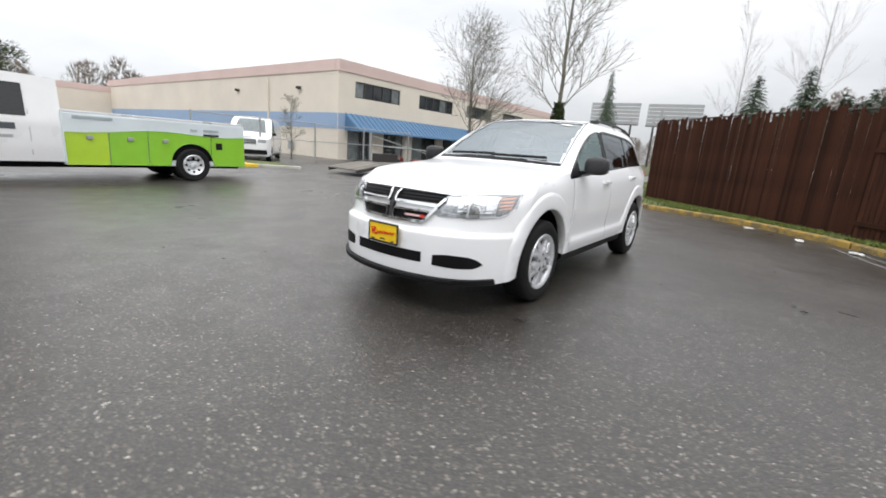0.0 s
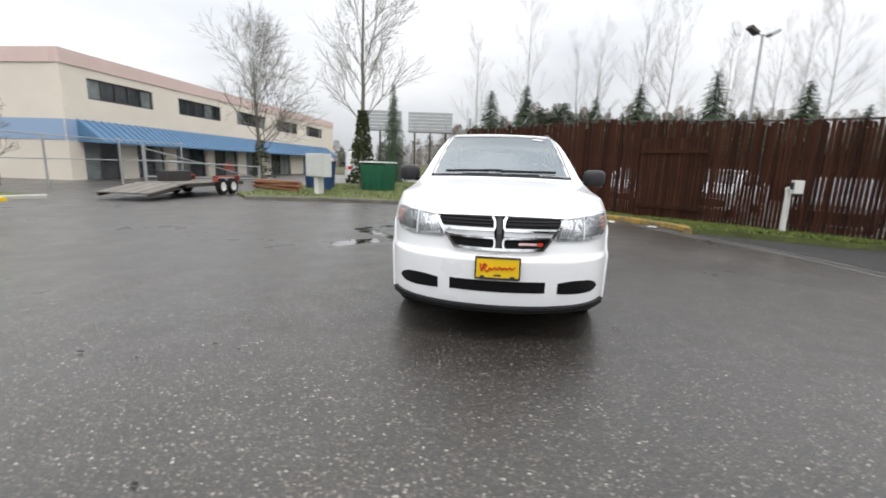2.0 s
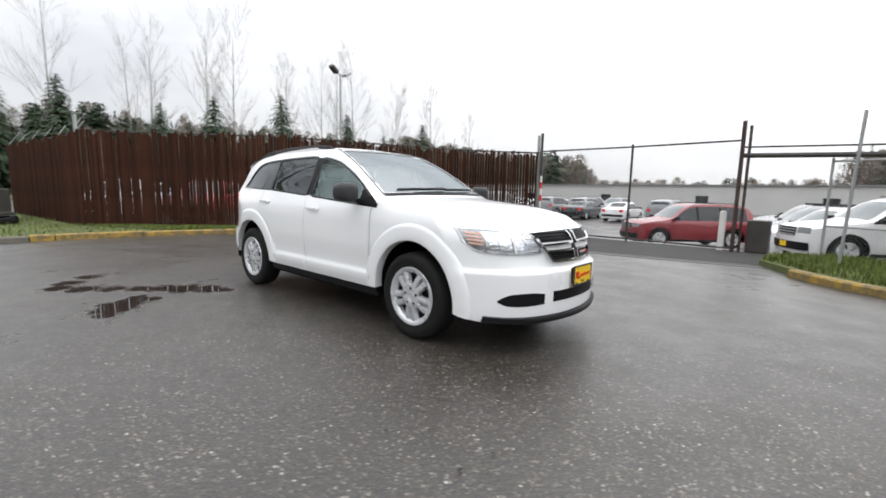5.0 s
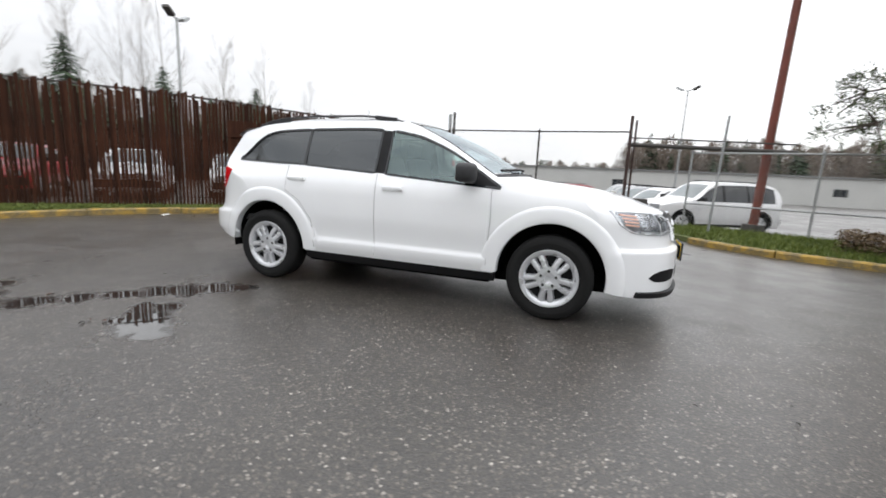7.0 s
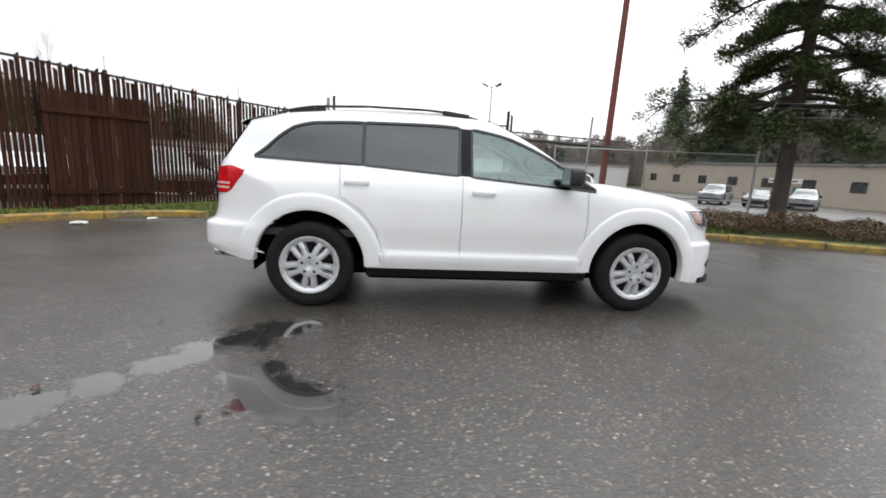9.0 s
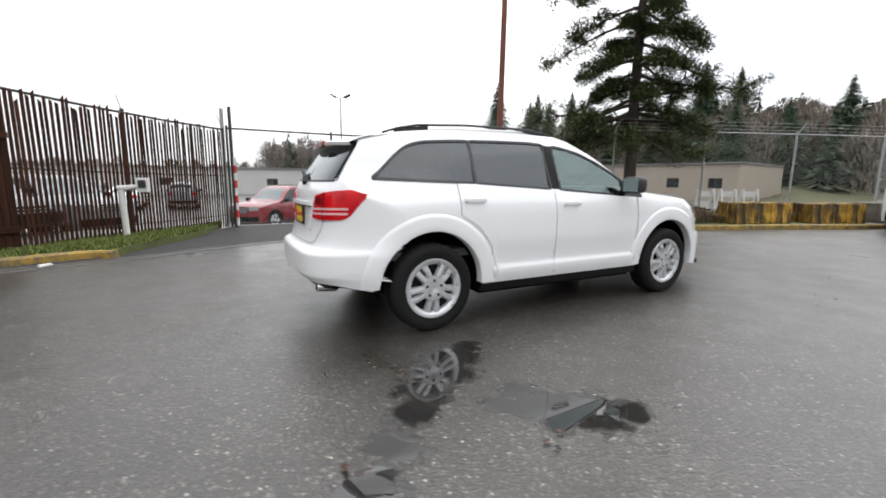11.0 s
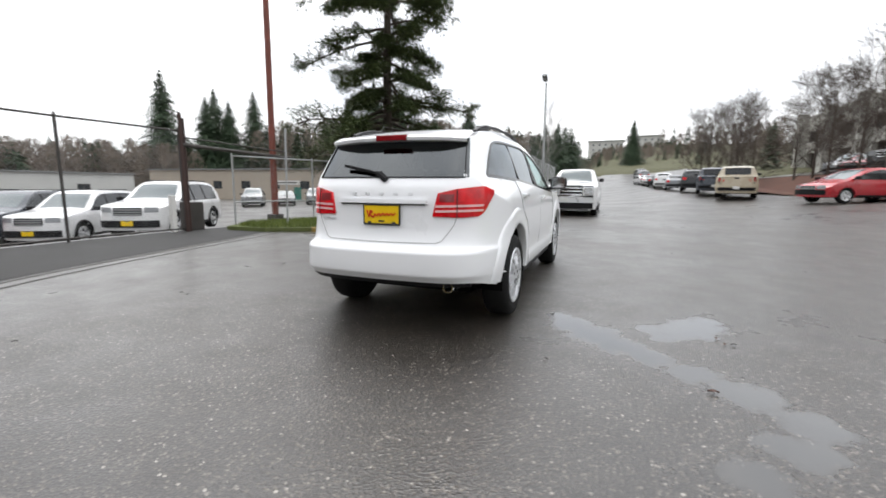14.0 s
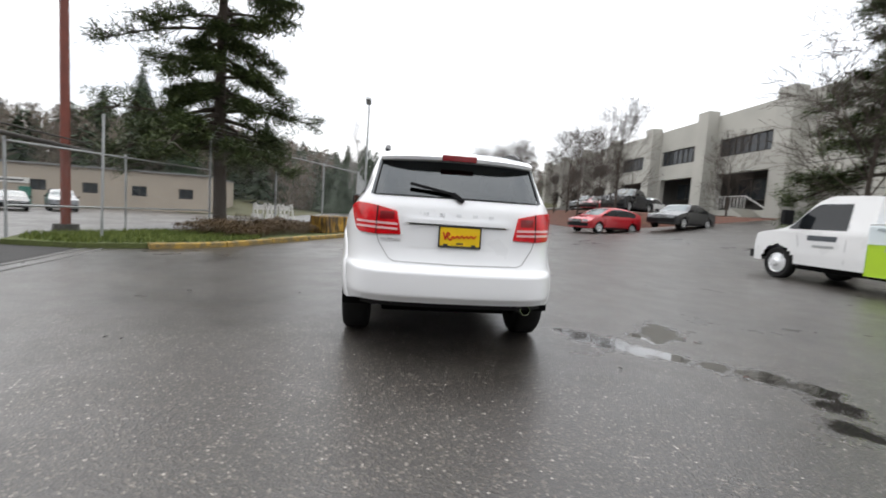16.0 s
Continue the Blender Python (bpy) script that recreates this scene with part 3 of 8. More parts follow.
def script_plate(parent, surf_x, y, z, face, label):
    """A yellow plate with an unreadable red script, in a dark frame."""
    rec = part("plate", boxes(((0, 0, 0), (0.012, 0.305, 0.155))), PLATE_YELLOW, parent, label, bevel=0.004)
    rec.matrix_local = Matrix.Translation((surf_x, y, z)) @ pose(0, 0, 0, 0, 0, 0 if face > 0 else 180) @ Matrix.Diagonal((1, 0.99, 1.0, 1))
    bm = boxes(((0.003, 0, 0.074), (0.016, 0.318, 0.012)), ((0.003, 0, -0.074), (0.016, 0.318, 0.014)), ((0.003, 0.155, 0), (0.016, 0.010, 0.155)), ((0.003, -0.155, 0), (0.016, 0.010, 0.155)),
               ((0.003, 0.105, -0.064), (0.017, 0.03, 0.02)), ((0.003, -0.105, -0.064), (0.017, 0.03, 0.02)))
    part("plate_frame", bm, DARK_GREY, rec, bevel=0.002, segs=1)
    bm = bmesh.new()
    pts = [(-0.125, 0.035), (-0.11, -0.025), (-0.095, 0.035), (-0.075, 0.02), (-0.10, 0.0), (-0.07, -0.03), (-0.055, 0.005), (-0.04, -0.015), (-0.02, 0.01), (-0.005, -0.012), (0.015, 0.014), (0.03, -0.01),
           (0.05, 0.012), (0.062, -0.008), (0.085, 0.014), (0.10, -0.006), (0.122, 0.016)]
    for a, b in zip(pts, pts[1:]):
        bar((0.009, a[0], a[1] * 0.9), (0.009, b[0], b[1] * 0.9), 0.006, 0.009, bm)
    part("script_stroke", bm, SCRIPT_RED, rec)
    bm = boxes(((0.007, 0.0, -0.05), (0.004, 0.05, 0.012)))
    part("small_bar", bm, DARK_GREY, rec)
    return rec


def crossover():
    car = thing("crossover_car", pose(0, 0, 0), "white five-door crossover with grey wheel covers parked on wet asphalt", "car")
    body = part("body", JC.mesh(210, 64, 84, keep_face), PAINT_WHITE, car, "glossy white painted body", smooth=True)
    # dark underside and wheel wells
    part("underbody", boxes(((0.15, 0, 0.30), (3.7, 1.1, 0.16)), ((-0.02, 0, 0.29), (1.9, 1.62, 0.09))), WELL_SHADE_BLACK, car, "black underbody", bevel=0.02)
    for hx in (1.445, -1.445):
        for s in (1, -1):
            bm = bmesh.new()
            rows = []
            for i in range(31):
                a = radians(-10 + 200 * i / 30)
                rows.append([bm.verts.new((hx + 0.452 * math.cos(a), s * y, max(0.31, 0.375 + 0.452 * math.sin(a)))) for y in (0.50, 0.70, 0.868)])
            for a, b in zip(rows, rows[1:]):
                for j in range(2):
                    bm.faces.new((a[j], b[j], b[j + 1], a[j + 1]))
            c = bm.verts.new((hx, s * 0.50, 0.30))
            for a, b in zip(rows, rows[1:]):
                bm.faces.new((c, a[0], b[0]))
            part("wheel_well", bm, WELL_SHADE_BLACK, car, "black wheel-well liner", smooth=True)
            # flared arch: rings from the body out, over the lip and in
            bm = bmesh.new()
            a0, a1 = (-9, 181) if hx > 0 else (-1, 178)
            rows = []
            for i in range(49):
                a = radians(a0 + (a1 - a0) * i / 48)
                ring = []
                for r, o in ((0.604, -0.012), (0.592, 0.000), (0.580, 0.008), (0.568, 0.012), (0.55, 0.0135), (0.50, 0.0145), (0.464, 0.015), (0.452, 0.011), (0.447, 0.0), (0.447, -0.06)):
                    x, z = hx + r * math.cos(a), 0.375 + r * math.sin(a)
                    z = max(z, 0.25)
                    yy = jc_half(x, z)
                    ring.append(bm.verts.new((x, s * (yy + o), z)))
                rows.append(ring)
            for a, b in zip(rows, rows[1:]):
                for j in range(9):
                    bm.faces.new((a[j], b[j], b[j + 1], a[j + 1]))
            part("arch_flare", bm, PAINT_WHITE, car, smooth=True)
            wheel_with_cover(car, hx, s)
    for s in (1, -1):
        # side glass and pillars
        def glass(name, u0, u1, m, lab):
            return part(name, panel(JC.side(s, -0.004), u0, u1, lambda u: belt(u) - 0.004, lambda u: max(belt(u) - 0.003, head(u) + 0.004), 0.0, 24, 8), m, car, lab, smooth=True)
        q = glass("quarter_window", -1.90, -1.02, TINT_GLASS, "dark tinted quarter window")
        r = glass("rear_door_window", -1.02, -0.20, TINT_GLASS, "dark tinted rear door window")
        f = glass("front_door_window", -0.20, 0.985, GREEN_GLASS, "clear greenish front door window")
        for o, (u0, u1) in ((q, (-1.90, -1.03)), (r, (-1.02, -0.22)), (f, (-0.11, 0.985))):
            part("window_trim", ribbon(JC.side(s, 0.003), outline(u0, u1, lambda u: belt(u) - 0.004, lambda u: head(u) + 0.003, 36), 0.020, True, 0.003), DARK_GLASS, o)
        part("b_pillar_cover", panel(JC.side(s, 0.002), -0.205, -0.120, belt, head, 0.006, 4, 8), BLACK_PLASTIC, car, "black pillar cover", smooth=True)
        part("mirror_corner", panel(JC.side(s, 0.006), 0.72, 0.985, belt, lambda u: max(belt(u), head(u) - 0.004), 0.01, 6, 6), BLACK_PLASTIC, car, smooth=True)
        # doors stand a hair proud, so that their gaps show
        fd = part("front_door", panel(JC.side(s, 0.0045), -0.185, 0.895, line([(-0.185, 0.362), (0.895, 0.358)]), lambda u: belt(u) - 0.010, 0.008, 30, 44), PAINT_WHITE, car, smooth=True)

        def rd_lo(u):
            return max(0.362, 0.375 + math.sqrt(max(0.0, 0.61 ** 2 - (u + 1.445) ** 2)))
        rd = part("rear_door", panel(JC.side(s, 0.0045), -1.20, -0.193, rd_lo, lambda u: belt(u) - 0.010, 0.008, 36, 44), PAINT_WHITE, car, smooth=True)
        for dd, hx, hz in ((fd, -0.008, 1.028), (rd, -1.068, 1.069)):
            bm = bmesh.new()
            box(bm, (hx, s * (jc_wide(hx, hz) + 0.032), hz), (0.20, 0.018, 0.030))
            box(bm, (hx - 0.085, s * (jc_wide(hx, hz) + 0.012), hz), (0.03, 0.045, 0.034))
            box(bm, (hx + 0.085, s * (jc_wide(hx, hz) + 0.012), hz), (0.03, 0.045, 0.034))
            part("door_handle", bm, PAINT_WHITE, dd, smooth=True, bevel=0.007)
            part("handle_recess", panel(JC.side(s, 0.006), hx - 0.075, hx + 0.075, lambda u: hz - 0.028, lambda u: hz + 0.028, 0.004, 8, 4), PAINT_WHITE, dd, smooth=True)
        for pts in ([(0.905, 0.39), (0.906, 0.55), (0.925, 0.80), (0.918, 1.05), (0.93, 1.085)], [(-0.189, 0.39), (-0.189, 1.145)], [(-0.865, 0.40), (-0.90, 0.68), (-1.03, 0.845), (-1.20, 0.95), (-1.207, 1.19)]):
            fine = []
            for a, b in zip(pts, pts[1:]):
                fine += [(a[0] + (b[0] - a[0]) * k / 6, a[1] + (b[1] - a[1]) * k / 6) for k in range(6)]
            part("door_gap", ribbon(JC.side(s, 0.0035), fine + [pts[-1]], 0.0045, False, 0.002), SEAM, car)
        part("sill", panel(JC.side(s, -0.006), -0.98, 0.98, lambda u: 0.275, lambda u: 0.350, 0.05, 20, 4), BLACK_PLASTIC, car, "black plastic sill", smooth=True)
        # mirror
        mx = 0.70
        bm = bmesh.new()
        g = bmesh.ops.create_uvsphere(bm, u_segments=20, v_segments=12, radius=1.0)["verts"]
        for v in g:
            v.co = Vector((math.copysign(abs(v.co.x) ** 0.55, v.co.x) * 0.085, math.copysign(abs(v.co.y) ** 0.6, v.co.y) * 0.108, math.copysign(abs(v.co.z) ** 0.6, v.co.z) * 0.083))
            v.co.x += 0.03 * (1 - abs(v.co.y) / 0.12)
            if v.co.x < -0.045:
                v.co.x = -0.045
        bmesh.ops.translate(bm, verts=g, vec=(mx, s * 0.985, 1.200))
        mr = part("side_mirror", bm, DARK_GREY, car, "dark grey door mirror", smooth=True)
        part("mirror_arm", bar((mx + 0.02, s * 0.83, 1.125), (mx + 0.01, s * 0.95, 1.14), 0.09, 0.04), BLACK_PLASTIC, mr, bevel=0.012)
        part("mirror_glass", boxes(((mx - 0.047, s * 0.985, 1.200), (0.004, 0.170, 0.125))), CHROME, mr, bevel=0.001)
        # roof rail
        pts = [(-1.76, 1.606), (-1.62, 1.650), (-1.45, 1.682), (-1.0, 1.708), (-0.5, 1.712), (-0.22, 1.696), (-0.04, 1.655)]
        bm = bmesh.new()
        for (xa, za), (xb, zb) in zip(pts, pts[1:]):
            bar((xa, s * 0.57, za - 0.010), (xb, s * 0.57, zb - 0.010), 0.034, 0.018, bm)
        for xa, xb in ((-1.66, -1.36), (-0.13, -0.36)):
            bar((xa, s * 0.57, crown(xa) - 0.020), (xb, s * 0.57, crown(xb) - 0.012), 0.032, 0.040, bm)
        part("roof_rail", bm, DARK_GREY, car, "black roof rail", smooth=False, bevel=0.006, segs=1)
        # head lamp
        h_lo = curve([(0.385, 0.79), (0.42, 0.772), (0.62, 0.772), (0.79, 0.786), (0.842, 0.860)])
        h_hi = curve([(0.385, 0.80), (0.425, 0.88), (0.462, 0.930), (0.62, 0.948), (0.80, 0.964), (0.842, 0.958)])
        mirror_y = lambda fn: (lambda u, w: (lambda p: Vector((p.x, p.y * s, p.z)))(fn(u, w)))
        lamp = part("headlight", panel(mirror_y(JC.front(0.003)), 0.385, 0.84, h_lo, h_hi, 0.02, 26, 10), LAMP_SHELL, car, "clear headlight with silver reflectors and an amber marker", smooth=True)
        part("lamp_lens", panel(mirror_y(JC.front(0.013)), 0.388, 0.836, h_lo, h_hi, 0.010, 26, 8), LAMP_GLASS, lamp, smooth=True)
        for ya, yb, za, zb in ((0.455, 0.53, 0.855, 0.915), (0.54, 0.602, 0.805, 0.925), (0.628, 0.70, 0.808, 0.932), (0.705, 0.756, 0.815, 0.938)):
            part("reflector_facet", panel(mirror_y(JC.front(0.006)), ya, yb, lambda u: za, lambda u: zb, 0.006, 5, 5), LAMP_FACET, lamp, smooth=True)
        for k in range(4):
            yy = 0.430 + 0.020 * k
            part("reflector_rib", ribbon(mirror_y(JC.front(0.006)), [(yy, 0.790), (yy + 0.012, 0.83), (yy + 0.028, 0.875)], 0.006, False, 0.003), REFLECTOR, lamp)
        part("lamp_shelf", ribbon(mirror_y(JC.front(0.007)), [(0.44, 0.800), (0.56, 0.790), (0.68, 0.792), (0.76, 0.800)], 0.016, False, 0.004), REFLECTOR, lamp)
        part("lamp_bezel", ribbon(mirror_y(JC.front(0.009)), outline(0.395, 0.832, lambda u: h_lo(u) + 0.007, lambda u: h_hi(u) - 0.007, 18), 0.007, True, 0.003), REFLECTOR, lamp)
        part("lamp_divider", ribbon(mirror_y(JC.front(0.010)), [(0.612, 0.776), (0.613, 0.86), (0.615, 0.944)], 0.010, False, 0.005), REFLECTOR, lamp)
        for k in range(4):
            zz = 0.846 + 0.025 * k
            part("amber_marker", ribbon(mirror_y(JC.front(0.012)), [(0.772 - 0.004 * k, zz), (0.798, zz + 0.005), (0.822, zz + 0.010)], 0.012, False, 0.003), AMBER, lamp)
        # lower openings
        f_lo = curve([(0.43, 0.403), (0.6, 0.396), (0.70, 0.402), (0.745, 0.43)])
        f_hi = curve([(0.43, 0.480), (0.55, 0.494), (0.66, 0.490), (0.72, 0.468), (0.745, 0.44)])
        part("fog_recess", panel(mirror_y(JC.front(0.004)), 0.43, 0.745, f_lo, f_hi, 0.03, 14, 5), MESH_BLACK, car, "black bumper recess", smooth=True)
        # tail lamp, wrapped round the corner
        t_lo = line([(0.43, 0.925), (0.62, 0.918), (0.735, 0.925), (0.765, 0.955), (0.806, 1.085)])
        t_hi = line([(0.43, 0.94), (0.462, 1.095), (0.60, 1.128), (0.76, 1.150), (0.806, 1.120)])
        tail = part("tail_light", panel(mirror_y(JC.back(0.012)), 0.43, 0.806, t_lo, t_hi, 0.02, 34, 12), RED_LENS, car, "red wraparound tail light with pale stripes", smooth=True)
        for zz in (0.962, 0.998):
            part("pale_stripe", ribbon(mirror_y(JC.back(0.0145)), [(0.447 + 0.0345 * k, zz + 0.001 * k) for k in range(10)], 0.016, False, 0.003), PALE_LENS, tail)
        part("lamp_gap", ribbon(mirror_y(JC.back(0.014)), [(0.603, 0.920), (0.601, 1.03), (0.598, 1.127)], 0.006, False, 0.004), BLACK_PLASTIC, tail)
        part("inner_glow", panel(mirror_y(JC.back(0.0135)), 0.475, 0.58, lambda u: 1.03, lambda u: 1.088, 0.003, 6, 4), RED_DARK, tail, smooth=True)
    # windscreen, rear glass
    wy = 0.635
    ws = part("windscreen", panel(lambda u, w: (lambda y: JC.above(-0.004)(y, ws_lo(y) + (ws_hi(y) - ws_lo(y)) * w))(u / wy * ws_y(w)), -wy, wy, lambda u: 0.0, lambda u: 1.0, 0.0, 28, 14), SCREEN_GLASS, car, "large curved windscreen", smooth=True)
    part("windscreen_border", ribbon(lambda u, w: JC.above(0.004)(u, w), [(-0.585 + 1.17 * k / 24, ws_lo(-0.585 + 1.17 * k / 24)) for k in range(25)], 0.005, False, 0.002), DARK_GREY, ws, smooth=True)
    part("cowl", ribbon(lambda u, w: JC.above(0.004)(u, w), [(-0.71 + 1.42 * k / 24, ws_hi(-0.71 + 1.42 * k / 24) + 0.004) for k in range(25)], 0.035, False), BLACK_PLASTIC, ws, smooth=True)
    for s in (1, -1):
        part("a_pillar", ribbon(lambda u, w: JC.above(0.006)(u, w), [(s * (ws_y(k / 14) + 0.002), ws_lo(ws_y(k / 14)) - 0.02 + (ws_hi(ws_y(k / 14)) - ws_lo(ws_y(k / 14)) + 0.03) * k / 14) for k in range(15)], 0.007, False, 0.003), DARK_GREY, ws, smooth=True)
    for y0, y1 in ((-0.56, 0.02), (0.0, 0.56)):
        n = 12
        bm = ribbon(JC.above(0.020), [(y0 + (y1 - y0) * k / n, ws_hi(y0 + (y1 - y0) * k / n) - 0.045 - 0.02 * k / n) for k in range(n + 1)], 0.018, False, 0.009)
        part("wiper", bm, BLACK_PLASTIC, car, "black windscreen wiper")
    part("inspection_sticker", panel(JC.above(0.003), 0.36, 0.48, lambda u: 0.16, lambda u: 0.20, 0.0, 3, 2), simple("white_sticker", (0.8, 0.8, 0.78), 0.5), ws)
    g_lo, g_hi = (lambda u: 1.212), (lambda u: 1.515)
    rear = part("rear_window", panel(lambda u, w: JC.back(0.002)(u * (1 - 0.28 * (w - 1.21)), w), -0.66, 0.66, g_lo, g_hi, 0.0, 24, 10), TINT_GLASS, car, "dark tinted rear window", smooth=True)
    bd = [(-0.635 + 1.27 * k / 20, 1.212) for k in range(21)] + [(0.635, 1.212 + 0.303 * k / 8) for k in range(1, 9)] + [(0.635 - 1.27 * k / 20, 1.515) for k in range(1, 21)] + [(-0.635, 1.515 - 0.303 * k / 8) for k in range(1, 8)]
    part("window_trim", ribbon(lambda u, w: JC.back(0.006)(u * (1 - 0.28 * (w - 1.21)), w), bd, 0.007, True), BLACK_PLASTIC, rear)
    # roof spoiler
    bm = bmesh.new()
    rows = []
    for i in range(25):
        y = -0.60 + 1.2 * i / 24
        e = 0.09 * abs(y / 0.6) ** 4
        pr = [(-1.72, 1.614), (-1.90, 1.578), (-2.10 + e, 1.540), (-2.125 + e, 1.526), (-2.115 + e, 1.502), (-1.98 + e, 1.492)]
        rows.append([bm.verts.new((px, y, pz - 0.05 * y * y - (0.012 if k == 0 else 0))) for k, (px, pz) in enumerate(pr)])
    for a, b in zip(rows, rows[1:]):
        for j in range(5):
            bm.faces.new((a[j], b[j], b[j + 1], a[j + 1]))
    part("roof_spoiler", bm, PAINT_WHITE, car, smooth=True)
    part("brake_light", boxes(((-2.112, 0, 1.521), (0.04, 0.27, 0.046))), RED_DARK, car, "dark red high brake light", bevel=0.008)
    bm = bar((-2.268, -0.03, 1.190), (-2.240, 0.05, 1.245), 0.05, 0.034)
    bar((-2.243, 0.04, 1.240), (-2.210, 0.37, 1.305), 0.030, 0.022, bm)
    part("rear_wiper", bm, BLACK_PLASTIC, car, "black rear wiper", bevel=0.005)
    # tailgate details
    gap = [(-0.602, 0.935), (-0.58, 0.86), (-0.50, 0.745), (-0.46, 0.728), (0.0, 0.722), (0.46, 0.728), (0.50, 0.745), (0.58, 0.86), (0.602, 0.935)]
    fine = []
    for a, b in zip(gap, gap[1:]):
        fine += [(a[0] + (b[0] - a[0]) * k / 6, a[1] + (b[1] - a[1]) * k / 6) for k in range(6)]
    part("tailgate_gap", ribbon(JC.back(0.002), fine, 0.006, False, 0.002), SEAM, car)
    rec = part("plate_recess", panel(JC.back(0.002), -0.335, 0.335, lambda u: 0.835, lambda u: 1.012, 0.01, 12, 5), PAINT_WHITE, car, smooth=True)
    part("tailgate_strip", ribbon(JC.back(0.014), [(-0.38 + 0.76 * k / 10, 1.030) for k in range(11)], 0.030, False, 0.014), PAINT_WHITE, car, "white grip strip above the plate", smooth=True)
    # dark line drawn in for the shade under the grip strip
    part("grip_shade_line", ribbon(JC.back(0.006), [(-0.36 + 0.72 * k / 10, 1.008) for k in range(11)], 0.008, False, 0.004), DARK_GREY, car)
    script_plate(car, JC.tail(0.93, 0) - 0.012, -0.013, 0.930, -1, "yellow dealer plate in a dark frame")
    for k in range(5):
        yy = 0.245 - 0.1225 * k
        part("badge_block", panel(JC.back(0.008), yy - 0.018, yy + 0.018, lambda u: 1.076, lambda u: 1.096, 0.006, 2, 2), SILVER, car)
    part("model_bar", panel(JC.back(0.006), 0.42, 0.57, lambda u: 0.878, lambda u: 0.894, 0.004, 3, 2), SILVER, car)
    part("rear_valance", panel(JC.back(-0.02), -0.70, 0.70, lambda u: 0.395, lambda u: 0.445, 0.06, 16, 3), BLACK_PLASTIC, car, smooth=True)
    o = part("exhaust_pipe", lathe([(0.030, -0.16), (0.040, -0.14), (0.042, 0.0), (0.040, 0.008), (0.034, 0.008), (0.033, -0.10)], seg=24), CHROME, car, "chrome exhaust tip", smooth=True)
    o.matrix_local = Matrix.Translation((-2.30, -0.555, 0.400)) @ pose(0, 0, 0, 6, 0, 90)
    bm = bmesh.new()
    for xa, xb, yw in ((-2.22, -1.94, 0.70), (-1.94, 1.96, 0.46), (1.96, 2.30, 0.62)):
        rows = [[bm.verts.new((xa + (xb - xa) * k / 6, y, JC.low(xa + (xb - xa) * k / 6) - z)) for y, z in ((-yw, 0.006), (-yw, 0.020), (yw, 0.020), (yw, 0.006))] for k in range(7)]
        for p, q in zip(rows, rows[1:]):
            for j in range(3):
                bm.faces.new((p[j], q[j], q[j + 1], p[j + 1]))
    part("undertray", bm, WELL_SHADE_BLACK, car, "black undertray")
    # grille with its cross
    k_hi = curve([(-0.445, 0.905), (-0.42, 0.926), (-0.2, 0.934), (0.0, 0.936), (0.2, 0.934), (0.42, 0.926), (0.445, 0.905)])

    def k_lo(u):
        a = abs(u)
        return 0.706 + 0.006 * (a / 0.31) ** 2 if a < 0.31 else 0.712 + (a - 0.31) / 0.135 * 0.18
    grille = part("grille", panel(JC.front(0.004), -0.445, 0.445, k_lo, k_hi, 0.03, 40, 10), MESH_BLACK, car, "black mesh grille with a silver cross", smooth=True)
    brim = [(-0.445 + 0.89 * k / 40, k_lo(-0.445 + 0.89 * k / 40)) for k in range(41)]
    part("grille_border", ribbon(JC.front(0.016), brim, 0.020, False, 0.012), CHROME, grille, smooth=True)
    for s in (1, -1):
        part("grille_band", panel((lambda s: lambda u, w: (lambda p: Vector((p.x, p.y * s, p.z)))(JC.front(0.017)(u, w)))(s), 0.036, 0.405, lambda u: 0.796 + 0.004 * u, lambda u: 0.856, 0.012, 14, 4), SILVER, grille, "broad silver grille bar", smooth=True)
    for zz in (0.835, 0.792):
        for s in (1, -1):
            end = 0.405 if zz > 0.8 else 0.365
            part("grille_bar", ribbon(JC.front(0.02), [(s * (0.035 + (end - 0.035) * k / 10), zz + (0.006 if zz > 0.8 else -0.006) * (1 - k / 10)) for k in range(11)], 0.015, False, 0.012), CHROME, grille, smooth=True)
    for s in (1, -1):
        up = [(s * 0.050, 0.925), (s * 0.034, 0.90), (s * 0.032, 0.86), (s * 0.042, 0.836)]
        dn = [(s * 0.042, 0.790), (s * 0.030, 0.765), (s * 0.030, 0.73), (s * 0.044, 0.705)]
        for pts in (up, dn):
            part("grille_bar", ribbon(JC.front(0.022), pts, 0.014, False, 0.012), CHROME, grille, smooth=True)
    part("grille_emblem", ribbon(JC.front(0.018), [(0.0, 0.715), (0.0, 0.815), (0.0, 0.92)], 0.034, False, 0.008), DARK_GREY, grille)
    part("grille_badge", panel(JC.front(0.016), 0.14, 0.27, lambda u: 0.742, lambda u: 0.758, 0.006, 6, 2), PALE_LENS, grille)
    part("grille_badge", panel(JC.front(0.017), 0.275, 0.31, lambda u: 0.738, lambda u: 0.762, 0.006, 3, 2), SCRIPT_RED, grille)
    for zz in np.arange(0.725, 0.925, 0.022):
        a = 0.30 + max(0.0, (zz - 0.71) / 0.18) * 0.13
        part("mesh_strand", ribbon(JC.front(0.009), [(-a + 2 * a * k / 24, zz) for k in range(25)], 0.006, False, 0.004), BLACK_PLASTIC, grille)
    part("intake", panel(JC.front(0.004), -0.34, 0.34, lambda u: 0.410, lambda u: 0.490, 0.03, 20, 5), MESH_BLACK, car, "black lower intake", smooth=True)
    part("chin_spoiler", ribbon(JC.front(0.012), [(-0.80 + 1.6 * k / 40, 0.285 + 0.03 * abs(-0.80 + 1.6 * k / 40) ** 3) for k in range(41)], 0.042, False, 0.02), BLACK_PLASTIC, car, "black chin spoiler", smooth=True)
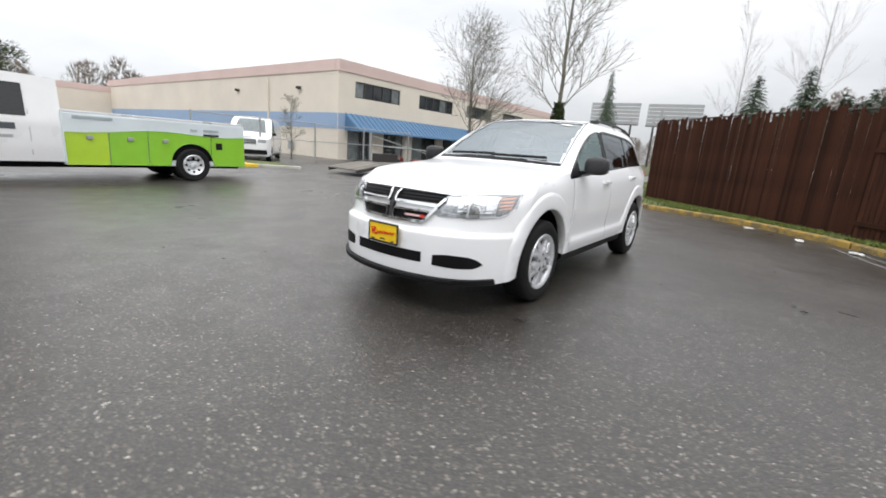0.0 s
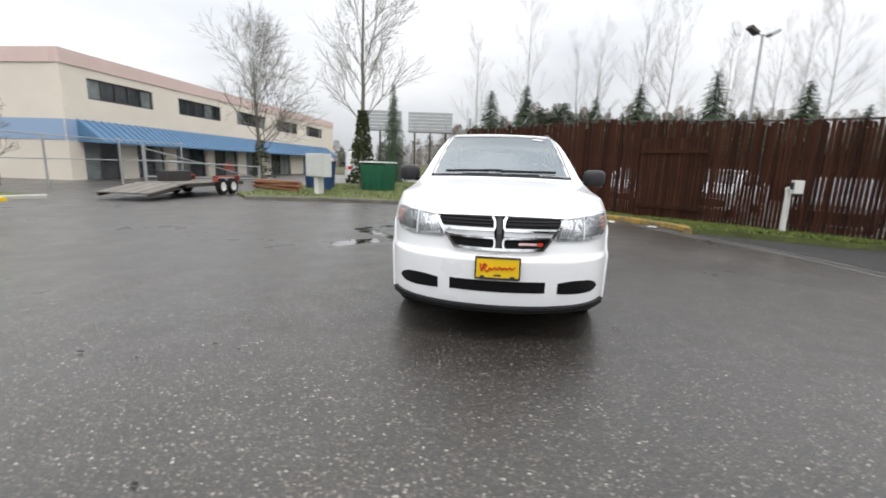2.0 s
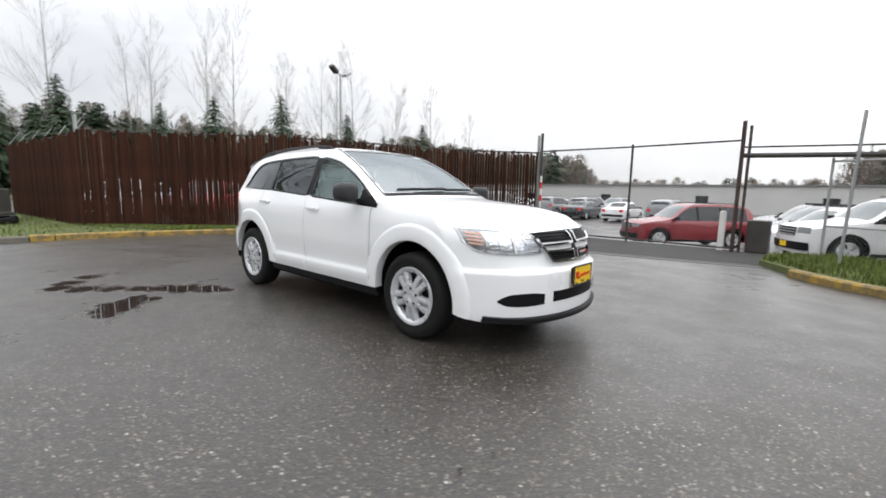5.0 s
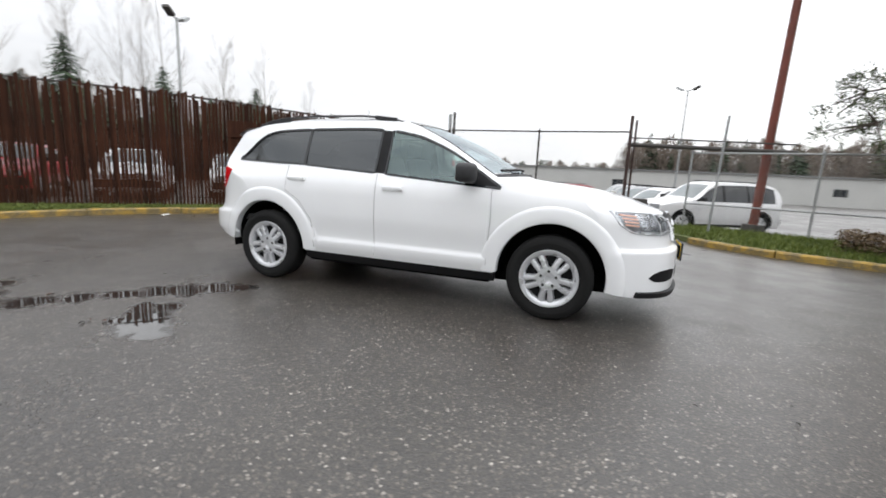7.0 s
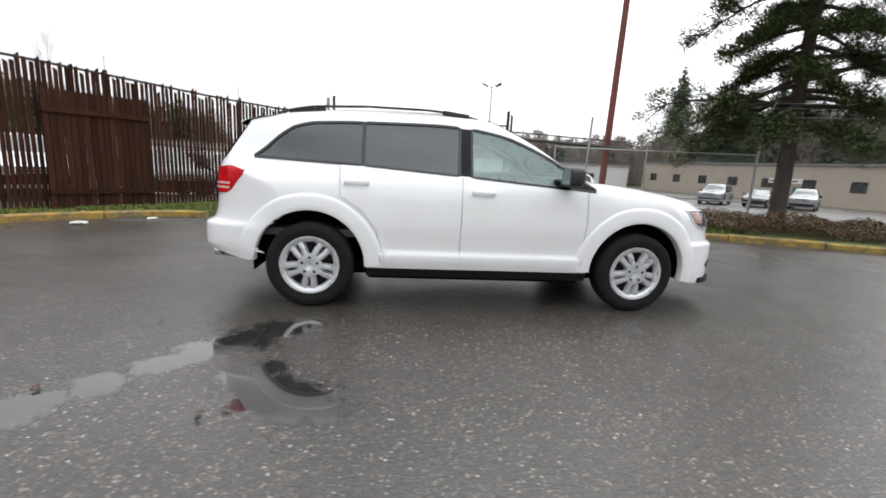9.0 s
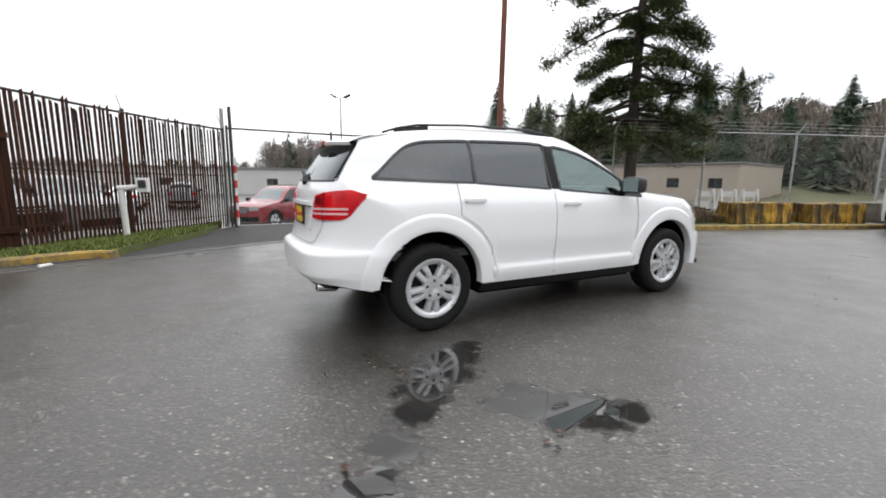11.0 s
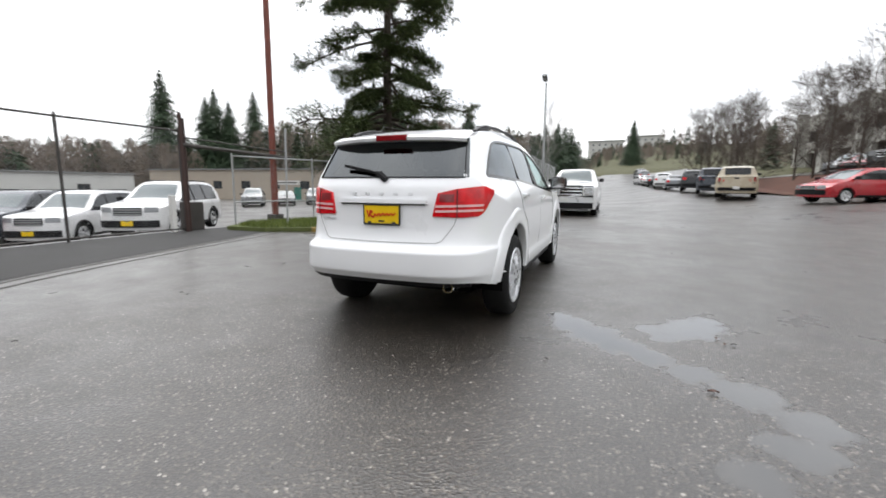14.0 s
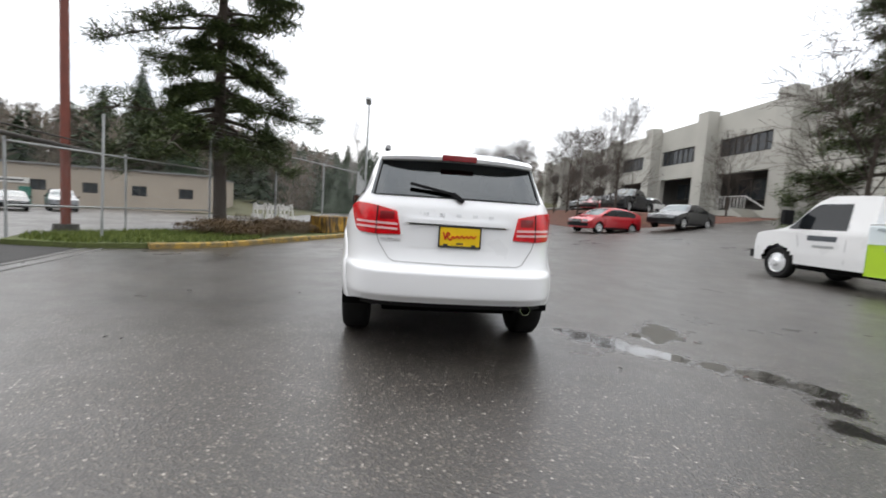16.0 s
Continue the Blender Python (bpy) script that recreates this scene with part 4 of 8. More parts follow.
    part("chin_line", ribbon(JC.front(0.030), [(-0.78 + 1.56 * k / 40, 0.292 + 0.03 * abs(-0.78 + 1.56 * k / 40) ** 3) for k in range(41)], 0.006, False, 0.004), DARK_GREY, car)
    part("plate_bracket", boxes(((2.49, 0, 0.585), (0.04, 0.26, 0.12))), BLACK_PLASTIC, car, bevel=0.006)
    script_plate(car, 2.515, 0.0, 0.588, 1, "yellow dealer plate in a dark frame")
    # inside
    part("cabin_floor", boxes(((-0.6, 0, 0.62), (3.1, 1.5, 0.06))), DASH_GREY, car)
    bm = bmesh.new()
    box(bm, (0.82, 0, 0.98), (0.42, 1.42, 0.16))
    box(bm, (0.70, 0.38, 1.05), (0.2, 0.4, 0.08))
    part("dashboard", bm, DASH_GREY, car, "dark grey dashboard", bevel=0.04)
    o = part("steering_wheel", lathe([(0.19 + 0.014 * math.cos(k * math.pi / 4), 0.014 * math.sin(k * math.pi / 4)) for k in range(9)], seg=28), BLACK_PLASTIC, car, smooth=True)
    o.matrix_local = Matrix.Translation((0.50, 0.38, 1.02)) @ pose(0, 0, 0, 0, 0, 90) @ pose(0, 0, 0, -25, 0, 0)
    for sx, sy in ((-0.05, 0.38), (-0.05, -0.38), (-0.95, 0.38), (-0.95, -0.38)):
        bm = boxes(((sx + 0.15, sy, 0.80), (0.5, 0.5, 0.16)))
        seat = part("seat", bm, SEAT_GREY, car, "grey cloth seat", bevel=0.05)
        bm = bmesh.new()
        bar((sx - 0.12, sy, 0.84), (sx - 0.26, sy, 1.32), 0.46, 0.13, bm)
        part("backrest", bm, SEAT_GREY, seat, bevel=0.045)
        if sx > -0.5:
            part("headrest", boxes(((sx - 0.30, sy, 1.42), (0.09, 0.24, 0.15))), SEAT_GREY, seat, bevel=0.035)
    part("headliner", panel(JC.above(-0.035), -0.56, 0.56, lambda u: -1.9, lambda u: 0.05, 0.0, 10, 14), simple("pale_headliner", (0.45, 0.44, 0.42), 0.9), car, smooth=True)
    part("inner_mirror", boxes(((0.36, 0, 1.46), (0.03, 0.24, 0.06))), BLACK_PLASTIC, car, bevel=0.012)
    return car


crossover()


# ---- other vehicles ----
PROFILES = {
    "suv": dict(crown=[(-2.35, 1.0), (-2.25, 1.30), (-2.05, 1.60), (-1.7, 1.70), (-1.0, 1.74), (0.0, 1.72), (0.35, 1.62), (1.05, 1.17), (1.3, 1.12), (2.0, 1.03), (2.25, 0.92), (2.35, 0.8)], nose=2.36, tail=-2.36, wide=0.93, axle=1.42, r=0.37, belt=1.08, glass=(-1.95, 0.95), ws=(0.36, 1.0), rear=(-2.2, -2.06)),
    "sedan": dict(crown=[(-2.3, 0.92), (-2.1, 1.03), (-1.6, 1.09), (-0.8, 1.40), (-0.2, 1.46), (0.3, 1.42), (1.15, 1.0), (1.9, 0.86), (2.2, 0.75), (2.35, 0.6)], nose=2.35, tail=-2.33, wide=0.90, axle=1.36, r=0.33, belt=0.96, glass=(-1.35, 1.0), ws=(0.36, 1.08), rear=(-1.5, -0.86)),
    "hatch": dict(crown=[(-2.2, 0.95), (-2.12, 1.10), (-1.9, 1.20), (-1.0, 1.43), (-0.2, 1.49), (0.3, 1.42), (1.4, 0.97), (1.95, 0.82), (2.15, 0.7), (2.25, 0.6)], nose=2.25, tail=-2.2, wide=0.87, axle=1.35, r=0.32, belt=0.98, glass=(-1.6, 1.15), ws=(0.36, 1.3), rear=(-1.95, -1.1)),
    "pickup": dict(crown=[(-2.9, 1.16), (-1.15, 1.20), (-1.05, 1.27), (-0.92, 1.70), (-0.6, 1.79), (0.3, 1.81), (0.55, 1.74), (1.15, 1.30), (1.35, 1.29), (2.3, 1.22), (2.6, 1.17), (2.72, 1.10), (2.78, 0.95)], nose=2.78, tail=-2.95, wide=0.98, axle=1.85, r=0.40, belt=1.28, glass=(-0.88, 1.02), ws=(0.52, 1.08), rear=(-1.05, -0.94)),
    "van": dict(crown=[(-2.7, 1.7), (-2.6, 2.0), (-2.2, 2.08), (0.5, 2.10), (0.95, 1.98), (1.75, 1.32), (2.0, 1.22), (2.5, 1.05), (2.65, 0.85)], nose=2.66, tail=-2.72, wide=0.98, axle=1.75, r=0.36, belt=1.22, glass=(0.45, 1.55), ws=(0.98, 1.68), rear=(-2.68, -2.5)),
}


def vehicle(name, kind, at, heading, colour, label, category="car", group="", lit_plate=False, detail=1.0, pale_nose=False):
    """A parked car: shell, glass, lamps, bumpers and wheels."""
    q = PROFILES[kind]
    cr = curve(q["crown"])
    wm, bt = q["wide"], q["belt"]
    roof = max(v for _, v in q["crown"])
    fl = curve([(0.15, wm * 0.90), (0.35, wm * 0.965), (0.6, wm), (bt - 0.12, wm * 0.985), (bt, wm * 0.94), (bt + 0.3, wm * 0.83), (roof, wm * 0.68), (roof + 0.2, wm * 0.6)])
    if kind == "van":
        fl = curve([(0.2, wm * 0.93), (0.5, wm), (1.2, wm), (1.7, wm * 0.96), (2.0, wm * 0.88), (2.2, wm * 0.7)])
    sh = Shell(lambda z, y: q["nose"] - (0.05 if kind == "pickup" else 0.18) * abs(z - 0.55) ** 1.5 - (0.07 if kind == "pickup" else 0.16) * y * y - (0.22 if kind == "pickup" else 0.42) * abs(y) ** 8, lambda z, y: q["tail"] + 0.10 * abs(z - 0.6) + 0.06 * y * y + 0.30 * abs(y) ** 8,
               lambda x: 0.26, lambda x, y: cr(x + 0.12 * y * y * (1 if x > 0 else -0.4)) - 0.06 * y * y, lambda x, z: fl(z) - 0.03 * math.exp(-max(0, cr(x) - z) / 0.05))
    ax, r = q["axle"], q["r"]

    def keep(p):
        if kind == "pickup" and -2.84 < p.x < -1.2 and abs(p.y) < wm * 0.80 and p.z > 1.0:
            return False
        return not any(math.hypot(p.x - s * ax, p.z - r) < r + 0.06 and abs(p.y) > 0.5 and p.z < r * 2.4 for s in (1, -1))
    o = thing(name, pose(at[0], at[1], at[2], 0, 0, heading), label, category, group)
    part("body", sh.mesh(64, 16, 18, keep), colour, o, smooth=True)
    part("underbody", boxes(((0, 0, 0.34), (q["nose"] - q["tail"] - 0.5, wm * 1.3, 0.22))), WELL_SHADE_BLACK, o)
    g0, g1 = q["glass"]
    hd = lambda u: max(bt - 0.02, min(cr(u) - 0.11, roof - 0.10))
    for s in (1, -1):
        w = part("side_window", panel(sh.side(s, 0.006), g0, g1, lambda u: bt, lambda u: max(bt, hd(u)), 0.01, 18, 4), DARK_GLASS, o, smooth=True)
        for px in ([-0.95, -0.05] if kind in ("suv", "sedan", "hatch") else [-0.05] if kind == "pickup" else []):
            part("pillar", ribbon(sh.side(s, 0.010), [(px, bt), (px, (bt + hd(px)) / 2), (px, hd(px))], 0.07, False), colour if kind == "pickup" else BLACK_PLASTIC, w)
        for hx in (ax, -ax):
            t = part("wheel", lathe([(r * 0.55, -0.1), (r * 0.93, -0.11), (r, -0.08), (r, 0.08), (r * 0.93, 0.11), (r * 0.66, 0.10)], seg=24), RUBBER, o, smooth=True)
            t.matrix_local = Matrix.Translation((hx, s * (wm - 0.13), r)) @ Matrix.Diagonal((1, s, 1, 1))
            part("rim", lathe([(r * 0.67, 0.10), (r * 0.64, 0.112), (r * 0.58, 0.10), (r * 0.3, 0.085), (r * 0.16, 0.10), (0.0, 0.104)], seg=20), SILVER, t, smooth=True)
            bm = bmesh.new()
            for k in range(5):
                a = 2 * math.pi * k / 5
                bar((r * 0.22 * math.cos(a), 0.097, r * 0.22 * math.sin(a)), (r * 0.56 * math.cos(a), 0.103, r * 0.56 * math.sin(a)), r * 0.16, 0.012, bm)
            part("rim_slots", bm, DARK_GREY, t)
            bm = bmesh.new()
            pts = []
            for k in range(15):
                a = radians(-5 + 190 * k / 14)
                x, z = hx + (r + 0.055) * math.cos(a), r + (r + 0.055) * math.sin(a)
                pts.append((x, max(0.27, z)))
            part("arch_lip", ribbon(sh.side(s, 0.004), pts, 0.05, False, 0.012), BLACK_PLASTIC if kind == "suv" else colour, o, smooth=True)
        part("door_mirror", boxes(((g1 - 0.12, s * (wm + 0.08), bt + 0.07), (0.12, 0.2, 0.13))), BLACK_PLASTIC, o, bevel=0.03)
        part("door_gap", ribbon(sh.side(s, 0.003), [(-0.05, 0.4), (-0.05, bt - 0.02)], 0.008, False, 0.003), SEAM, o)
        part("sill", ribbon(sh.side(s, 0.002), [(-ax + r + 0.1, 0.31), (0, 0.31), (ax - r - 0.1, 0.31)], 0.08, False, 0.015), BLACK_PLASTIC, o)
        ny = lambda fn: (lambda u, v: (lambda p: Vector((p.x, p.y * s, p.z)))(fn(u, v)))
        zn = cr(q["nose"] - 0.25)
        part("headlight", panel(ny(sh.front(0.008)), wm * 0.48, wm * 0.84, lambda u: zn - (0.32 if kind == "pickup" else 0.21), lambda u: zn - 0.06, 0.01, 6, 3), LAMP_GREY, o, smooth=True)
        zt = min(cr(q["tail"] + 0.15), 1.15)
        part("tail_light", panel(ny(sh.back(0.008)), wm * 0.58, wm * 0.86, lambda u: zt - 0.26, lambda u: zt - 0.06, 0.01, 6, 3), RED_LENS, o, smooth=True)
    a, b = q["ws"]
    yw = wm * 0.66
    part("windscreen", panel(lambda u, v: sh.above(0.006)(u * (0.9 + 0.2 * v), a + (b - a) * v - 0.10 * u * u), -yw, yw, lambda u: 0.0, lambda u: 1.0, 0.0, 10, 8), SCREEN_OPAQUE, o, smooth=True)
    a, b = q["rear"]
    if kind == "pickup":
        part("rear_window", bar((-1.065, 0, 1.30), (-0.955, 0, 1.68), yw * 1.9, 0.012), DARK_GLASS, o, bevel=0.004)
    else:
        part("rear_window", panel(lambda u, v: sh.above(0.006)(u, a + (b - a) * v), -yw * 0.9, yw * 0.9, lambda u: 0.0, lambda u: 1.0, 0.0, 8, 5), DARK_GLASS, o, smooth=True)
    zn = cr(q["nose"] - 0.25)
    part("grille", panel(sh.front(0.010), -wm * 0.42, wm * 0.42, lambda u: zn - (0.42 if kind == "pickup" else 0.30), lambda u: zn - 0.07, 0.01, 8, 3), BLACK_PLASTIC, o, smooth=True)
    for k in range(3):
        part("grille_bar", ribbon(sh.front(0.018), [(-wm * 0.4 + wm * 0.8 * i / 6, zn - (0.38 if kind == "pickup" else 0.27) + (0.13 if kind == "pickup" else 0.07) * k) for i in range(7)], 0.045 if kind == "pickup" else 0.03, False, 0.01), CHROME if kind == "pickup" else GALV, o)
    part("front_bumper", ribbon(sh.front(0.02), [(-wm * 0.86 + wm * 1.72 * i / 12, 0.60 if pale_nose else 0.45) for i in range(13)], 0.20, False, 0.02), SILVER if pale_nose else BLACK_PLASTIC, o, smooth=True)
    part("rear_bumper", ribbon(sh.back(0.02), [(-wm * 0.86 + wm * 1.72 * i / 12, 0.48) for i in range(13)], 0.16, False, 0.02), SILVER if pale_nose else BLACK_PLASTIC, o, smooth=True)
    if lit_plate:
        part("plate", boxes(((q["nose"] + 0.03, 0, 0.47), (0.015, 0.32, 0.15))), PLATE_YELLOW, o)
    if pale_nose:
        nx = q["nose"]
        for k in range(3):
            part("chrome_bar", boxes(((nx + 0.012, 0, 0.80 + 0.115 * k), (0.05, wm * 0.84, 0.045))), CHROME, o, bevel=0.01)
        for s in (1, -1):
            part("lamp_cover", boxes(((nx - 0.07, s * wm * 0.66, 0.92), (0.10, wm * 0.36, 0.30))), LAMP_FACET, o, "clear square headlight", bevel=0.02)
            part("lower_lamp_trim", boxes(((nx - 0.05, s * wm * 0.66, 0.735), (0.08, wm * 0.40, 0.05))), BLACK_PLASTIC, o)
        part("grille_back", boxes(((nx - 0.02, 0, 0.915), (0.05, wm * 0.88, 0.36))), MESH_BLACK, o)
        part("number_plate", boxes(((nx + 0.05, -0.25, 0.60), (0.02, 0.30, 0.15))), WHITE_PLAIN, o, "blank pale number plate")
        part("lower_valance", ribbon(sh.front(0.03), [(-wm * 0.84 + wm * 1.68 * i / 12, 0.39) for i in range(13)], 0.22, False, 0.02), BLACK_PLASTIC, o, smooth=True)
        part("grille_surround", ribbon(sh.front(0.024), [(-wm * 0.44, zn - 0.42), (-wm * 0.44, zn - 0.06), (0, zn - 0.05), (wm * 0.44, zn - 0.06), (wm * 0.44, zn - 0.42), (0, zn - 0.43)], 0.04, True, 0.012), CHROME, o, smooth=True)
    if kind == "pickup":
        part("bed_floor", boxes(((-2.02, 0, 0.80), (1.68, wm * 1.62, 0.05))), WELL_SHADE_BLACK, o)
        part("bed_liner", boxes(((-2.02, wm * 0.82, 0.98), (1.68, 0.03, 0.36)), ((-2.02, -wm * 0.82, 0.98), (1.68, 0.03, 0.36)), ((-1.16, 0, 0.98), (0.03, wm * 1.6, 0.36))), BLACK_PLASTIC, o, "black bed liner")
        part("tailgate", boxes(((q["tail"] + 0.09, 0, 0.92), (0.07, wm * 1.52, 0.48))), colour, o, bevel=0.02)
        part("tailgate_handle", boxes(((q["tail"] + 0.045, 0, 1.06), (0.03, 0.22, 0.07))), BLACK_PLASTIC, o, bevel=0.01)
        part("number_plate", boxes(((q["tail"] - 0.03, 0, 0.55), (0.02, 0.30, 0.15))), WHITE_PLAIN, o, "blank pale number plate")
        part("bed_gap", boxes(((-1.13, wm * 0.97, 0.88), (0.02, 0.05, 0.5)), ((-1.13, -wm * 0.97, 0.88), (0.02, 0.05, 0.5))), SEAM, o)
    if kind == "suv":
        for s in (1, -1):
            part("roof_rail", bar((-1.6, s * 0.6, 1.735), (0.0, s * 0.6, 1.75), 0.04, 0.03), DARK_GREY, o)
    return o


WHITE_PLAIN = simple("plain_white_plate", (0.7, 0.7, 0.68), 0.5, vary=0.05)
SCREEN_OPAQUE = simple("sky_lit_windscreen", (0.13, 0.155, 0.16), 0.04, vary=0.1, bmp=0.0, coat=0.3)
WHITE2 = paint("white_paint_b", (0.74, 0.74, 0.74))
RED_PAINT = paint("red_paint", (0.42, 0.012, 0.02))
MAROON = paint("dark_red_paint", (0.22, 0.012, 0.018))
BLACK_PAINT = paint("black_paint", (0.012, 0.013, 0.016))
NAVY = paint("dark_blue_grey_paint", (0.03, 0.036, 0.05))
BEIGE = paint("beige_paint", (0.42, 0.36, 0.26))
GREY_PAINT = paint("grey_paint", (0.20, 0.21, 0.22))


def on_ground(x, y, dz=0.0):
    return (x, y, ground_z(x, y) + dz)


vehicle("pickup_truck", "pickup", on_ground(15.4, -0.15), 180, WHITE2, "white pickup with chrome grille parked at the kerb", "pickup truck", pale_nose=True, lit_plate=False).scale = (1.0, 1.0, 1.07)
vehicle("red_hatchback", "hatch", on_ground(18.5, -11.5), 112, RED_PAINT, "bright red five-door hatchback on the sloping lot", "car")
vehicle("black_sedan", "sedan", on_ground(18.2, -16.0), 118, BLACK_PAINT, "black sedan parked nose-in on the sloping lot", "car")
vehicle("black_pickup", "pickup", (26.5, -17.2, 2.05), 128, BLACK_PAINT, "black pickup on the raised lot above the bank", "pickup truck")
vehicle("beige_pickup", "pickup", on_ground(25.0, -8.5), -13, BEIGE, "beige pickup parked beside the road", "pickup truck")
vehicle("dark_pickup", "pickup", on_ground(30.0, -8.2), -9, NAVY, "dark blue pickup parked beside the road", "pickup truck")
vehicle("dark_suv", "suv", on_ground(36.8, -8.0), -7, BLACK_PAINT, "black sport utility parked beside the road", "car", "cars beside the road")
vehicle("red_suv", "suv", on_ground(-0.4, 16.2), 222, MAROON, "dark red sport utility parked behind the gate", "car")
lot_row = [(5.2, 12.6, WHITE2, "white"), (4.2, 15.5, WHITE2, "white"), (3.7, 18.2, NAVY, "dark blue"), (3.4, 20.9, BLACK_PAINT, "black"), (3.3, 23.6, GREY_PAINT, "grey"), (3.2, 26.3, BLACK_PAINT, "black")]
for lx, ly, lc, ln in lot_row:
    vehicle("parked_suv", "suv", on_ground(lx, ly), 208, lc, ln + " sport utility in a row behind the gate", "car", "row of cars behind the gate", lit_plate=True)
for lx, ly, lc, ln, kd in ((43.0, -7.4, GREY_PAINT, "grey", "sedan"), (50.0, -7.0, WHITE2, "white", "suv"), (57.0, -6.8, BLACK_PAINT, "black", "sedan"), (64.0, -6.6, WHITE2, "white", "sedan")):
    vehicle("roadside_car", kd, on_ground(lx, ly), -5, lc, ln + " car parked far up the road", "car", "cars far up the road")
far_a = vehicle("far_car", "sedan", on_ground(-8.0, 31.0), 90, WHITE2, "white car in the far lot", "car", "cars in the far lot")
far_b = vehicle("far_car", "suv", on_ground(-4.8, 31.0), 90, GREY_PAINT, "grey car in the far lot", "car", "cars in the far lot")
far_c = vehicle("far_car", "sedan", on_ground(-11.2, 31.0), 90, BLACK_PAINT, "black car in the far lot", "car", "cars in the far lot")
far_d = vehicle("far_car", "sedan", on_ground(-14.3, 3.35), 318, RED_PAINT, "red car behind the slatted fence", "car", "cars behind the fence")
rng = random.Random(5)
for fi in range(16):
    src = rng.choice([far_a, far_b, far_c, far_a])
    fx, fy = -32 + 2.9 * (fi % 8) + rng.uniform(-0.2, 0.2), (33 if fi < 8 else 39)
    copy_thing(src, pose(fx, fy, ground_z(fx, fy), 0, 0, 90 if fi < 8 else 270))
for fi in range(3):
    fx, fy = 33 + 3.1 * fi, 20.5 - 1.2 * fi + 6
    copy_thing((far_b, far_c, far_b)[fi], pose(fx - 6, fy + 4, ground_z(fx - 6, fy + 4), 0, 0, 220))
for fx, fy, src in ((-12.3, 5.5, far_a), (-10.3, 7.6, far_a), (-8.2, 9.9, far_c), (-7.2, 12.6, far_b), (-16.6, 1.2, far_a)):
    copy_thing(src, pose(fx, fy, ground_z(fx, fy), 0, 0, 318))
for fx, fy, src in ((29.5, -20.5, far_a), (31.5, -17.5, far_d), (33.8, -18.0, far_a), (36.5, -18.5, far_b)):
    copy_thing(src, pose(fx, fy, 2.05, 0, 0, 128))
for fx, fy, src in ((60, 1.5, far_c), (70, -6, far_a), (82, -6.5, far_b), (95, -7, far_c), (75, 3.0, far_a)):
    copy_thing(src, pose(fx, fy, ground_z(fx, fy), 0, 0, 10))


# ---- the green-and-white service truck ----
def service_truck():
    t = thing("service_truck", pose(0, 0, 0), "white van-nosed service truck with a lime green and white body", "truck")
    y0 = -9.22
    zc = -10.27
    cr = curve([(2.45, 2.00), (2.55, 2.07), (3.45, 2.10), (3.75, 2.02), (4.50, 1.38), (4.72, 1.31), (5.3, 1.20), (5.52, 1.04)])
    sh = Shell(lambda z, y: 5.56 - 0.25 * abs(z - 0.7) ** 2 - 0.12 * y * y - 0.12 * abs(y) ** 8, lambda z, y: 2.45, lambda x: 0.42, lambda x, y: cr(x + 0.1 * y * y) - 0.05 * y * y,
               lambda x, z: np.interp(z, [0.4, 0.7, 1.2, 1.45, 2.35], [0.97, 1.0, 0.99, 0.94, 0.80]))

    def keep(p):
        return not (math.hypot(p.x - 4.62, p.z - 0.40) < 0.47 and abs(p.y) > 0.55)

    def lift(bm):
        bmesh.ops.translate(bm, verts=bm.verts[:], vec=(0, zc, 0))
        return bm
    part("cab", lift(sh.mesh(40, 16, 20, keep)), WHITE2, t, "white van cab", smooth=True)
    for s in (1, -1):
        part("cab_window", lift(panel(sh.side(s, 0.008), 2.98, 4.36, lambda u: 1.28, lambda u: max(1.30, min(1.88, cr(u) - 0.16)), 0.01, 14, 4)), DARK_GLASS, t, smooth=True)
        part("cab_door_gap", lift(ribbon(sh.side(s, 0.004), [(2.95, 0.55), (2.95, 1.0), (2.95, 1.4)], 0.012, False)), SEAM, t)
        part("cab_door_gap", lift(ribbon(sh.side(s, 0.004), [(4.05, 0.85), (4.12, 1.1), (4.12, 1.4)], 0.012, False)), SEAM, t)
        part("door_lettering_bar", lift(panel(sh.side(s, 0.005), 3.15, 3.85, lambda u: 1.02, lambda u: 1.14, 0.0, 4, 2)), simple("dark_lettering", (0.07, 0.08, 0.09), 0.5), t, "dark unreadable lettering bar")
        part("door_lettering_bar", lift(panel(sh.side(s, 0.005), 3.2, 3.7, lambda u: 0.86, lambda u: 0.92, 0.0, 4, 2)), GALV, t)
        part("cab_mirror", boxes(((4.22, zc + s * 1.22, 1.55), (0.12, 0.26, 0.36))), BLACK_PLASTIC, t, bevel=0.03)
        part("headlight", lift(panel((lambda fn: (lambda u, w: (lambda p: Vector((p.x, p.y * s, p.z)))(fn(u, w))))(sh.front(0.008)), 0.60, 0.92, lambda u: 0.82, lambda u: 1.02, 0.02, 5, 3)), REFLECTOR, t)
    part("windscreen", lift(panel(lambda u, v: sh.above(0.006)(u, 3.88 + 0.66 * v - 0.1 * u * u), -0.74, 0.74, lambda u: 0.0, lambda u: 1.0, 0.0, 10, 6)), SCREEN_OPAQUE, t, smooth=True)
    part("grille", lift(panel(sh.front(0.01), -0.56, 0.56, lambda u: 0.80, lambda u: 1.02, 0.02, 8, 3)), BLACK_PLASTIC, t)
    part("front_bumper", lift(ribbon(sh.front(0.05), [(-0.95 + 1.9 * i / 10, 0.58) for i in range(11)], 0.22, False, 0.05)), BLACK_PLASTIC, t)
    # service body: green below, a pale wave above
    x0, x1, zb, zt = -1.30, 2.48, 0.36, 1.42
    bm = boxes((((x0 + x1) / 2, zc, (zb + zt) / 2), (x1 - x0, 2.10, zt - zb)))
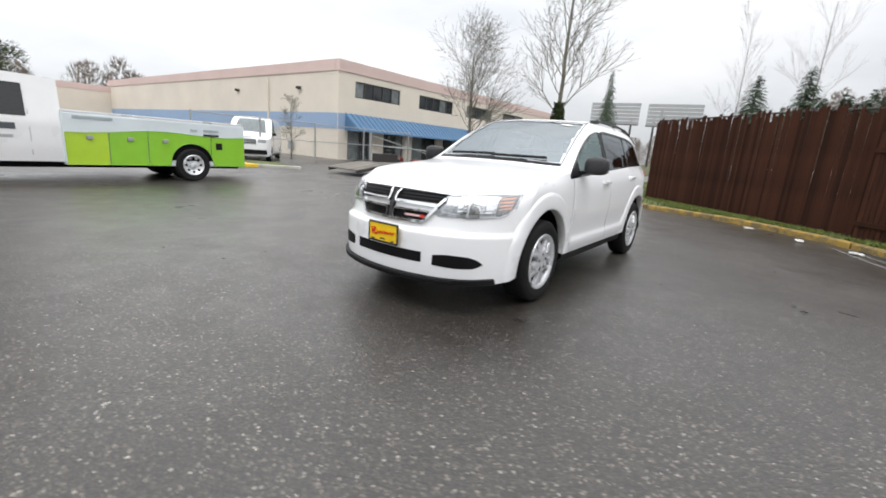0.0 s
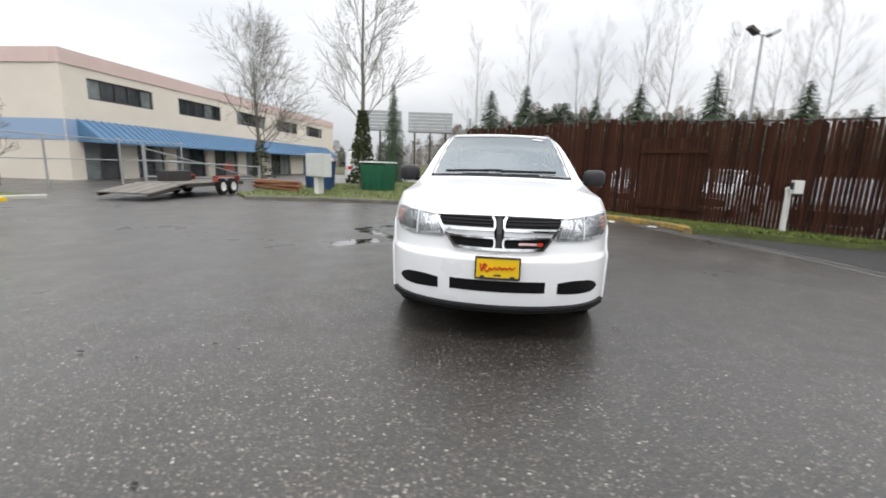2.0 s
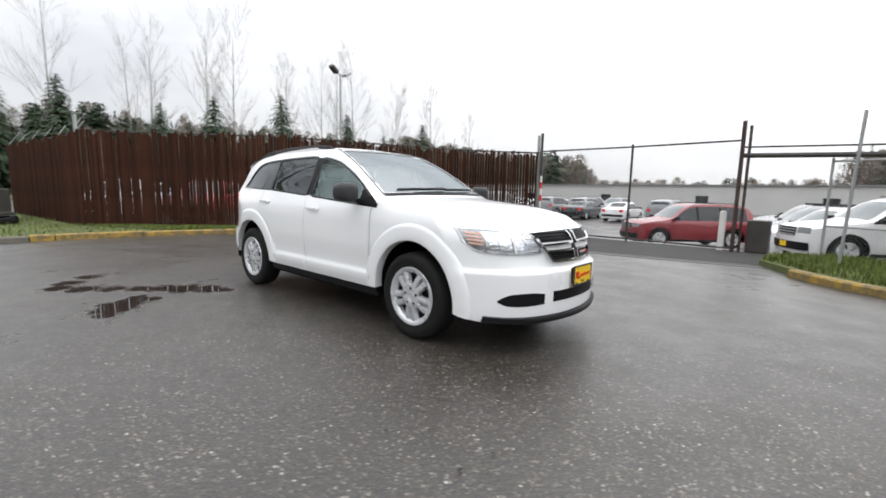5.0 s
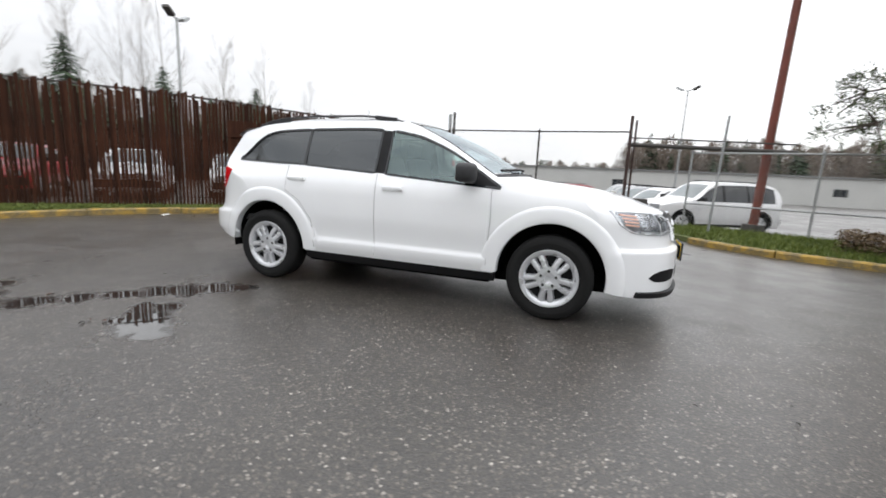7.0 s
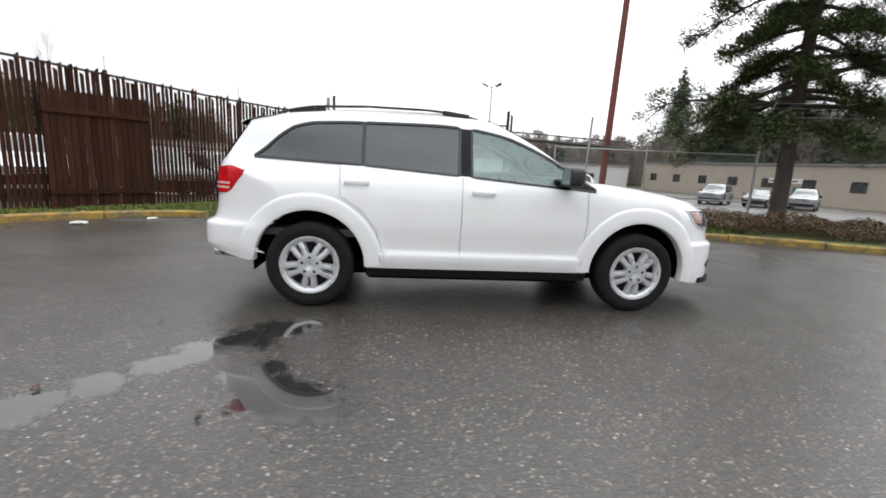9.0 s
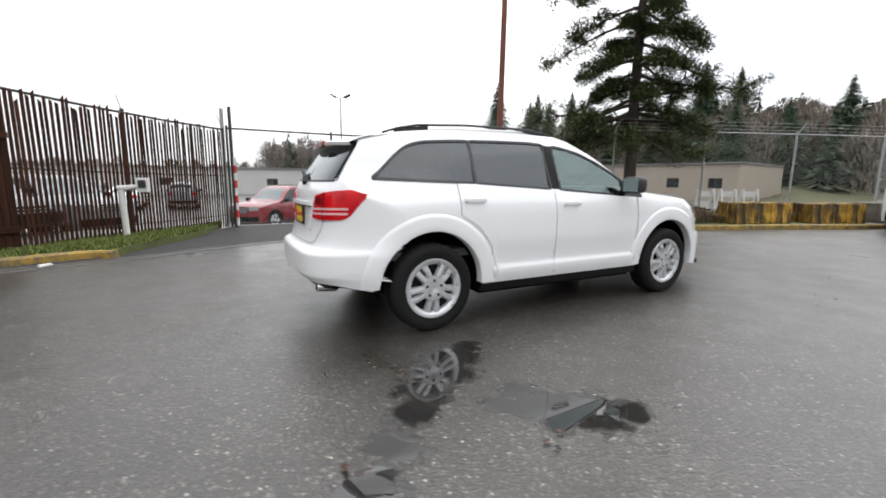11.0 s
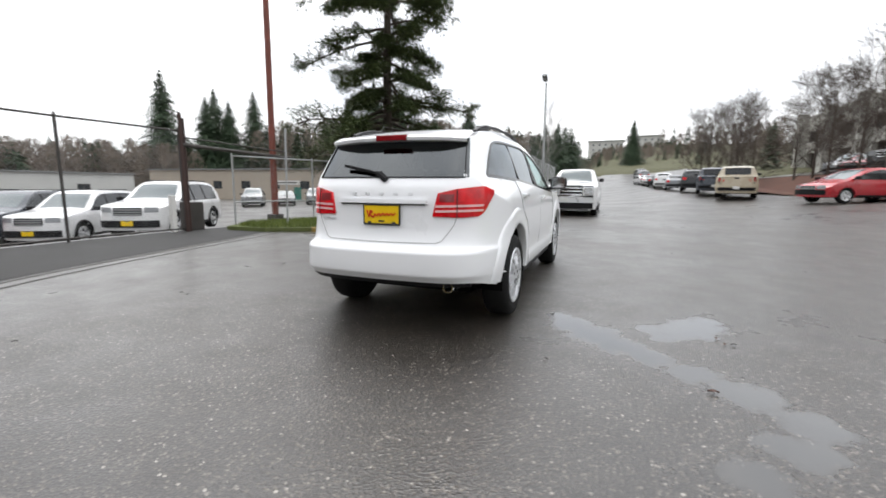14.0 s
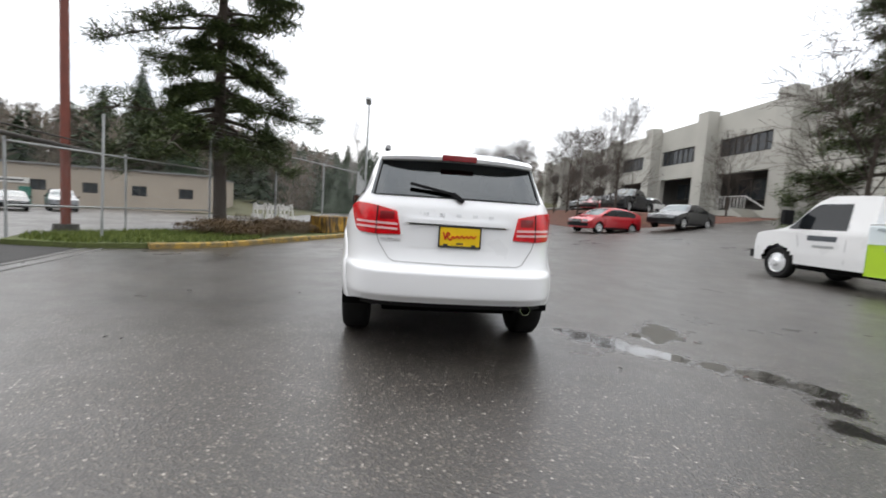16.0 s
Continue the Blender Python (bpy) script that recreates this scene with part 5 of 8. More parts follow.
    bodyp = part("service_body", bm, WHITE_PALE, t, "white upper body fading to pale blue", bevel=0.03)
    # the green field: one panel a door, cut out round the rear wheel
    cuts = [(-1.28, -0.42), (-0.42, 0.98), (0.98, 1.72), (1.72, 2.46)]
    for a, b in cuts:
        def lo(u):
            d = 0.49 ** 2 - (u - 0.03) ** 2
            return max(zb + 0.01, 0.42 + math.sqrt(d) if d > 0 else 0.0)
        part("green_panel", panel(lambda u, w: Vector((u, y0 + 0.004, w)), a + 0.006, b - 0.006, lo, lambda u: 1.12 + 0.045 * math.sin(u * 2.1) - 0.02 * u, 0.012, 28, 6), GREEN if a < 1.5 else YELLOW_GREEN, bodyp, "lime green painted panel")
    part("green_tail", panel(lambda u, w: Vector((x0 - 0.006, u, w)), zc - 1.03, zc + 1.03, lambda u: zb + 0.01, lambda u: 1.13, 0.01, 4, 3), GREEN, bodyp)
    part("wheel_cutout", panel(lambda u, w: Vector((u, y0 + 0.002, w)), -0.45, 0.51, lambda u: 0.5, lambda u: 0.42 + math.sqrt(max(0.006, 0.48 ** 2 - (u - 0.03) ** 2)), 0.02, 24, 4), WELL_SHADE_BLACK, bodyp)
    for hx in (1.32, 2.05, 0.62):
        part("paddle_latch", boxes(((hx, y0 + 0.02, 0.94), (0.11, 0.03, 0.085))), GALV, bodyp, "silver paddle latch", bevel=0.012)
    part("small_crest", boxes(((-0.62, y0 + 0.012, 0.87), (0.16, 0.012, 0.16))), BLACK_PLASTIC, bodyp, bevel=0.005)
    for k, (a, b, z) in enumerate(((1.62, 2.3, 1.34), (-0.1, 0.05, 1.23), (-0.62, -0.25, 1.24), (-0.62, -0.25, 1.13))):
        part("lettering_bar", boxes((((a + b) / 2, y0 + 0.010, z), (b - a, 0.012, 0.05))), simple("faded_lettering", (0.35, 0.40, 0.42), 0.5) if k < 3 else DARK_GREY, bodyp, "unreadable lettering bar")
    for yy in (y0 - 0.05, zc - 1.0):
        part("top_rail", boxes(((0.6, yy, zt + 0.02), (3.75, 0.08, 0.05))), SILVER, bodyp, bevel=0.01)
    part("tail_lamp", boxes(((x0 - 0.02, y0 - 0.12, 0.80), (0.03, 0.10, 0.22))), RED_LENS, bodyp)
    part("rear_step", boxes(((x0 - 0.22, zc, 0.40), (0.4, 2.0, 0.08))), PLATE_YELLOW, t, "yellow rear step", bevel=0.01)
    part("chassis", boxes(((1.7, zc, 0.42), (5.8, 1.75, 0.24))), WELL_SHADE_BLACK, t)
    for hx, ys in ((4.62, (0.86, -0.86)), (0.03, (0.99, -0.99, 0.66, -0.66))):
        for yy in ys:
            s = 1 if yy > 0 else -1
            w = part("wheel", lathe([(0.2, -0.11), (0.36, -0.115), (0.395, -0.08), (0.395, 0.08), (0.36, 0.115), (0.25, 0.105)], seg=30), RUBBER, t, smooth=True)
            w.matrix_local = Matrix.Translation((hx, zc + yy, 0.395)) @ Matrix.Diagonal((1, s, 1, 1))
            if abs(yy) > 0.8:
                part("rim", lathe([(0.25, 0.105), (0.235, 0.115), (0.22, 0.10), (0.12, 0.05 if hx < 3 else 0.12), (0.085, 0.06 if hx < 3 else 0.14), (0.07, 0.10 if hx < 3 else 0.16), (0, 0.11 if hx < 3 else 0.165)], seg=28), SILVER, w, smooth=True)
                bm = bmesh.new()
                for k in range(8):
                    a = 2 * math.pi * k / 8
                    cyl(bm, (0.17 * math.cos(a), 0.06, 0.17 * math.sin(a)), (0.17 * math.cos(a), 0.10, 0.17 * math.sin(a)), 0.028, seg=10)
                part("rim_holes", bm, WELL_SHADE_BLACK, w)
    return t


WHITE_PALE = simple("pale_blue_white_paint", (0.62, 0.68, 0.70), 0.35, vary=0.08, scale=1.2, bmp=0.0, coat=0.3)
service_truck()
van = vehicle("white_van", "van", (-7.3, -19.3, 0.0), 52, WHITE2, "white van parked by the cream building", "van")
copy_thing(van, pose(-24.5, -9.6, 0.0, 0, 0, 200))


# ---- yard materials ----
def soil_grass(name, a, b):
    m, n, l, bs = nodes_of(name)
    v = coords(n, l, 1.0)
    c = ramp(n, l, noise_tex(n, l, v, 1.1, 6, 0.65), [(0.35, a), (0.62, b)])
    c = mixc(n, l, 0.5, c, ramp(n, l, noise_tex(n, l, v, 40, 3), [(0.3, (0.02, 0.018, 0.01)), (0.7, (0.13, 0.15, 0.05))]))
    l.new(c, bs.inputs["Base Color"])
    bs.inputs["Roughness"].default_value = 0.9
    bump(n, l, bs, noise_tex(n, l, v, 30, 5), 0.8, 0.03)
    return m


def worn_yellow():
    m, n, l, bs = nodes_of("worn_yellow_kerb_paint")
    v = coords(n, l, 1.0)
    k = ramp(n, l, noise_tex(n, l, v, 6, 6, 0.7), [(0.44, (0, 0, 0)), (0.60, (1, 1, 1))])
    c = mixc(n, l, k, (0.085, 0.075, 0.05), (0.38, 0.23, 0.03))
    c = mixc(n, l, 0.3, c, ramp(n, l, noise_tex(n, l, v, 60, 3), [(0.3, (0.06, 0.05, 0.03)), (0.7, (0.6, 0.4, 0.08))]))
    l.new(c, bs.inputs["Base Color"])
    bs.inputs["Roughness"].default_value = 0.65
    bump(n, l, bs, noise_tex(n, l, v, 25, 4), 0.5, 0.02)
    return m


def leaf_mat(name, a, b, rough=0.6):
    m, n, l, bs = nodes_of(name)
    g = n.new("ShaderNodeNewGeometry")
    c = ramp(n, l, g.outputs["Random Per Island"], [(0.0, a), (1.0, b)])
    l.new(c, bs.inputs["Base Color"])
    bs.inputs["Roughness"].default_value = rough
    bs.inputs["Specular IOR Level"].default_value = 0.2
    return m


GRASS_SOIL = soil_grass("mossy_soil", (0.065, 0.075, 0.022), (0.13, 0.17, 0.040))
MULCH = simple("dark_red_bark_mulch", (0.10, 0.045, 0.03), 0.95, vary=0.4, scale=2.5, fine=30, bmp=0.9)
GRASS = leaf_mat("grass_blades", (0.055, 0.085, 0.018), (0.17, 0.20, 0.05))
NEEDLES = leaf_mat("pine_needles", (0.035, 0.056, 0.024), (0.135, 0.165, 0.068))
FIR_NEEDLES = leaf_mat("fir_needles", (0.022, 0.042, 0.024), (0.07, 0.10, 0.055))
SHRUB = leaf_mat("heather_leaves", (0.055, 0.030, 0.022), (0.15, 0.105, 0.05))
# twig brown paled and greyed, with the distance haze put into the colour
HAZY_BROWN_TWIGS = leaf_mat("haze_paled_bare_twigs", (0.13, 0.11, 0.095), (0.27, 0.225, 0.185))
BRAMBLE = leaf_mat("dark_bramble", (0.018, 0.014, 0.011), (0.050, 0.040, 0.028))
IVY = leaf_mat("ivy_leaves", (0.035, 0.05, 0.02), (0.10, 0.12, 0.05))
BARK = simple("dark_bark", (0.07, 0.055, 0.045), 0.95, vary=0.35, scale=5, fine=40, bmp=0.9, stretch=(3, 3, 0.6))
BARK_PALE = simple("mossy_grey_bark", (0.16, 0.15, 0.12), 0.95, vary=0.3, scale=5, fine=40, bmp=0.6)
BIRCH = simple("pale_alder_bark", (0.27, 0.25, 0.235), 0.9, vary=0.25, scale=3, bmp=0.2)
YELLOW = worn_yellow()
RUST = simple("rust_red_painted_steel", (0.16, 0.042, 0.027), 0.65, vary=0.3, scale=3, bmp=0.2)
STEEL_DARK = simple("dark_weathered_steel", (0.06, 0.055, 0.05), 0.6, metal=0.3, vary=0.3)
WHITE_PAINT = simple("weathered_white_paint", (0.66, 0.65, 0.62), 0.6, vary=0.08, scale=3)
DIRTY_KERB = simple("dirty_kerb", (0.13, 0.12, 0.10), 0.85, vary=0.4, scale=2.5, fine=30, bmp=0.5)
RED_TAPE = simple("red_marker", (0.55, 0.03, 0.03), 0.5, vary=0.1)
AWNING = simple("blue_metal_awning", (0.10, 0.20, 0.33), 0.45, metal=0.2, vary=0.12, scale=2)
WOOD = simple("weathered_deck_wood", (0.15, 0.14, 0.125), 0.85, vary=0.25, scale=2, fine=30, bmp=0.4, island=True, stretch=(1, 10, 1))
DUMPSTER = simple("green_dumpster_paint", (0.012, 0.10, 0.05), 0.5, vary=0.2)
BLUE_BOX = simple("dark_blue_paint", (0.02, 0.05, 0.14), 0.45, vary=0.15)
def stained_block():
    m, n, l, bs = nodes_of("streaked_yellow_block")
    v = coords(n, l, 1.0)
    st = n.new("ShaderNodeMapping")
    st.inputs["Scale"].default_value = (4.5, 4.5, 0.55)
    l.new(v, st.inputs[0])
    run = noise_tex(n, l, st.outputs[0], 1.6, 5, 0.65)
    c = ramp(n, l, run, [(0.36, (0.03, 0.025, 0.015)), (0.47, (0.13, 0.075, 0.012)), (0.56, (0.42, 0.23, 0.018)), (0.75, (0.55, 0.33, 0.03))])
    grime = noise_tex(n, l, v, 1.1, 5, 0.6)
    c = mixc(n, l, 1.0, c, ramp(n, l, grime, [(0.38, (0.35, 0.33, 0.30)), (0.58, (1, 1, 1))]), "MULTIPLY")
    l.new(c, bs.inputs["Base Color"])
    bs.inputs["Roughness"].default_value = 0.75
    bump(n, l, bs, noise_tex(n, l, v, 18, 5), 0.6, 0.02)
    return m


BLOCK_YELLOW = stained_block()
BEIGE_WALL = simple("beige_wall", (0.38, 0.33, 0.27), 0.85, vary=0.06, scale=0.5)
WHITE_WALL = simple("pale_metal_wall", (0.50, 0.50, 0.48), 0.8, vary=0.06, scale=0.4)
STRIP = simple("pale_asphalt_seam", (0.14, 0.136, 0.13), 0.6, vary=0.25, scale=3, fine=50, bmp=0.4)
ASPHALT_NEW = simple("darker_damp_asphalt", (0.036, 0.035, 0.034), 0.75, spec=0.3, vary=0.25, scale=1.2, fine=90, bmp=0.5)


# ---- shared builders ----
def from_lists(name, vs, fs, material, parent=None, label="", smooth=False):
    me = bpy.data.meshes.new(name)
    me.from_pydata([tuple(v) for v in vs], [], fs)
    if smooth:
        me.polygons.foreach_set("use_smooth", [True] * len(me.polygons))
    me.materials.append(material)
    ob = new(name, me)
    if parent is not None:
        ob.parent = parent
    return tagged(ob, label=label)


def bed(name, rim, h, material, label, category, smooth_h=0.0):
    """A raised bed with the given outline."""
    bm = bmesh.new()
    top = [bm.verts.new((x, y, ground_z(x, y) + h)) for x, y in rim]
    low = [bm.verts.new((x, y, ground_z(x, y) - 0.05)) for x, y in rim]
    bm.faces.new(top)
    n = len(rim)
    for i in range(n):
        bm.faces.new((top[i], top[(i + 1) % n], low[(i + 1) % n], low[i]))
    bmesh.ops.triangulate(bm, faces=[f for f in bm.faces if len(f.verts) > 4])
    return tagged(part(name, bm, material), label, category, kind="structure")


def spline(pts, n=6):
    out = []
    for i in range(len(pts) - 1):
        p0, p1, p2, p3 = (Vector(pts[max(0, i - 1)]), Vector(pts[i]), Vector(pts[i + 1]), Vector(pts[min(len(pts) - 1, i + 2)]))
        for k in range(n):
            t = k / n
            out.append(tuple(0.5 * ((2 * p1) + (p2 - p0) * t + (2 * p0 - 5 * p1 + 4 * p2 - p3) * t * t + (3 * p1 - p0 - 3 * p2 + p3) * t ** 3)))
    out.append(tuple(pts[-1]))
    return out


def kerb(name, pts, label, material, h=0.13, w=0.16, gap=1.5):
    """A kerb of separate stones along pts."""
    k = thing(name, pose(0, 0, 0), label, "kerb", kind="structure")
    rng_k = random.Random(len(pts))
    run, start = [], 0.0
    dist = 0.0
    stones = []
    cur = [pts[0]]
    for a, b in zip(pts, pts[1:]):
        dist += math.dist(a, b)
        cur.append(b)
        if dist > gap:
            stones.append(cur)
            cur, dist = [b], 0.0
    if len(cur) > 1:
        stones.append(cur)
    for st in stones:
        bm = bmesh.new()
        rings = []
        lift, push = rng_k.uniform(-0.012, 0.012), rng_k.uniform(-0.012, 0.012)
        for i, p in enumerate(st):
            a, b = st[max(0, i - 1)], st[min(len(st) - 1, i + 1)]
            d = Vector((b[0] - a[0], b[1] - a[1])).normalized()
            t = Vector((-d.y, d.x))
            s = 0.012 if i == 0 else -0.012 if i == len(st) - 1 else 0.0
            z = ground_z(p[0], p[1])
            ring = []
            for o, zz in ((-w / 2, -0.05), (-w / 2, h - 0.025), (-w / 2 + 0.025, h), (w / 2 - 0.025, h), (w / 2, h - 0.025), (w / 2, -0.05)):
                ring.append(bm.verts.new((p[0] + d.x * s + t.x * (o + push), p[1] + d.y * s + t.y * (o + push), z + zz + lift)))
            rings.append(ring)
        for a, b in zip(rings, rings[1:]):
            for j in range(5):
                bm.faces.new((a[j], a[j + 1], b[j + 1], b[j]))
        bm.faces.new(rings[0])
        bm.faces.new(rings[-1])
        part("kerb_stone", bm, material, k)
    return k


def blades(name, spots, height, material, label, spread=0.03, width=0.012):
    """Grass: one thin blade for each (x, y, z)."""
    r = random.Random(3)
    vs, fs = [], []
    for x, y, z in spots:
        a, h, ln = r.uniform(0, 6.28), height * r.uniform(0.5, 1.3), r.uniform(0.0, spread)
        dx, dy = math.cos(a) * width, math.sin(a) * width
        i = len(vs)
        vs += [(x - dx, y - dy, z), (x + dx, y + dy, z), (x + math.sin(a) * ln * 2, y - math.cos(a) * ln * 2, z + h)]
        fs.append((i, i + 1, i + 2))
    o = from_lists(name, vs, fs, material)
    return tagged(o, label, "grass", kind="stuff")


def inside(p, poly):
    c, n = False, len(poly)
    for i in range(n):
        (x1, y1), (x2, y2) = poly[i], poly[(i + 1) % n]
        if (y1 > p[1]) != (y2 > p[1]) and p[0] < (x2 - x1) * (p[1] - y1) / (y2 - y1) + x1:
            c = not c
    return c


def scatter(poly, n, h, seed=1, patchy=0.0):
    r = random.Random(seed)
    xs, ys = [p[0] for p in poly], [p[1] for p in poly]
    out = []
    while len(out) < n:
        x, y = r.uniform(min(xs), max(xs)), r.uniform(min(ys), max(ys))
        if inside((x, y), poly) and noise.noise((x * 1.3, y * 1.3, 0)) > patchy - 0.6 * r.random():
            out.append((x, y, ground_z(x, y) + h))
    return out


# ---- slatted fence with its planted strip and yellow kerb ----
FA, FB = Vector((-11.3, -1.15)), Vector((-2.65, 8.30))
kerb_w = spline([(-4.35, 4.15), (-4.9, 4.25), (-6.1, 3.55), (-7.4, 2.1), (-8.25, 0.3), (-8.55, -2.0), (-8.55, -4.5), (-8.3, -6.6), (-7.9, -8.2)])
k_cut = next(i for i, p in enumerate(kerb_w) if p[1] < -2.2)
kerb("kerb_west", kerb_w[:k_cut + 1], "worn yellow-painted concrete kerb below the fence", YELLOW)
kerb("kerb_south", kerb_w[k_cut:], "bare dirty concrete kerb beside the verge", DIRTY_KERB)
strip_poly = [(x - 0.06, y + 0.06) for x, y in kerb_w[:25]] + [(-11.6, -1.3), (-11.3, -0.95), (-2.85, 8.35), (-3.2, 6.6), (-4.2, 4.7)]
bed("verge_fence", strip_poly, 0.12, GRASS_SOIL, "mossy planted strip between kerb and fence", "verge")
blades("grass", scatter(strip_poly, 14000, 0.12, 2, -0.1), 0.055, GRASS, "short patchy grass along the fence foot")
verge_w = [(x - 0.06, y) for x, y in kerb_w[24:]] + [(-9.5, -9.5), (-15.5, -9.8), (-24, -8), (-24, -2.4), (-19, -2.0), (-11.35, -1.2)]
bed("verge_west", verge_w, 0.10, GRASS_SOIL, "mossy muddy verge behind the kerb", "verge")
blades("grass", scatter(verge_w, 6000, 0.10, 4, -0.1), 0.09, GRASS, "patchy grass on the verge behind the kerb")


def slat_mesh(w, h, top):
    bm = bmesh.new()
    box(bm, (0, 0, h / 2), (w, 0.009, h))
    for v in bm.verts:
        if v.co.z > h / 2:
            v.co.z += top * (1 if v.co.x > 0 else -1)
    return mesh_of("slat", bm, FENCE_BROWN)


def slat_fence(a, b, name, label, h=2.53, seed=1, drop=0.0, base=0.10, step=0.076):
    """Evenly spaced slats threaded into a wire fence, each turned a little, with daylight between them."""
    f = thing(name, pose(0, 0, 0), label, "fence")
    d = (b - a).normalized()
    ln = (b - a).length
    r = random.Random(seed)
    shapes = [slat_mesh(0.064 + 0.002 * (k % 3), h + 0.035 * k, 0.012 * (k - 1.5)) for k in range(5)]
    ang = math.degrees(math.atan2(d.y, d.x))

    def low(pos):
        return 1 - drop * smooth01(pos, 4.5, 11.5)
    for k in range(int(ln / step)):
        pos = (k + 0.5) * step
        p = a + d * pos
        ob = new("slat", r.choice(shapes))
        ob.parent = f
        ob.matrix_local = pose(p.x, p.y, ground_z(p.x, p.y) + base - 0.06 + r.uniform(-0.03, 0.03), r.uniform(-0.5, 0.5), r.uniform(-0.35, 0.35), ang + 20 + r.uniform(-3, 3))
        ob.scale = (1, 1, low(pos) * (r.uniform(0.90, 0.97) if r.random() < 0.06 else 1.0))
    off = Vector((d.y, -d.x)) * 0.03
    for z, rad in ((h + 0.02, 0.022), (h * 0.52, 0.014), (0.22, 0.012)):
        q0, q1 = a - off, b - off
        n = 8
        for i in range(n):
            u0, u1 = q0.lerp(q1, i / n), q0.lerp(q1, (i + 1) / n)
            bm = bmesh.new()
            cyl(bm, (u0.x, u0.y, base + z * low(ln * i / n)), (u1.x, u1.y, base + z * low(ln * (i + 1) / n)), rad, seg=8)
            part("fence_rail", bm, STEEL_DARK, f, "dark steel rail", smooth=True)
    for k in range(6):
        s = ln * k / 5
        p = a + d * s - off * 1.9
        top = base + h * low(s) + 0.10
        bm = bmesh.new()
        cyl(bm, (p.x, p.y, -0.1), (p.x, p.y, top + (0.42 if k == 5 else 0.0)), 0.036 if k < 5 else 0.045, seg=10)
        post = part("fence_post", bm, STEEL_DARK if k < 5 else GALV, f, smooth=True)
        bm = bmesh.new()
        cyl(bm, (p.x, p.y, top - 0.02), (p.x + d.x * 0.06 - d.y * 0.18, p.y + d.y * 0.06 + d.x * 0.18, top + 0.27), 0.012, seg=6)
        part("arm", bm, GALV, post)
    return f


slat_fence(FA, FB, "slat_fence", "dark brown slatted privacy fence with daylight between the slats", drop=0.095)
slat_fence(Vector((-19.0, -2.0)), FA, "slat_fence", "dark reddish slatted fence running back from the corner", h=2.45, seed=7)
# a patch of newer boards set into the fence
gd = (FB - FA).normalized()
gp = FA + gd * 7.5 - Vector((gd.y, -gd.x)) * -0.07
gate = thing("fence_gate", pose(gp.x, gp.y, 0.12, 0, 0, math.degrees(math.atan2(gd.y, gd.x))), "closed dark brown boarded gate in the fence", "gate")
for gi in range(17):
    bm = boxes((((gi - 8) * 0.094, 0, 1.02), (0.086, 0.022, 2.04)))
    part("board", bm, FENCE_BROWN, gate, bevel=0.004, segs=1)
for gz in (0.3, 1.7):
    part("gate_rail", boxes(((0, -0.03, gz), (1.6, 0.04, 0.09))), FENCE_BROWN, gate)


def wires(name, a, b, z0, z1, parent, pitch=0.075, rad=0.0011):
    """Woven diamond wire between two posts."""
    vs, fs = [], []
    d = (Vector(b) - Vector(a))
    ln = d.length
    d.normalize()
    h = z1 - z0
    s = -h
    for sg in (1, -1):
        s = -h
        while s < ln:
            u0, u1 = max(0.0, s), min(ln, s + h)
            if u1 - u0 > 0.01:
                w0, w1 = z0 + (u0 - s), z0 + (u1 - s)
                if sg < 0:
                    w0, w1 = z0 + h - (u0 - s), z0 + h - (u1 - s)
                p, q = Vector((a[0] + d.x * u0, a[1] + d.y * u0, w0)), Vector((a[0] + d.x * u1, a[1] + d.y * u1, w1))
                t = (q - p).normalized()
                n1 = Vector((-d.y, d.x, 0)) * rad
                n2 = t.cross(n1).normalized() * rad
                i = len(vs)
                for e in (p, q):
                    vs += [e + n1, e - n1 * 0.5 + n2 * 0.87, e - n1 * 0.5 - n2 * 0.87]
                fs += [(i, i + 1, i + 4, i + 3), (i + 1, i + 2, i + 5, i + 4), (i + 2, i, i + 3, i + 5)]
            s += pitch
    o = from_lists(name, vs, fs, GALV, parent)
    return tagged(o, "woven wire mesh", kind="stuff")


def link_fence(pts, h, label, name="chain_link_fence", rails=(1.0,), post_r=0.03, mesh=True, base_rail=False, mat=None, pitch=0.075):
    mat = mat or GALV
    f = thing(name, pose(0, 0, 0), label, "fence")
    for i, (x, y) in enumerate(pts):
        z = ground_z(x, y)
        bm = bmesh.new()
        cyl(bm, (x, y, z - 0.1), (x, y, z + h + 0.03), post_r, seg=10)
        post = part("fence_post", bm, mat, f, smooth=True)
        bm = bmesh.new()
        cyl(bm, (x, y, z + h + 0.03), (x, y, z + h + 0.08), post_r * 1.15, post_r * 0.4, seg=10)
        part("post_cap", bm, mat, post, smooth=True)
    for (x0, y0), (x1, y1) in zip(pts, pts[1:]):
        za, zb = ground_z(x0, y0), ground_z(x1, y1)
        for rr in rails:
            bm = bmesh.new()
            cyl(bm, (x0, y0, za + h * rr), (x1, y1, zb + h * rr), 0.021, seg=8)
            part("fence_rail", bm, mat, f, smooth=True)
        if mesh:
            wires("wire_mesh", (x0, y0), (x1, y1), min(za, zb) + 0.06, min(za, zb) + h, f, pitch)
    return f


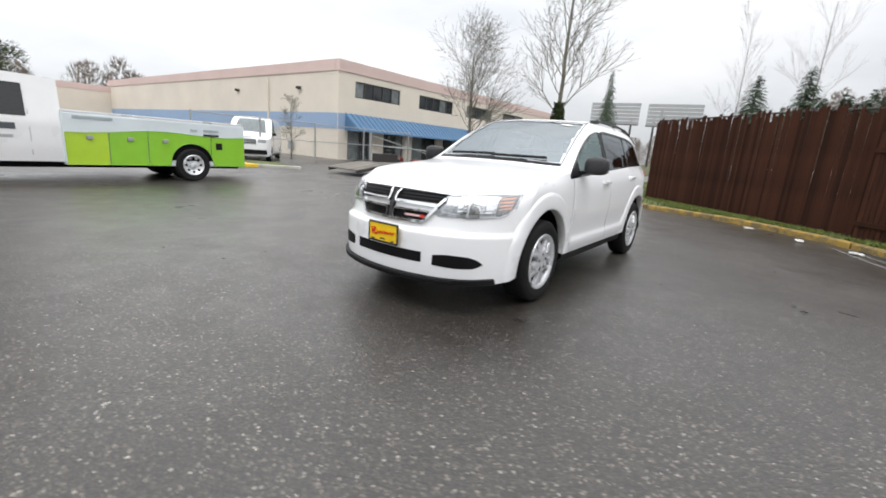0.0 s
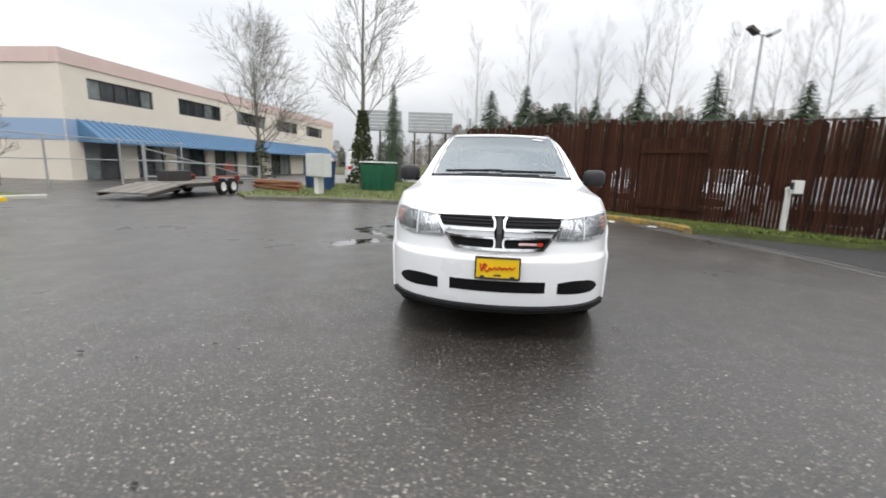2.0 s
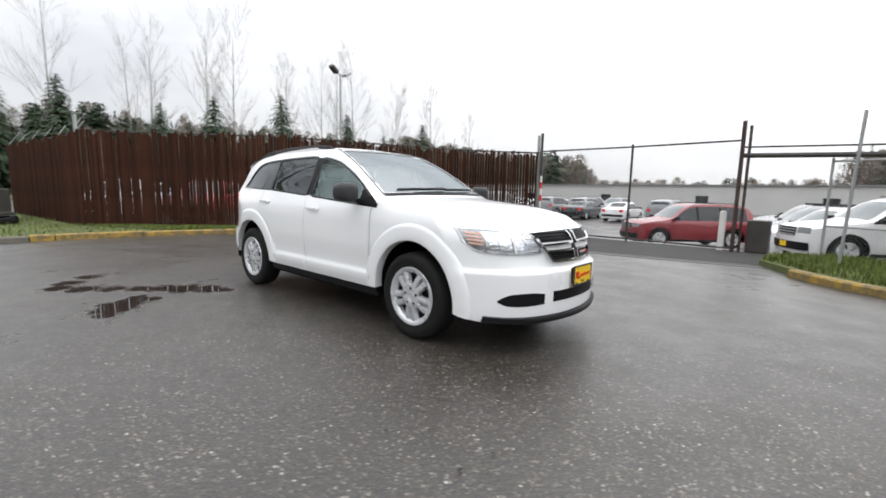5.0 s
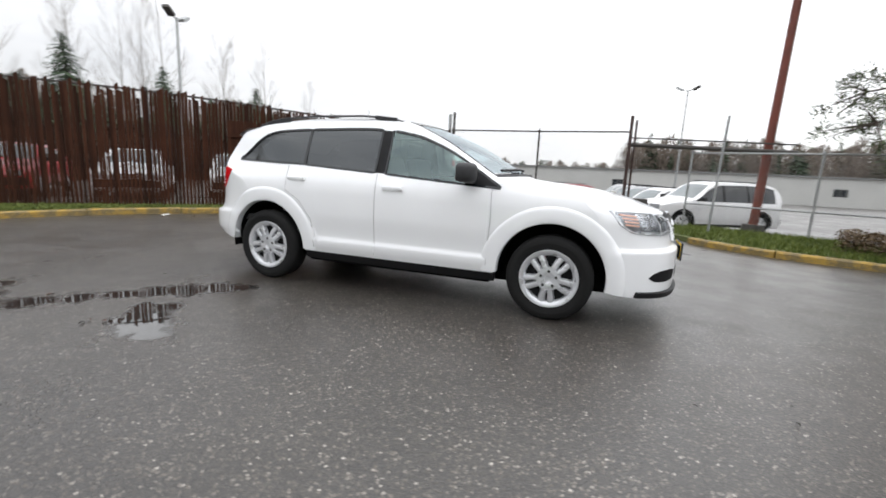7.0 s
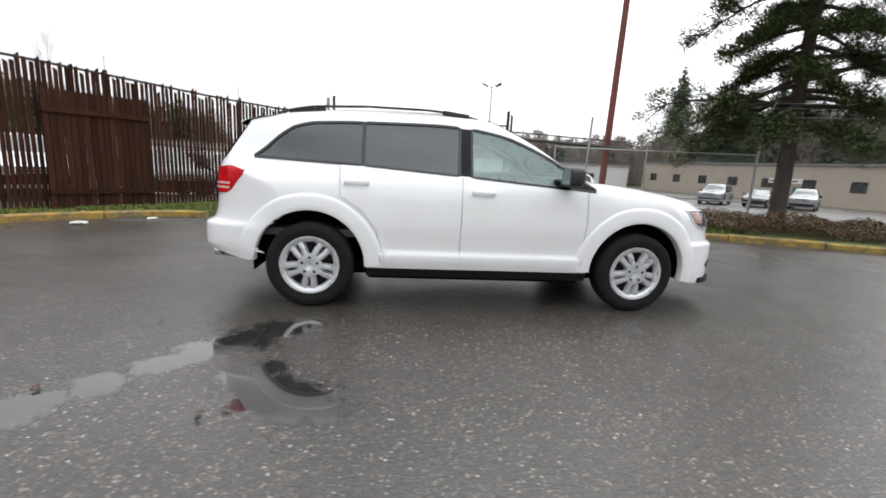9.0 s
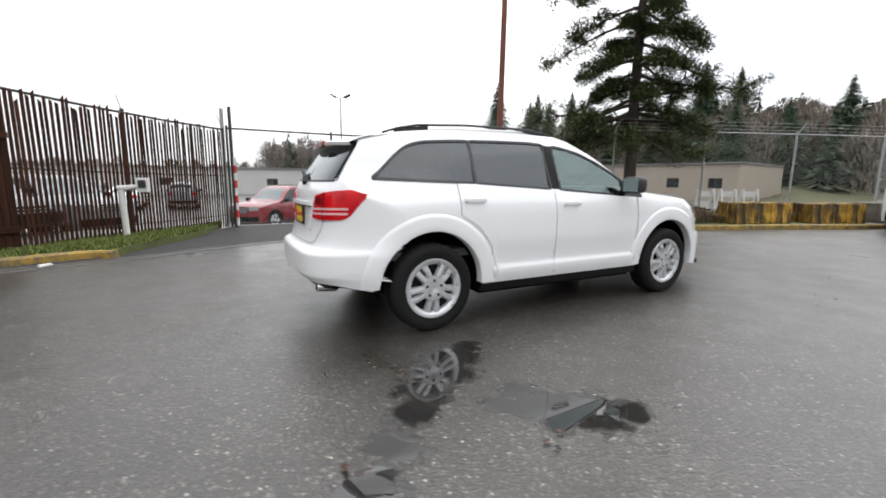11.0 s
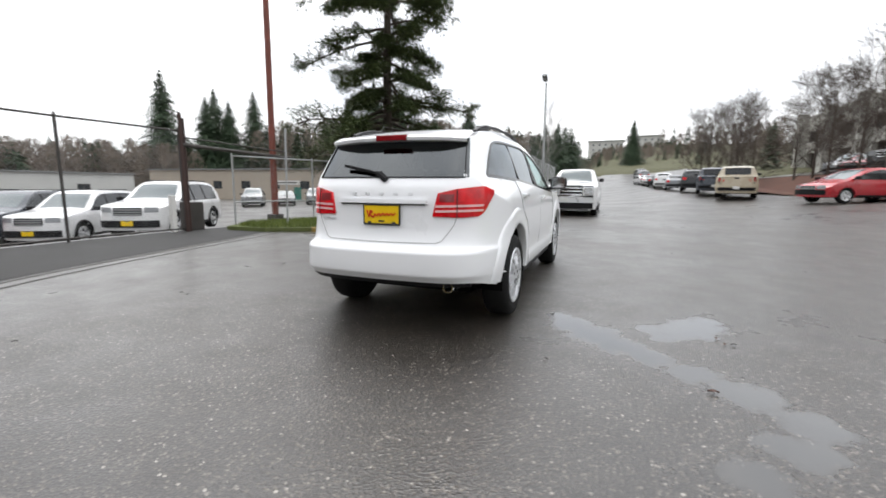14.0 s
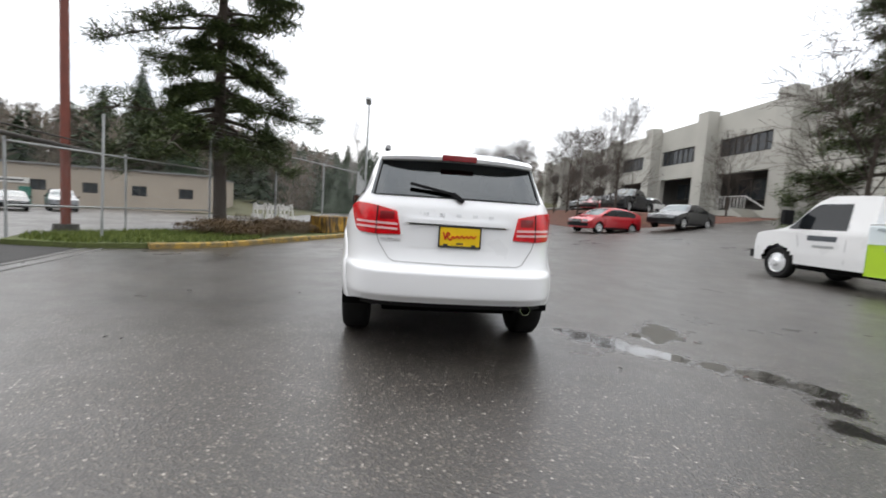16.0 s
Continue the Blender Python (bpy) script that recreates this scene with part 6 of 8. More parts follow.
# sliding gate line north of the car
gate_posts = [(-2.60, 8.36), (0.0, 8.40), (2.40, 8.20)]
link_fence(gate_posts, 2.45, "wide chain-link sliding gate on a dark bottom rail", "sliding_gate", rails=(1.0, 0.03), post_r=0.028, mat=STEEL_DARK)
sg = thing("gate_marker_post", pose(-2.52, 8.22, 0), "rusty gate post with red and white marker bands", "post")
bm = bmesh.new()
cyl(bm, (0, 0, -0.1), (0, 0, 2.95), 0.038, seg=12)
part("post", bm, STEEL_DARK, sg, smooth=True)
for k in range(9):
    bm = bmesh.new()
    cyl(bm, (0.05, -0.06, 0.06 + 0.185 * k), (0.05, -0.06, 0.245 + 0.185 * k), 0.036, seg=12)
    part("marker_band", bm, RED_TAPE if k % 2 else WHITE_PAINT, sg, smooth=True)
gpst = thing("gate_post", pose(2.40, 8.12, 0), "tall steel gate post with a rusty guide beam", "post")
bm = bmesh.new()
cyl(bm, (0, 0, -0.1), (0, 0, 2.85), 0.042, seg=12)
cyl(bm, (0.12, 0.05, -0.1), (0.12, 0.05, 2.75), 0.03, seg=10)
part("post", bm, simple("dark_rusted_steel", (0.052, 0.028, 0.023), 0.7, vary=0.35, scale=3, bmp=0.2), gpst, smooth=True)
bm = bmesh.new()
for z, w in ((2.12, 0.05), (2.30, 0.018)):
    cyl(bm, (0.0, 0.05, z), (3.6, -0.2, z - 0.12), w, seg=8)
part("guide_beam", bm, STEEL_DARK, gpst, "dark steel guide beam", smooth=True)
part("gate_motor", boxes(((0.42, 0.35, 0.36), (0.42, 0.36, 0.72))), STEEL_DARK, gpst, "dark gate motor box", bevel=0.03)
part("bollard", boxes(((-0.25, 0.15, 0.45), (0.12, 0.12, 0.9))), WHITE_PAINT, gpst, bevel=0.02)

link_fence([(3.9, 8.15), (6.3, 7.35), (8.9, 6.4)], 1.95, "low chain-link fence behind the grass", rails=(1.0, 0.35), post_r=0.026)
link_fence([(8.9, 6.4), (12.0, 5.25), (15.2, 4.0), (18.6, 2.75)], 2.95, "tall chain-link fence behind the planting", post_r=0.035)
link_fence([(18.6, 2.75), (22.0, 2.9), (26.0, 3.1), (31.0, 3.3), (37.0, 3.5)], 2.95, "tall chain-link fence running up along the road", post_r=0.04, pitch=0.055)
tp = thing("thin_post", pose(4.15, 6.55, 0, 0, 1.5, 0), "thin leaning galvanised post in the grass", "post")
bm = bmesh.new()
cyl(bm, (0, 0, -0.1), (0, 0, 2.65), 0.026, seg=10)
part("post", bm, GALV, tp, smooth=True)


def red_pole():
    t = thing("lamp_pole", pose(5.45, 8.15, -0.02), "tall rust-red steel lamp pole on a dark base", "pole")
    bm = bmesh.new()
    cyl(bm, (0, 0, 0), (0.36, 0.25, 15.0), 0.10, 0.07, seg=14)
    part("pole", bm, RUST, t, smooth=True)
    bm = bmesh.new()
    cyl(bm, (0, 0, -0.1), (0, 0, 0.28), 0.27, 0.24, seg=10)
    part("pole_base", bm, STEEL_DARK, t, "dark footing")
    return t


red_pole()


def flood_lamp(x, y, h, label, twin=True, yaw=0):
    z = ground_z(x, y)
    t = thing("flood_lamp", pose(x, y, z, 0, 0, yaw), label, "lamp post")
    bm = bmesh.new()
    cyl(bm, (0, 0, -0.2), (0, 0, h - z), 0.085, 0.055, seg=10)
    part("pole", bm, GALV, t, smooth=True)
    for s in ((-1, 1) if twin else (1,)):
        bm = bmesh.new()
        cyl(bm, (0, 0, h - z - 0.1), (0, s * 0.38, h - z + 0.06), 0.03, seg=8)
        arm = part("arm", bm, GALV, t, smooth=True)
        bm = bmesh.new()
        box(bm, (0, 0, 0), (0.34, 0.58, 0.17))
        hd = part("lamp_head", bm, GALV if s > 0 else STEEL_DARK, t, bevel=0.03)
        hd.matrix_local = Matrix.Translation((0, s * 0.62, h - z + 0.12)) @ pose(0, 0, 0, s * 28, 0, 0)
    return t


flood_lamp(-18.7, 12.5, 8.05, "twin floodlight on a tall galvanised pole", yaw=20)
flood_lamp(25.6, 2.9, 8.2, "single floodlight on a tall galvanised pole", False, 90)
flood_lamp(7.75, 36.6, 8.6, "twin floodlight on a tall galvanised pole", yaw=70)

# three barbed strands on raked arms above the tall fence
strands = thing("barbed_strands", pose(0, 0, 0), "three barbed wire strands on raked arms above the fence", "wire")
b_pts = [(8.9, 6.4), (12.0, 5.25), (15.2, 4.0), (18.6, 2.75), (22.0, 2.9), (26.0, 3.1), (31.0, 3.3), (37.0, 3.5)]
for k in range(3):
    bm = bmesh.new()
    for (xa, ya), (xb, yb) in zip(b_pts, b_pts[1:]):
        cyl(bm, (xa + 0.04 * k, ya - 0.08 * k, ground_z(xa, ya) + 3.06 + 0.11 * k), (xb + 0.04 * k, yb - 0.08 * k, ground_z(xb, yb) + 3.06 + 0.11 * k), 0.006, seg=5)
    part("strand", bm, GALV, strands)
for xa, ya in b_pts:
    bm = bmesh.new()
    cyl(bm, (xa, ya, ground_z(xa, ya) + 2.93), (xa + 0.10, ya - 0.20, ground_z(xa, ya) + 3.32), 0.016, seg=8)
    part("arm", bm, GALV, strands)


# keypad on its bent white post
kp = thing("keypad_post", pose(-4.48, 6.12, 0.06, 0, 0, -8), "white keypad box on a bent white pipe post", "keypad")
bm = bmesh.new()
cyl(bm, (0, 0, -0.1), (-0.03, 0, 0.93), 0.055, seg=14)
part("post", bm, WHITE_PAINT, kp, "thick white pipe", smooth=True)
bm = bmesh.new()
cyl(bm, (-0.085, 0, 0.955), (0.30, 0, 0.985), 0.052, seg=14)
part("arm", bm, WHITE_PAINT, kp, smooth=True)
bx = part("keypad_box", boxes(((0.34, -0.03, 1.02), (0.20, 0.16, 0.27))), WHITE_PAINT, kp, bevel=0.02)
part("keypad_face", boxes(((0.34, -0.12, 1.04), (0.12, 0.02, 0.14))), DARK_GREY, bx)

# seams of the gate apron
apron = [(-5.6, 3.4), (-4.2, 3.85), (-2.3, 4.75), (0.0, 5.3), (1.9, 5.65), (3.4, 6.0), (4.3, 6.2)]
for k, off in enumerate((0.0, 0.24)):
    pts = spline([(x - 0.4 * off, y + off) for x, y in apron])
    o = part("apron_seam", ribbon(lambda u, w: Vector((u, w, 0.004)), pts, 0.05, False, 0.006), STRIP)
    tagged(o, "pale worn seam in the asphalt before the gate", "road seam", kind="structure")
bm = bmesh.new()
ring = [bm.verts.new((x, y, 0.005)) for x, y in [(x - 0.12, y + 0.34) for x, y in spline(apron)] + [(4.4, 8.0), (2.4, 8.5), (-2.5, 8.5), (-3.0, 7.4), (-4.0, 5.1)]]
bm.faces.new(ring)
bmesh.ops.triangulate(bm, faces=bm.faces[:])
tagged(part("gate_apron", bm, ASPHALT_NEW), "darker strip of asphalt before the gate", "road", kind="structure")


# ---- planting, kerb and blocks on the far side ----
kerb_e = spline([(3.05, 6.25), (3.6, 5.35), (4.5, 4.45), (6.2, 3.75), (8.2, 3.0), (11.0, 1.98), (13.9, 1.0), (17.5, 0.9), (22.0, 1.2), (30.0, 1.5), (38.0, 1.8)])
kerb("kerb_east", kerb_e[6:], "worn yellow-painted kerb below the pine", YELLOW)
east_poly = [(x + 0.04, y + 0.07) for x, y in kerb_e[:37]] + [(14.0, 4.4), (8.9, 6.5), (4.2, 8.1), (3.1, 7.6)]
bed("verge_east", east_poly, 0.10, GRASS_SOIL, "mossy bed below the pine", "verge")
g_poly = [(3.1, 6.4), (3.7, 5.5), (4.6, 4.6), (6.0, 4.0), (7.0, 4.2), (7.0, 6.8), (4.2, 8.0), (3.2, 7.4)]
blades("grass", scatter(g_poly, 7000, 0.10, 8, -0.2), 0.10, GRASS, "grass at the foot of the pole")


def shrub_bed(name, poly, n, h, material, label, size=0.05):
    r = random.Random(9)
    vs, fs = [], []
    for x, y, z in scatter(poly, n, 0.08, 12, -0.5):
        top = h * (0.45 + 0.75 * max(0.0, noise.noise((x * 1.1, y * 1.1, 4)) + 0.45))
        zz = z + top * math.sqrt(r.random())
        i = len(vs)
        a, b = r.uniform(0, 6.28), r.uniform(-0.6, 0.9)
        d = Vector((math.cos(a) * math.cos(b), math.sin(a) * math.cos(b), math.sin(b))) * size * r.uniform(0.6, 1.5)
        e = Vector((-math.sin(a), math.cos(a), 0.3)) * size * 0.35
        p = Vector((x, y, zz))
        vs += [p - e, p + e, p + d]
        fs.append((i, i + 1, i + 2))
    return tagged(from_lists(name, vs, fs, material), label, "shrub", kind="stuff")


shrub_bed("heather", [(5.6, 4.6), (7.0, 3.95), (9.5, 3.2), (12.6, 2.4), (12.8, 3.6), (11.0, 5.2), (8.8, 6.1), (6.6, 6.4)], 26000, 0.42, SHRUB, "low brown and green heather below the pine")


def block(at, rz, size, label):
    bm = boxes(((0, 0, size[2] / 2), size))
    bmesh.ops.subdivide_edges(bm, edges=bm.edges[:], cuts=7, use_grid_fill=True)
    for v in bm.verts:
        k = 1 - 0.10 * (v.co.z / size[2])
        v.co.y *= k
        v.co += Vector((noise.noise(v.co * 3 + Vector(at).to_3d()), noise.noise(v.co * 4), noise.noise(v.co * 3.5 + Vector((5, 2, 1))))) * 0.035
    o = part("barrier_block", bm, BLOCK_YELLOW if "yellow" in label else DIRTY_KERB, None, smooth=False, bevel=0.03)
    o.matrix_world = pose(at[0], at[1], ground_z(at[0], at[1]) + 0.09, 0, 0, rz)
    return tagged(o, label, "barrier", "concrete blocks along the kerb")


block((10.9, 2.95), -17, (1.95, 0.7, 0.60), "streaked yellow concrete block beside the kerb")
block((13.25, 2.1), -20, (1.85, 0.7, 0.58), "streaked yellow concrete block beside the kerb")
block((15.5, 1.6), -8, (1.75, 0.7, 0.60), "dark grey stained concrete block")
block((17.6, 1.55), 4, (1.8, 0.7, 0.62), "dark stained yellow concrete block")
for k in range(3):
    bt = thing("barricade", pose(14.6 + 0.9 * k, 6.6 - 0.35 * k, ground_z(15, 6), 0, 0, -25), "white striped folding barricade", "barricade")
    for s in (-1, 1):
        part("leg", bar((-0.3, s * 0.22, 0), (-0.3, s * 0.03, 1.0), 0.06, 0.04), WHITE_PAINT, bt)
        part("leg", bar((0.3, s * 0.22, 0), (0.3, s * 0.03, 1.0), 0.06, 0.04), WHITE_PAINT, bt)
    part("board", boxes(((0, 0.08, 0.8), (0.7, 0.03, 0.22))), WHITE_PAINT, bt)
    part("board", boxes(((0, 0.16, 0.4), (0.7, 0.03, 0.2))), WHITE_PAINT, bt)


# ---- buildings ----
GLASS_DARK = simple("dark_window_glass", (0.03, 0.035, 0.04), 0.05, vary=0.5, scale=1.3, fine=8, bmp=0.0)
GLASS_PALE = simple("curtained_window_glass", (0.16, 0.18, 0.18), 0.08, vary=0.4, scale=1.5, fine=8, bmp=0.0)
GLASS_FAR = simple("sky_lit_far_window", (0.20, 0.21, 0.22), 0.2, vary=0.3, scale=0.6)
ROOF_GREY = simple("grey_roofing", (0.20, 0.20, 0.20), 0.9, vary=0.2)
FRAME_DARK = simple("bronze_window_frame", (0.05, 0.045, 0.04), 0.5, vary=0.1)
TAN = simple("rust_sign", (0.30, 0.06, 0.04), 0.6, vary=0.2)


def wall_cells(bm, x0, x1, z0, z1, y0, y1, holes):
    """A wall from x0 to x1 and z0 to z1, y0 to y1 thick, with through openings (xa, xb, za, zb)."""
    xs = sorted({x0, x1, *[h[0] for h in holes], *[h[1] for h in holes]})
    zs = sorted({z0, z1, *[h[2] for h in holes], *[h[3] for h in holes]})
    nx, nz = len(xs) - 1, len(zs) - 1

    def solid(i, j):
        if not (0 <= i < nx and 0 <= j < nz):
            return False
        cx, cz = (xs[i] + xs[i + 1]) / 2, (zs[j] + zs[j + 1]) / 2
        return not any(h[0] < cx < h[1] and h[2] < cz < h[3] for h in holes)
    seen = {}

    def v(i, j, k):
        if (i, j, k) not in seen:
            seen[i, j, k] = bm.verts.new((xs[i], y1 if k else y0, zs[j]))
        return seen[i, j, k]
    for i in range(nx):
        for j in range(nz):
            if not solid(i, j):
                continue
            for k in (0, 1):
                bm.faces.new((v(i, j, k), v(i + 1, j, k), v(i + 1, j + 1, k), v(i, j + 1, k)))
            for di, dj, p, q in ((-1, 0, (0, 0), (0, 1)), (1, 0, (1, 0), (1, 1)), (0, -1, (0, 0), (1, 0)), (0, 1, (0, 1), (1, 1))):
                if not solid(i + di, j + dj):
                    bm.faces.new((v(i + p[0], j + p[1], 0), v(i + q[0], j + q[1], 0), v(i + q[0], j + q[1], 1), v(i + p[0], j + p[1], 1)))


def window_in(parent, xa, xb, za, zb, y, n, name="window", pale=()):
    """A window with frame and n panes, facing +y at depth y."""
    bm = bmesh.new()
    t = 0.07
    for c, s in ((((xa + xb) / 2, y, za + t / 2), (xb - xa, 0.1, t)), (((xa + xb) / 2, y, zb - t / 2), (xb - xa, 0.1, t))):
        box(bm, c, s)
    for i in range(n + 1):
        x = xa + (xb - xa) * i / n
        box(bm, (min(max(x, xa + t / 2), xb - t / 2), y + 0.003, (za + zb) / 2), (t, 0.1, zb - za))
    w = part(name, bm, FRAME_DARK, parent, "dark framed window strip")
    for i in range(n):
        a, b = xa + (xb - xa) * i / n, xa + (xb - xa) * (i + 1) / n
        part("pane", boxes((((a + b) / 2, y - 0.02, (za + zb) / 2), (b - a - t * 0.5, 0.02, zb - za - t))), GLASS_PALE if i in pale else GLASS_DARK, w)
    return w


def building_a():
    b = thing("cream_building", pose(0, 0, -0.35), "two-storey cream stucco building with a blue band and awning", "building")
    X0, X1, Y, H = -50.0, -14.2, -21.3, 6.70
    wins = [(-20.0, -15.6), (-26.7, -22.2), (-33.2, -28.8), (-39.8, -35.4), (-46.4, -42.0)]
    doors = [(-17.2, -15.0), (-20.6, -18.4), (-24.6, -21.6), (-28.6, -25.6), (-32.4, -29.8), (-38, -34), (-45, -41)]
    holes = [(a, c, 4.50, 5.55) for a, c in wins] + [(a, c, 0.05, 2.35) for a, c in doors]
    bm = bmesh.new()
    wall_cells(bm, X0, X1, -0.1, 6.0, Y, Y - 0.35, holes)
    part("wall", bm, STUCCO_CREAM, b, "cream stucco wall")
    part("wall", boxes(((X1 - 0.175, Y - 22.35, 2.95), (0.35, 44.0, 6.1))), STUCCO_CREAM, b, "cream stucco wall")
    part("wall", boxes(((X1 + 8.0, Y - 44.0, 2.6), (16.0, 0.35, 5.4))), STUCCO_CREAM, b, "cream stucco wall")
    part("parapet", boxes((((X0 + X1) / 2, Y - 0.15, 6.35), (X1 - X0 + 0.06, 0.42, 0.70)), ((X1 - 0.15, Y - 22.4, 6.35), (0.42, 44.1, 0.70))), STUCCO_PINK, b, "dusty pink parapet band")
    part("parapet", boxes(((X1 + 8.0, Y - 44.0, 5.6), (16.1, 0.42, 0.7))), STUCCO_PINK, b)
    part("colour_band", boxes(((X1 + 0.012, Y - 22.2, 2.86), (0.03, 44.2, 1.02)), ((X1 - 0.3, Y + 0.012, 2.86), (0.64, 0.03, 1.02))), STUCCO_BLUE, b, "blue painted band")
    part("roof", boxes((((X0 + X1) / 2, Y - 22, 6.1), (X1 - X0 - 0.7, 43, 0.2))), ROOF_GREY, b)
    # black sheet put in for the darkness of the rooms behind the openings
    part("unlit_interior_sheet", boxes((((X0 + X1) / 2, Y - 1.3, 3.0), (X1 - X0 - 1.0, 0.1, 5.9))), WELL_SHADE_BLACK, b)
    for i, (a, c) in enumerate(wins):
        window_in(b, a, c, 4.50, 5.55, Y - 0.12, 5, pale=(0, 4) if i % 2 == 0 else (1,))
    for i, (a, c) in enumerate(doors):
        window_in(b, a, c, 0.05, 2.35, Y - 0.18, 2 if i != 1 else 3, "shopfront", pale=(0,) if i % 2 else (1,))
    part("shopfront_pier", boxes(((-21.1, Y + 0.02, 1.1), (0.8, 0.08, 2.3)), ((-25.1, Y + 0.02, 1.1), (0.8, 0.08, 2.3))), STUCCO_CREAM, b)
    # awning: sloping sheet with standing ribs
    aw = part("awning", mesh_quads([(-48.0, Y, 3.40), (-14.75, Y, 3.40), (-14.75, Y + 1.35, 2.35), (-48.0, Y + 1.35, 2.35), (-48.0, Y, 2.30), (-14.75, Y, 2.30), (-14.75, Y + 1.35, 2.25), (-48.0, Y + 1.35, 2.25)],
                                   [(0, 1, 2, 3), (1, 5, 6, 2), (0, 3, 7, 4), (3, 2, 6, 7), (4, 5, 6, 7)]), AWNING, b, "blue ribbed metal awning")
    for k in range(74):
        x = -14.8 - 0.45 * k
        part("awning_rib", bar((x, Y + 0.01, 3.425), (x, Y + 1.37, 2.37), 0.05, 0.05), AWNING, aw)
    for yy in (-25.5, -34.0):
        part("wall_lamp", boxes(((X1 + 0.15, yy, 5.0), (0.3, 0.25, 0.2))), STEEL_DARK, b, bevel=0.03)
    part("meter_box", boxes(((X1 + 0.12, -26.5, 1.0), (0.22, 0.5, 0.6))), GALV, b, bevel=0.02)
    part("downpipe", boxes(((X1 + 0.08, -29.5, 2.9), (0.12, 0.12, 5.8))), STUCCO_CREAM, b)
    return b


def mesh_quads(vs, fs):
    bm = bmesh.new()
    v = [bm.verts.new(p) for p in vs]
    for f in fs:
        bm.faces.new([v[i] for i in f])
    return bm


building_a()


def building_b():
    Y, Z0, Z1 = -27.0, 1.6, 11.1
    b = thing("concrete_building", pose(0, 0, 0), "two-storey grey concrete building with deep pilasters and ribbon windows", "building")
    pil = [22.5 + 8.25 * k for k in range(7)]
    holes = []
    for k in range(6):
        a, c = pil[k] + 0.9, pil[k + 1] - 0.5
        holes.append((a + 0.4, c - 0.3, 7.45, 8.95))
        holes.append((a + 0.5, c - 0.4, 3.1 if k else 2.9, 6.0))
    bm = bmesh.new()
    wall_cells(bm, 13.0, pil[-1] + 3.0, Z0, Z1, Y, Y - 0.5, holes)
    part("wall", bm, CONCRETE, b, "board-marked grey concrete wall")
    part("wall", boxes(((12.8, Y - 10, 6.4), (0.4, 20, 9.6)), ((pil[-1] + 3.2, Y - 10, 6.4), (0.4, 20, 9.6))), CONCRETE, b)
    part("roof", boxes(((44, Y - 10.3, 10.8), (61, 19.5, 0.2))), ROOF_GREY, b)
    # back wall coloured near black for the shade deep in the entrance bays
    part("recess_back", boxes(((48, Y - 2.5, 4.5), (60, 0.2, 4.2))), simple("shaded_recess_wall", (0.05, 0.045, 0.04), 0.8, vary=0.2), b)
    for x in pil:
        part("pilaster", boxes(((x + 0.2, Y + 0.55, (Z0 + Z1 + 0.35) / 2), (1.35, 1.1, Z1 + 0.35 - Z0))), CONCRETE, b, "thick concrete pilaster", bevel=0.03)
    for k in range(4):
        part("wall_joint", boxes(((17.6, Y + 0.012, 4.2 + 1.9 * k), (9.2, 0.03, 0.05))), STRIP, b)
    for h in holes:
        if h[2] > 7:
            w = window_in(b, h[0], h[1], h[2], h[3], Y - 0.2, 8)
        else:
            window_in(b, h[0] + 1.2, h[1] - 0.2, h[2] + 0.9, h[3] - 0.3, Y - 1.9, 3, "entrance_glazing")
    part("entrance_canopy", boxes(((19.5, Y + 0.8, 4.7), (3.0, 1.6, 0.25))), CONCRETE, b, bevel=0.03)
    # steps with a pale handrail in the first bay
    for i in range(6):
        part("step", boxes(((24.2 + 0.32 * i, Y + 0.9, 2.0 + 0.17 * i), (0.34, 1.6, 0.18))), CONCRETE, b)
    for i in range(9):
        part("baluster", boxes(((26.2 + 0.36 * i, Y + 0.25, 3.5), (0.05, 0.05, 1.0))), WHITE_PAINT, b)
    part("handrail", bar((24.2, Y + 0.25, 3.0), (26.2, Y + 0.25, 4.0), 0.06, 0.06), WHITE_PAINT, b)
    part("handrail", bar((26.2, Y + 0.25, 4.0), (29.1, Y + 0.25, 4.0), 0.06, 0.06), WHITE_PAINT, b)
    return b


building_b()
# raised lot and mulch bank below it
bank_rim = [(20.8, -13.2), (24.0, -12.4), (60.0, -13.0), (60.0, -26.9), (21.5, -26.9), (20.6, -20.0)]
bm = bmesh.new()
lo = [bm.verts.new((x, y, ground_z(x, y) - 0.05)) for x, y in bank_rim]
ctr = (40.0, -20.0)
hi = [bm.verts.new((x + (1.7 if x < 30 else 0.0), y + (-1.7 if y > -18 else 0.0), 2.03)) for x, y in bank_rim]
for i in range(6):
    bm.faces.new((lo[i], lo[(i + 1) % 6], hi[(i + 1) % 6], hi[i]))
tagged(part("bank", bm, MULCH), "sloping bank covered in reddish bark mulch", "bank", kind="structure")
bm = bmesh.new()
bm.faces.new([bm.verts.new((x + (1.7 if x < 30 else 0.0), y + (-1.7 if y > -18 else 0.0), 2.034)) for x, y in bank_rim])
tagged(part("upper_lot", bm, ASPHALT_NEW), "asphalt of the raised lot", "ground", kind="structure")


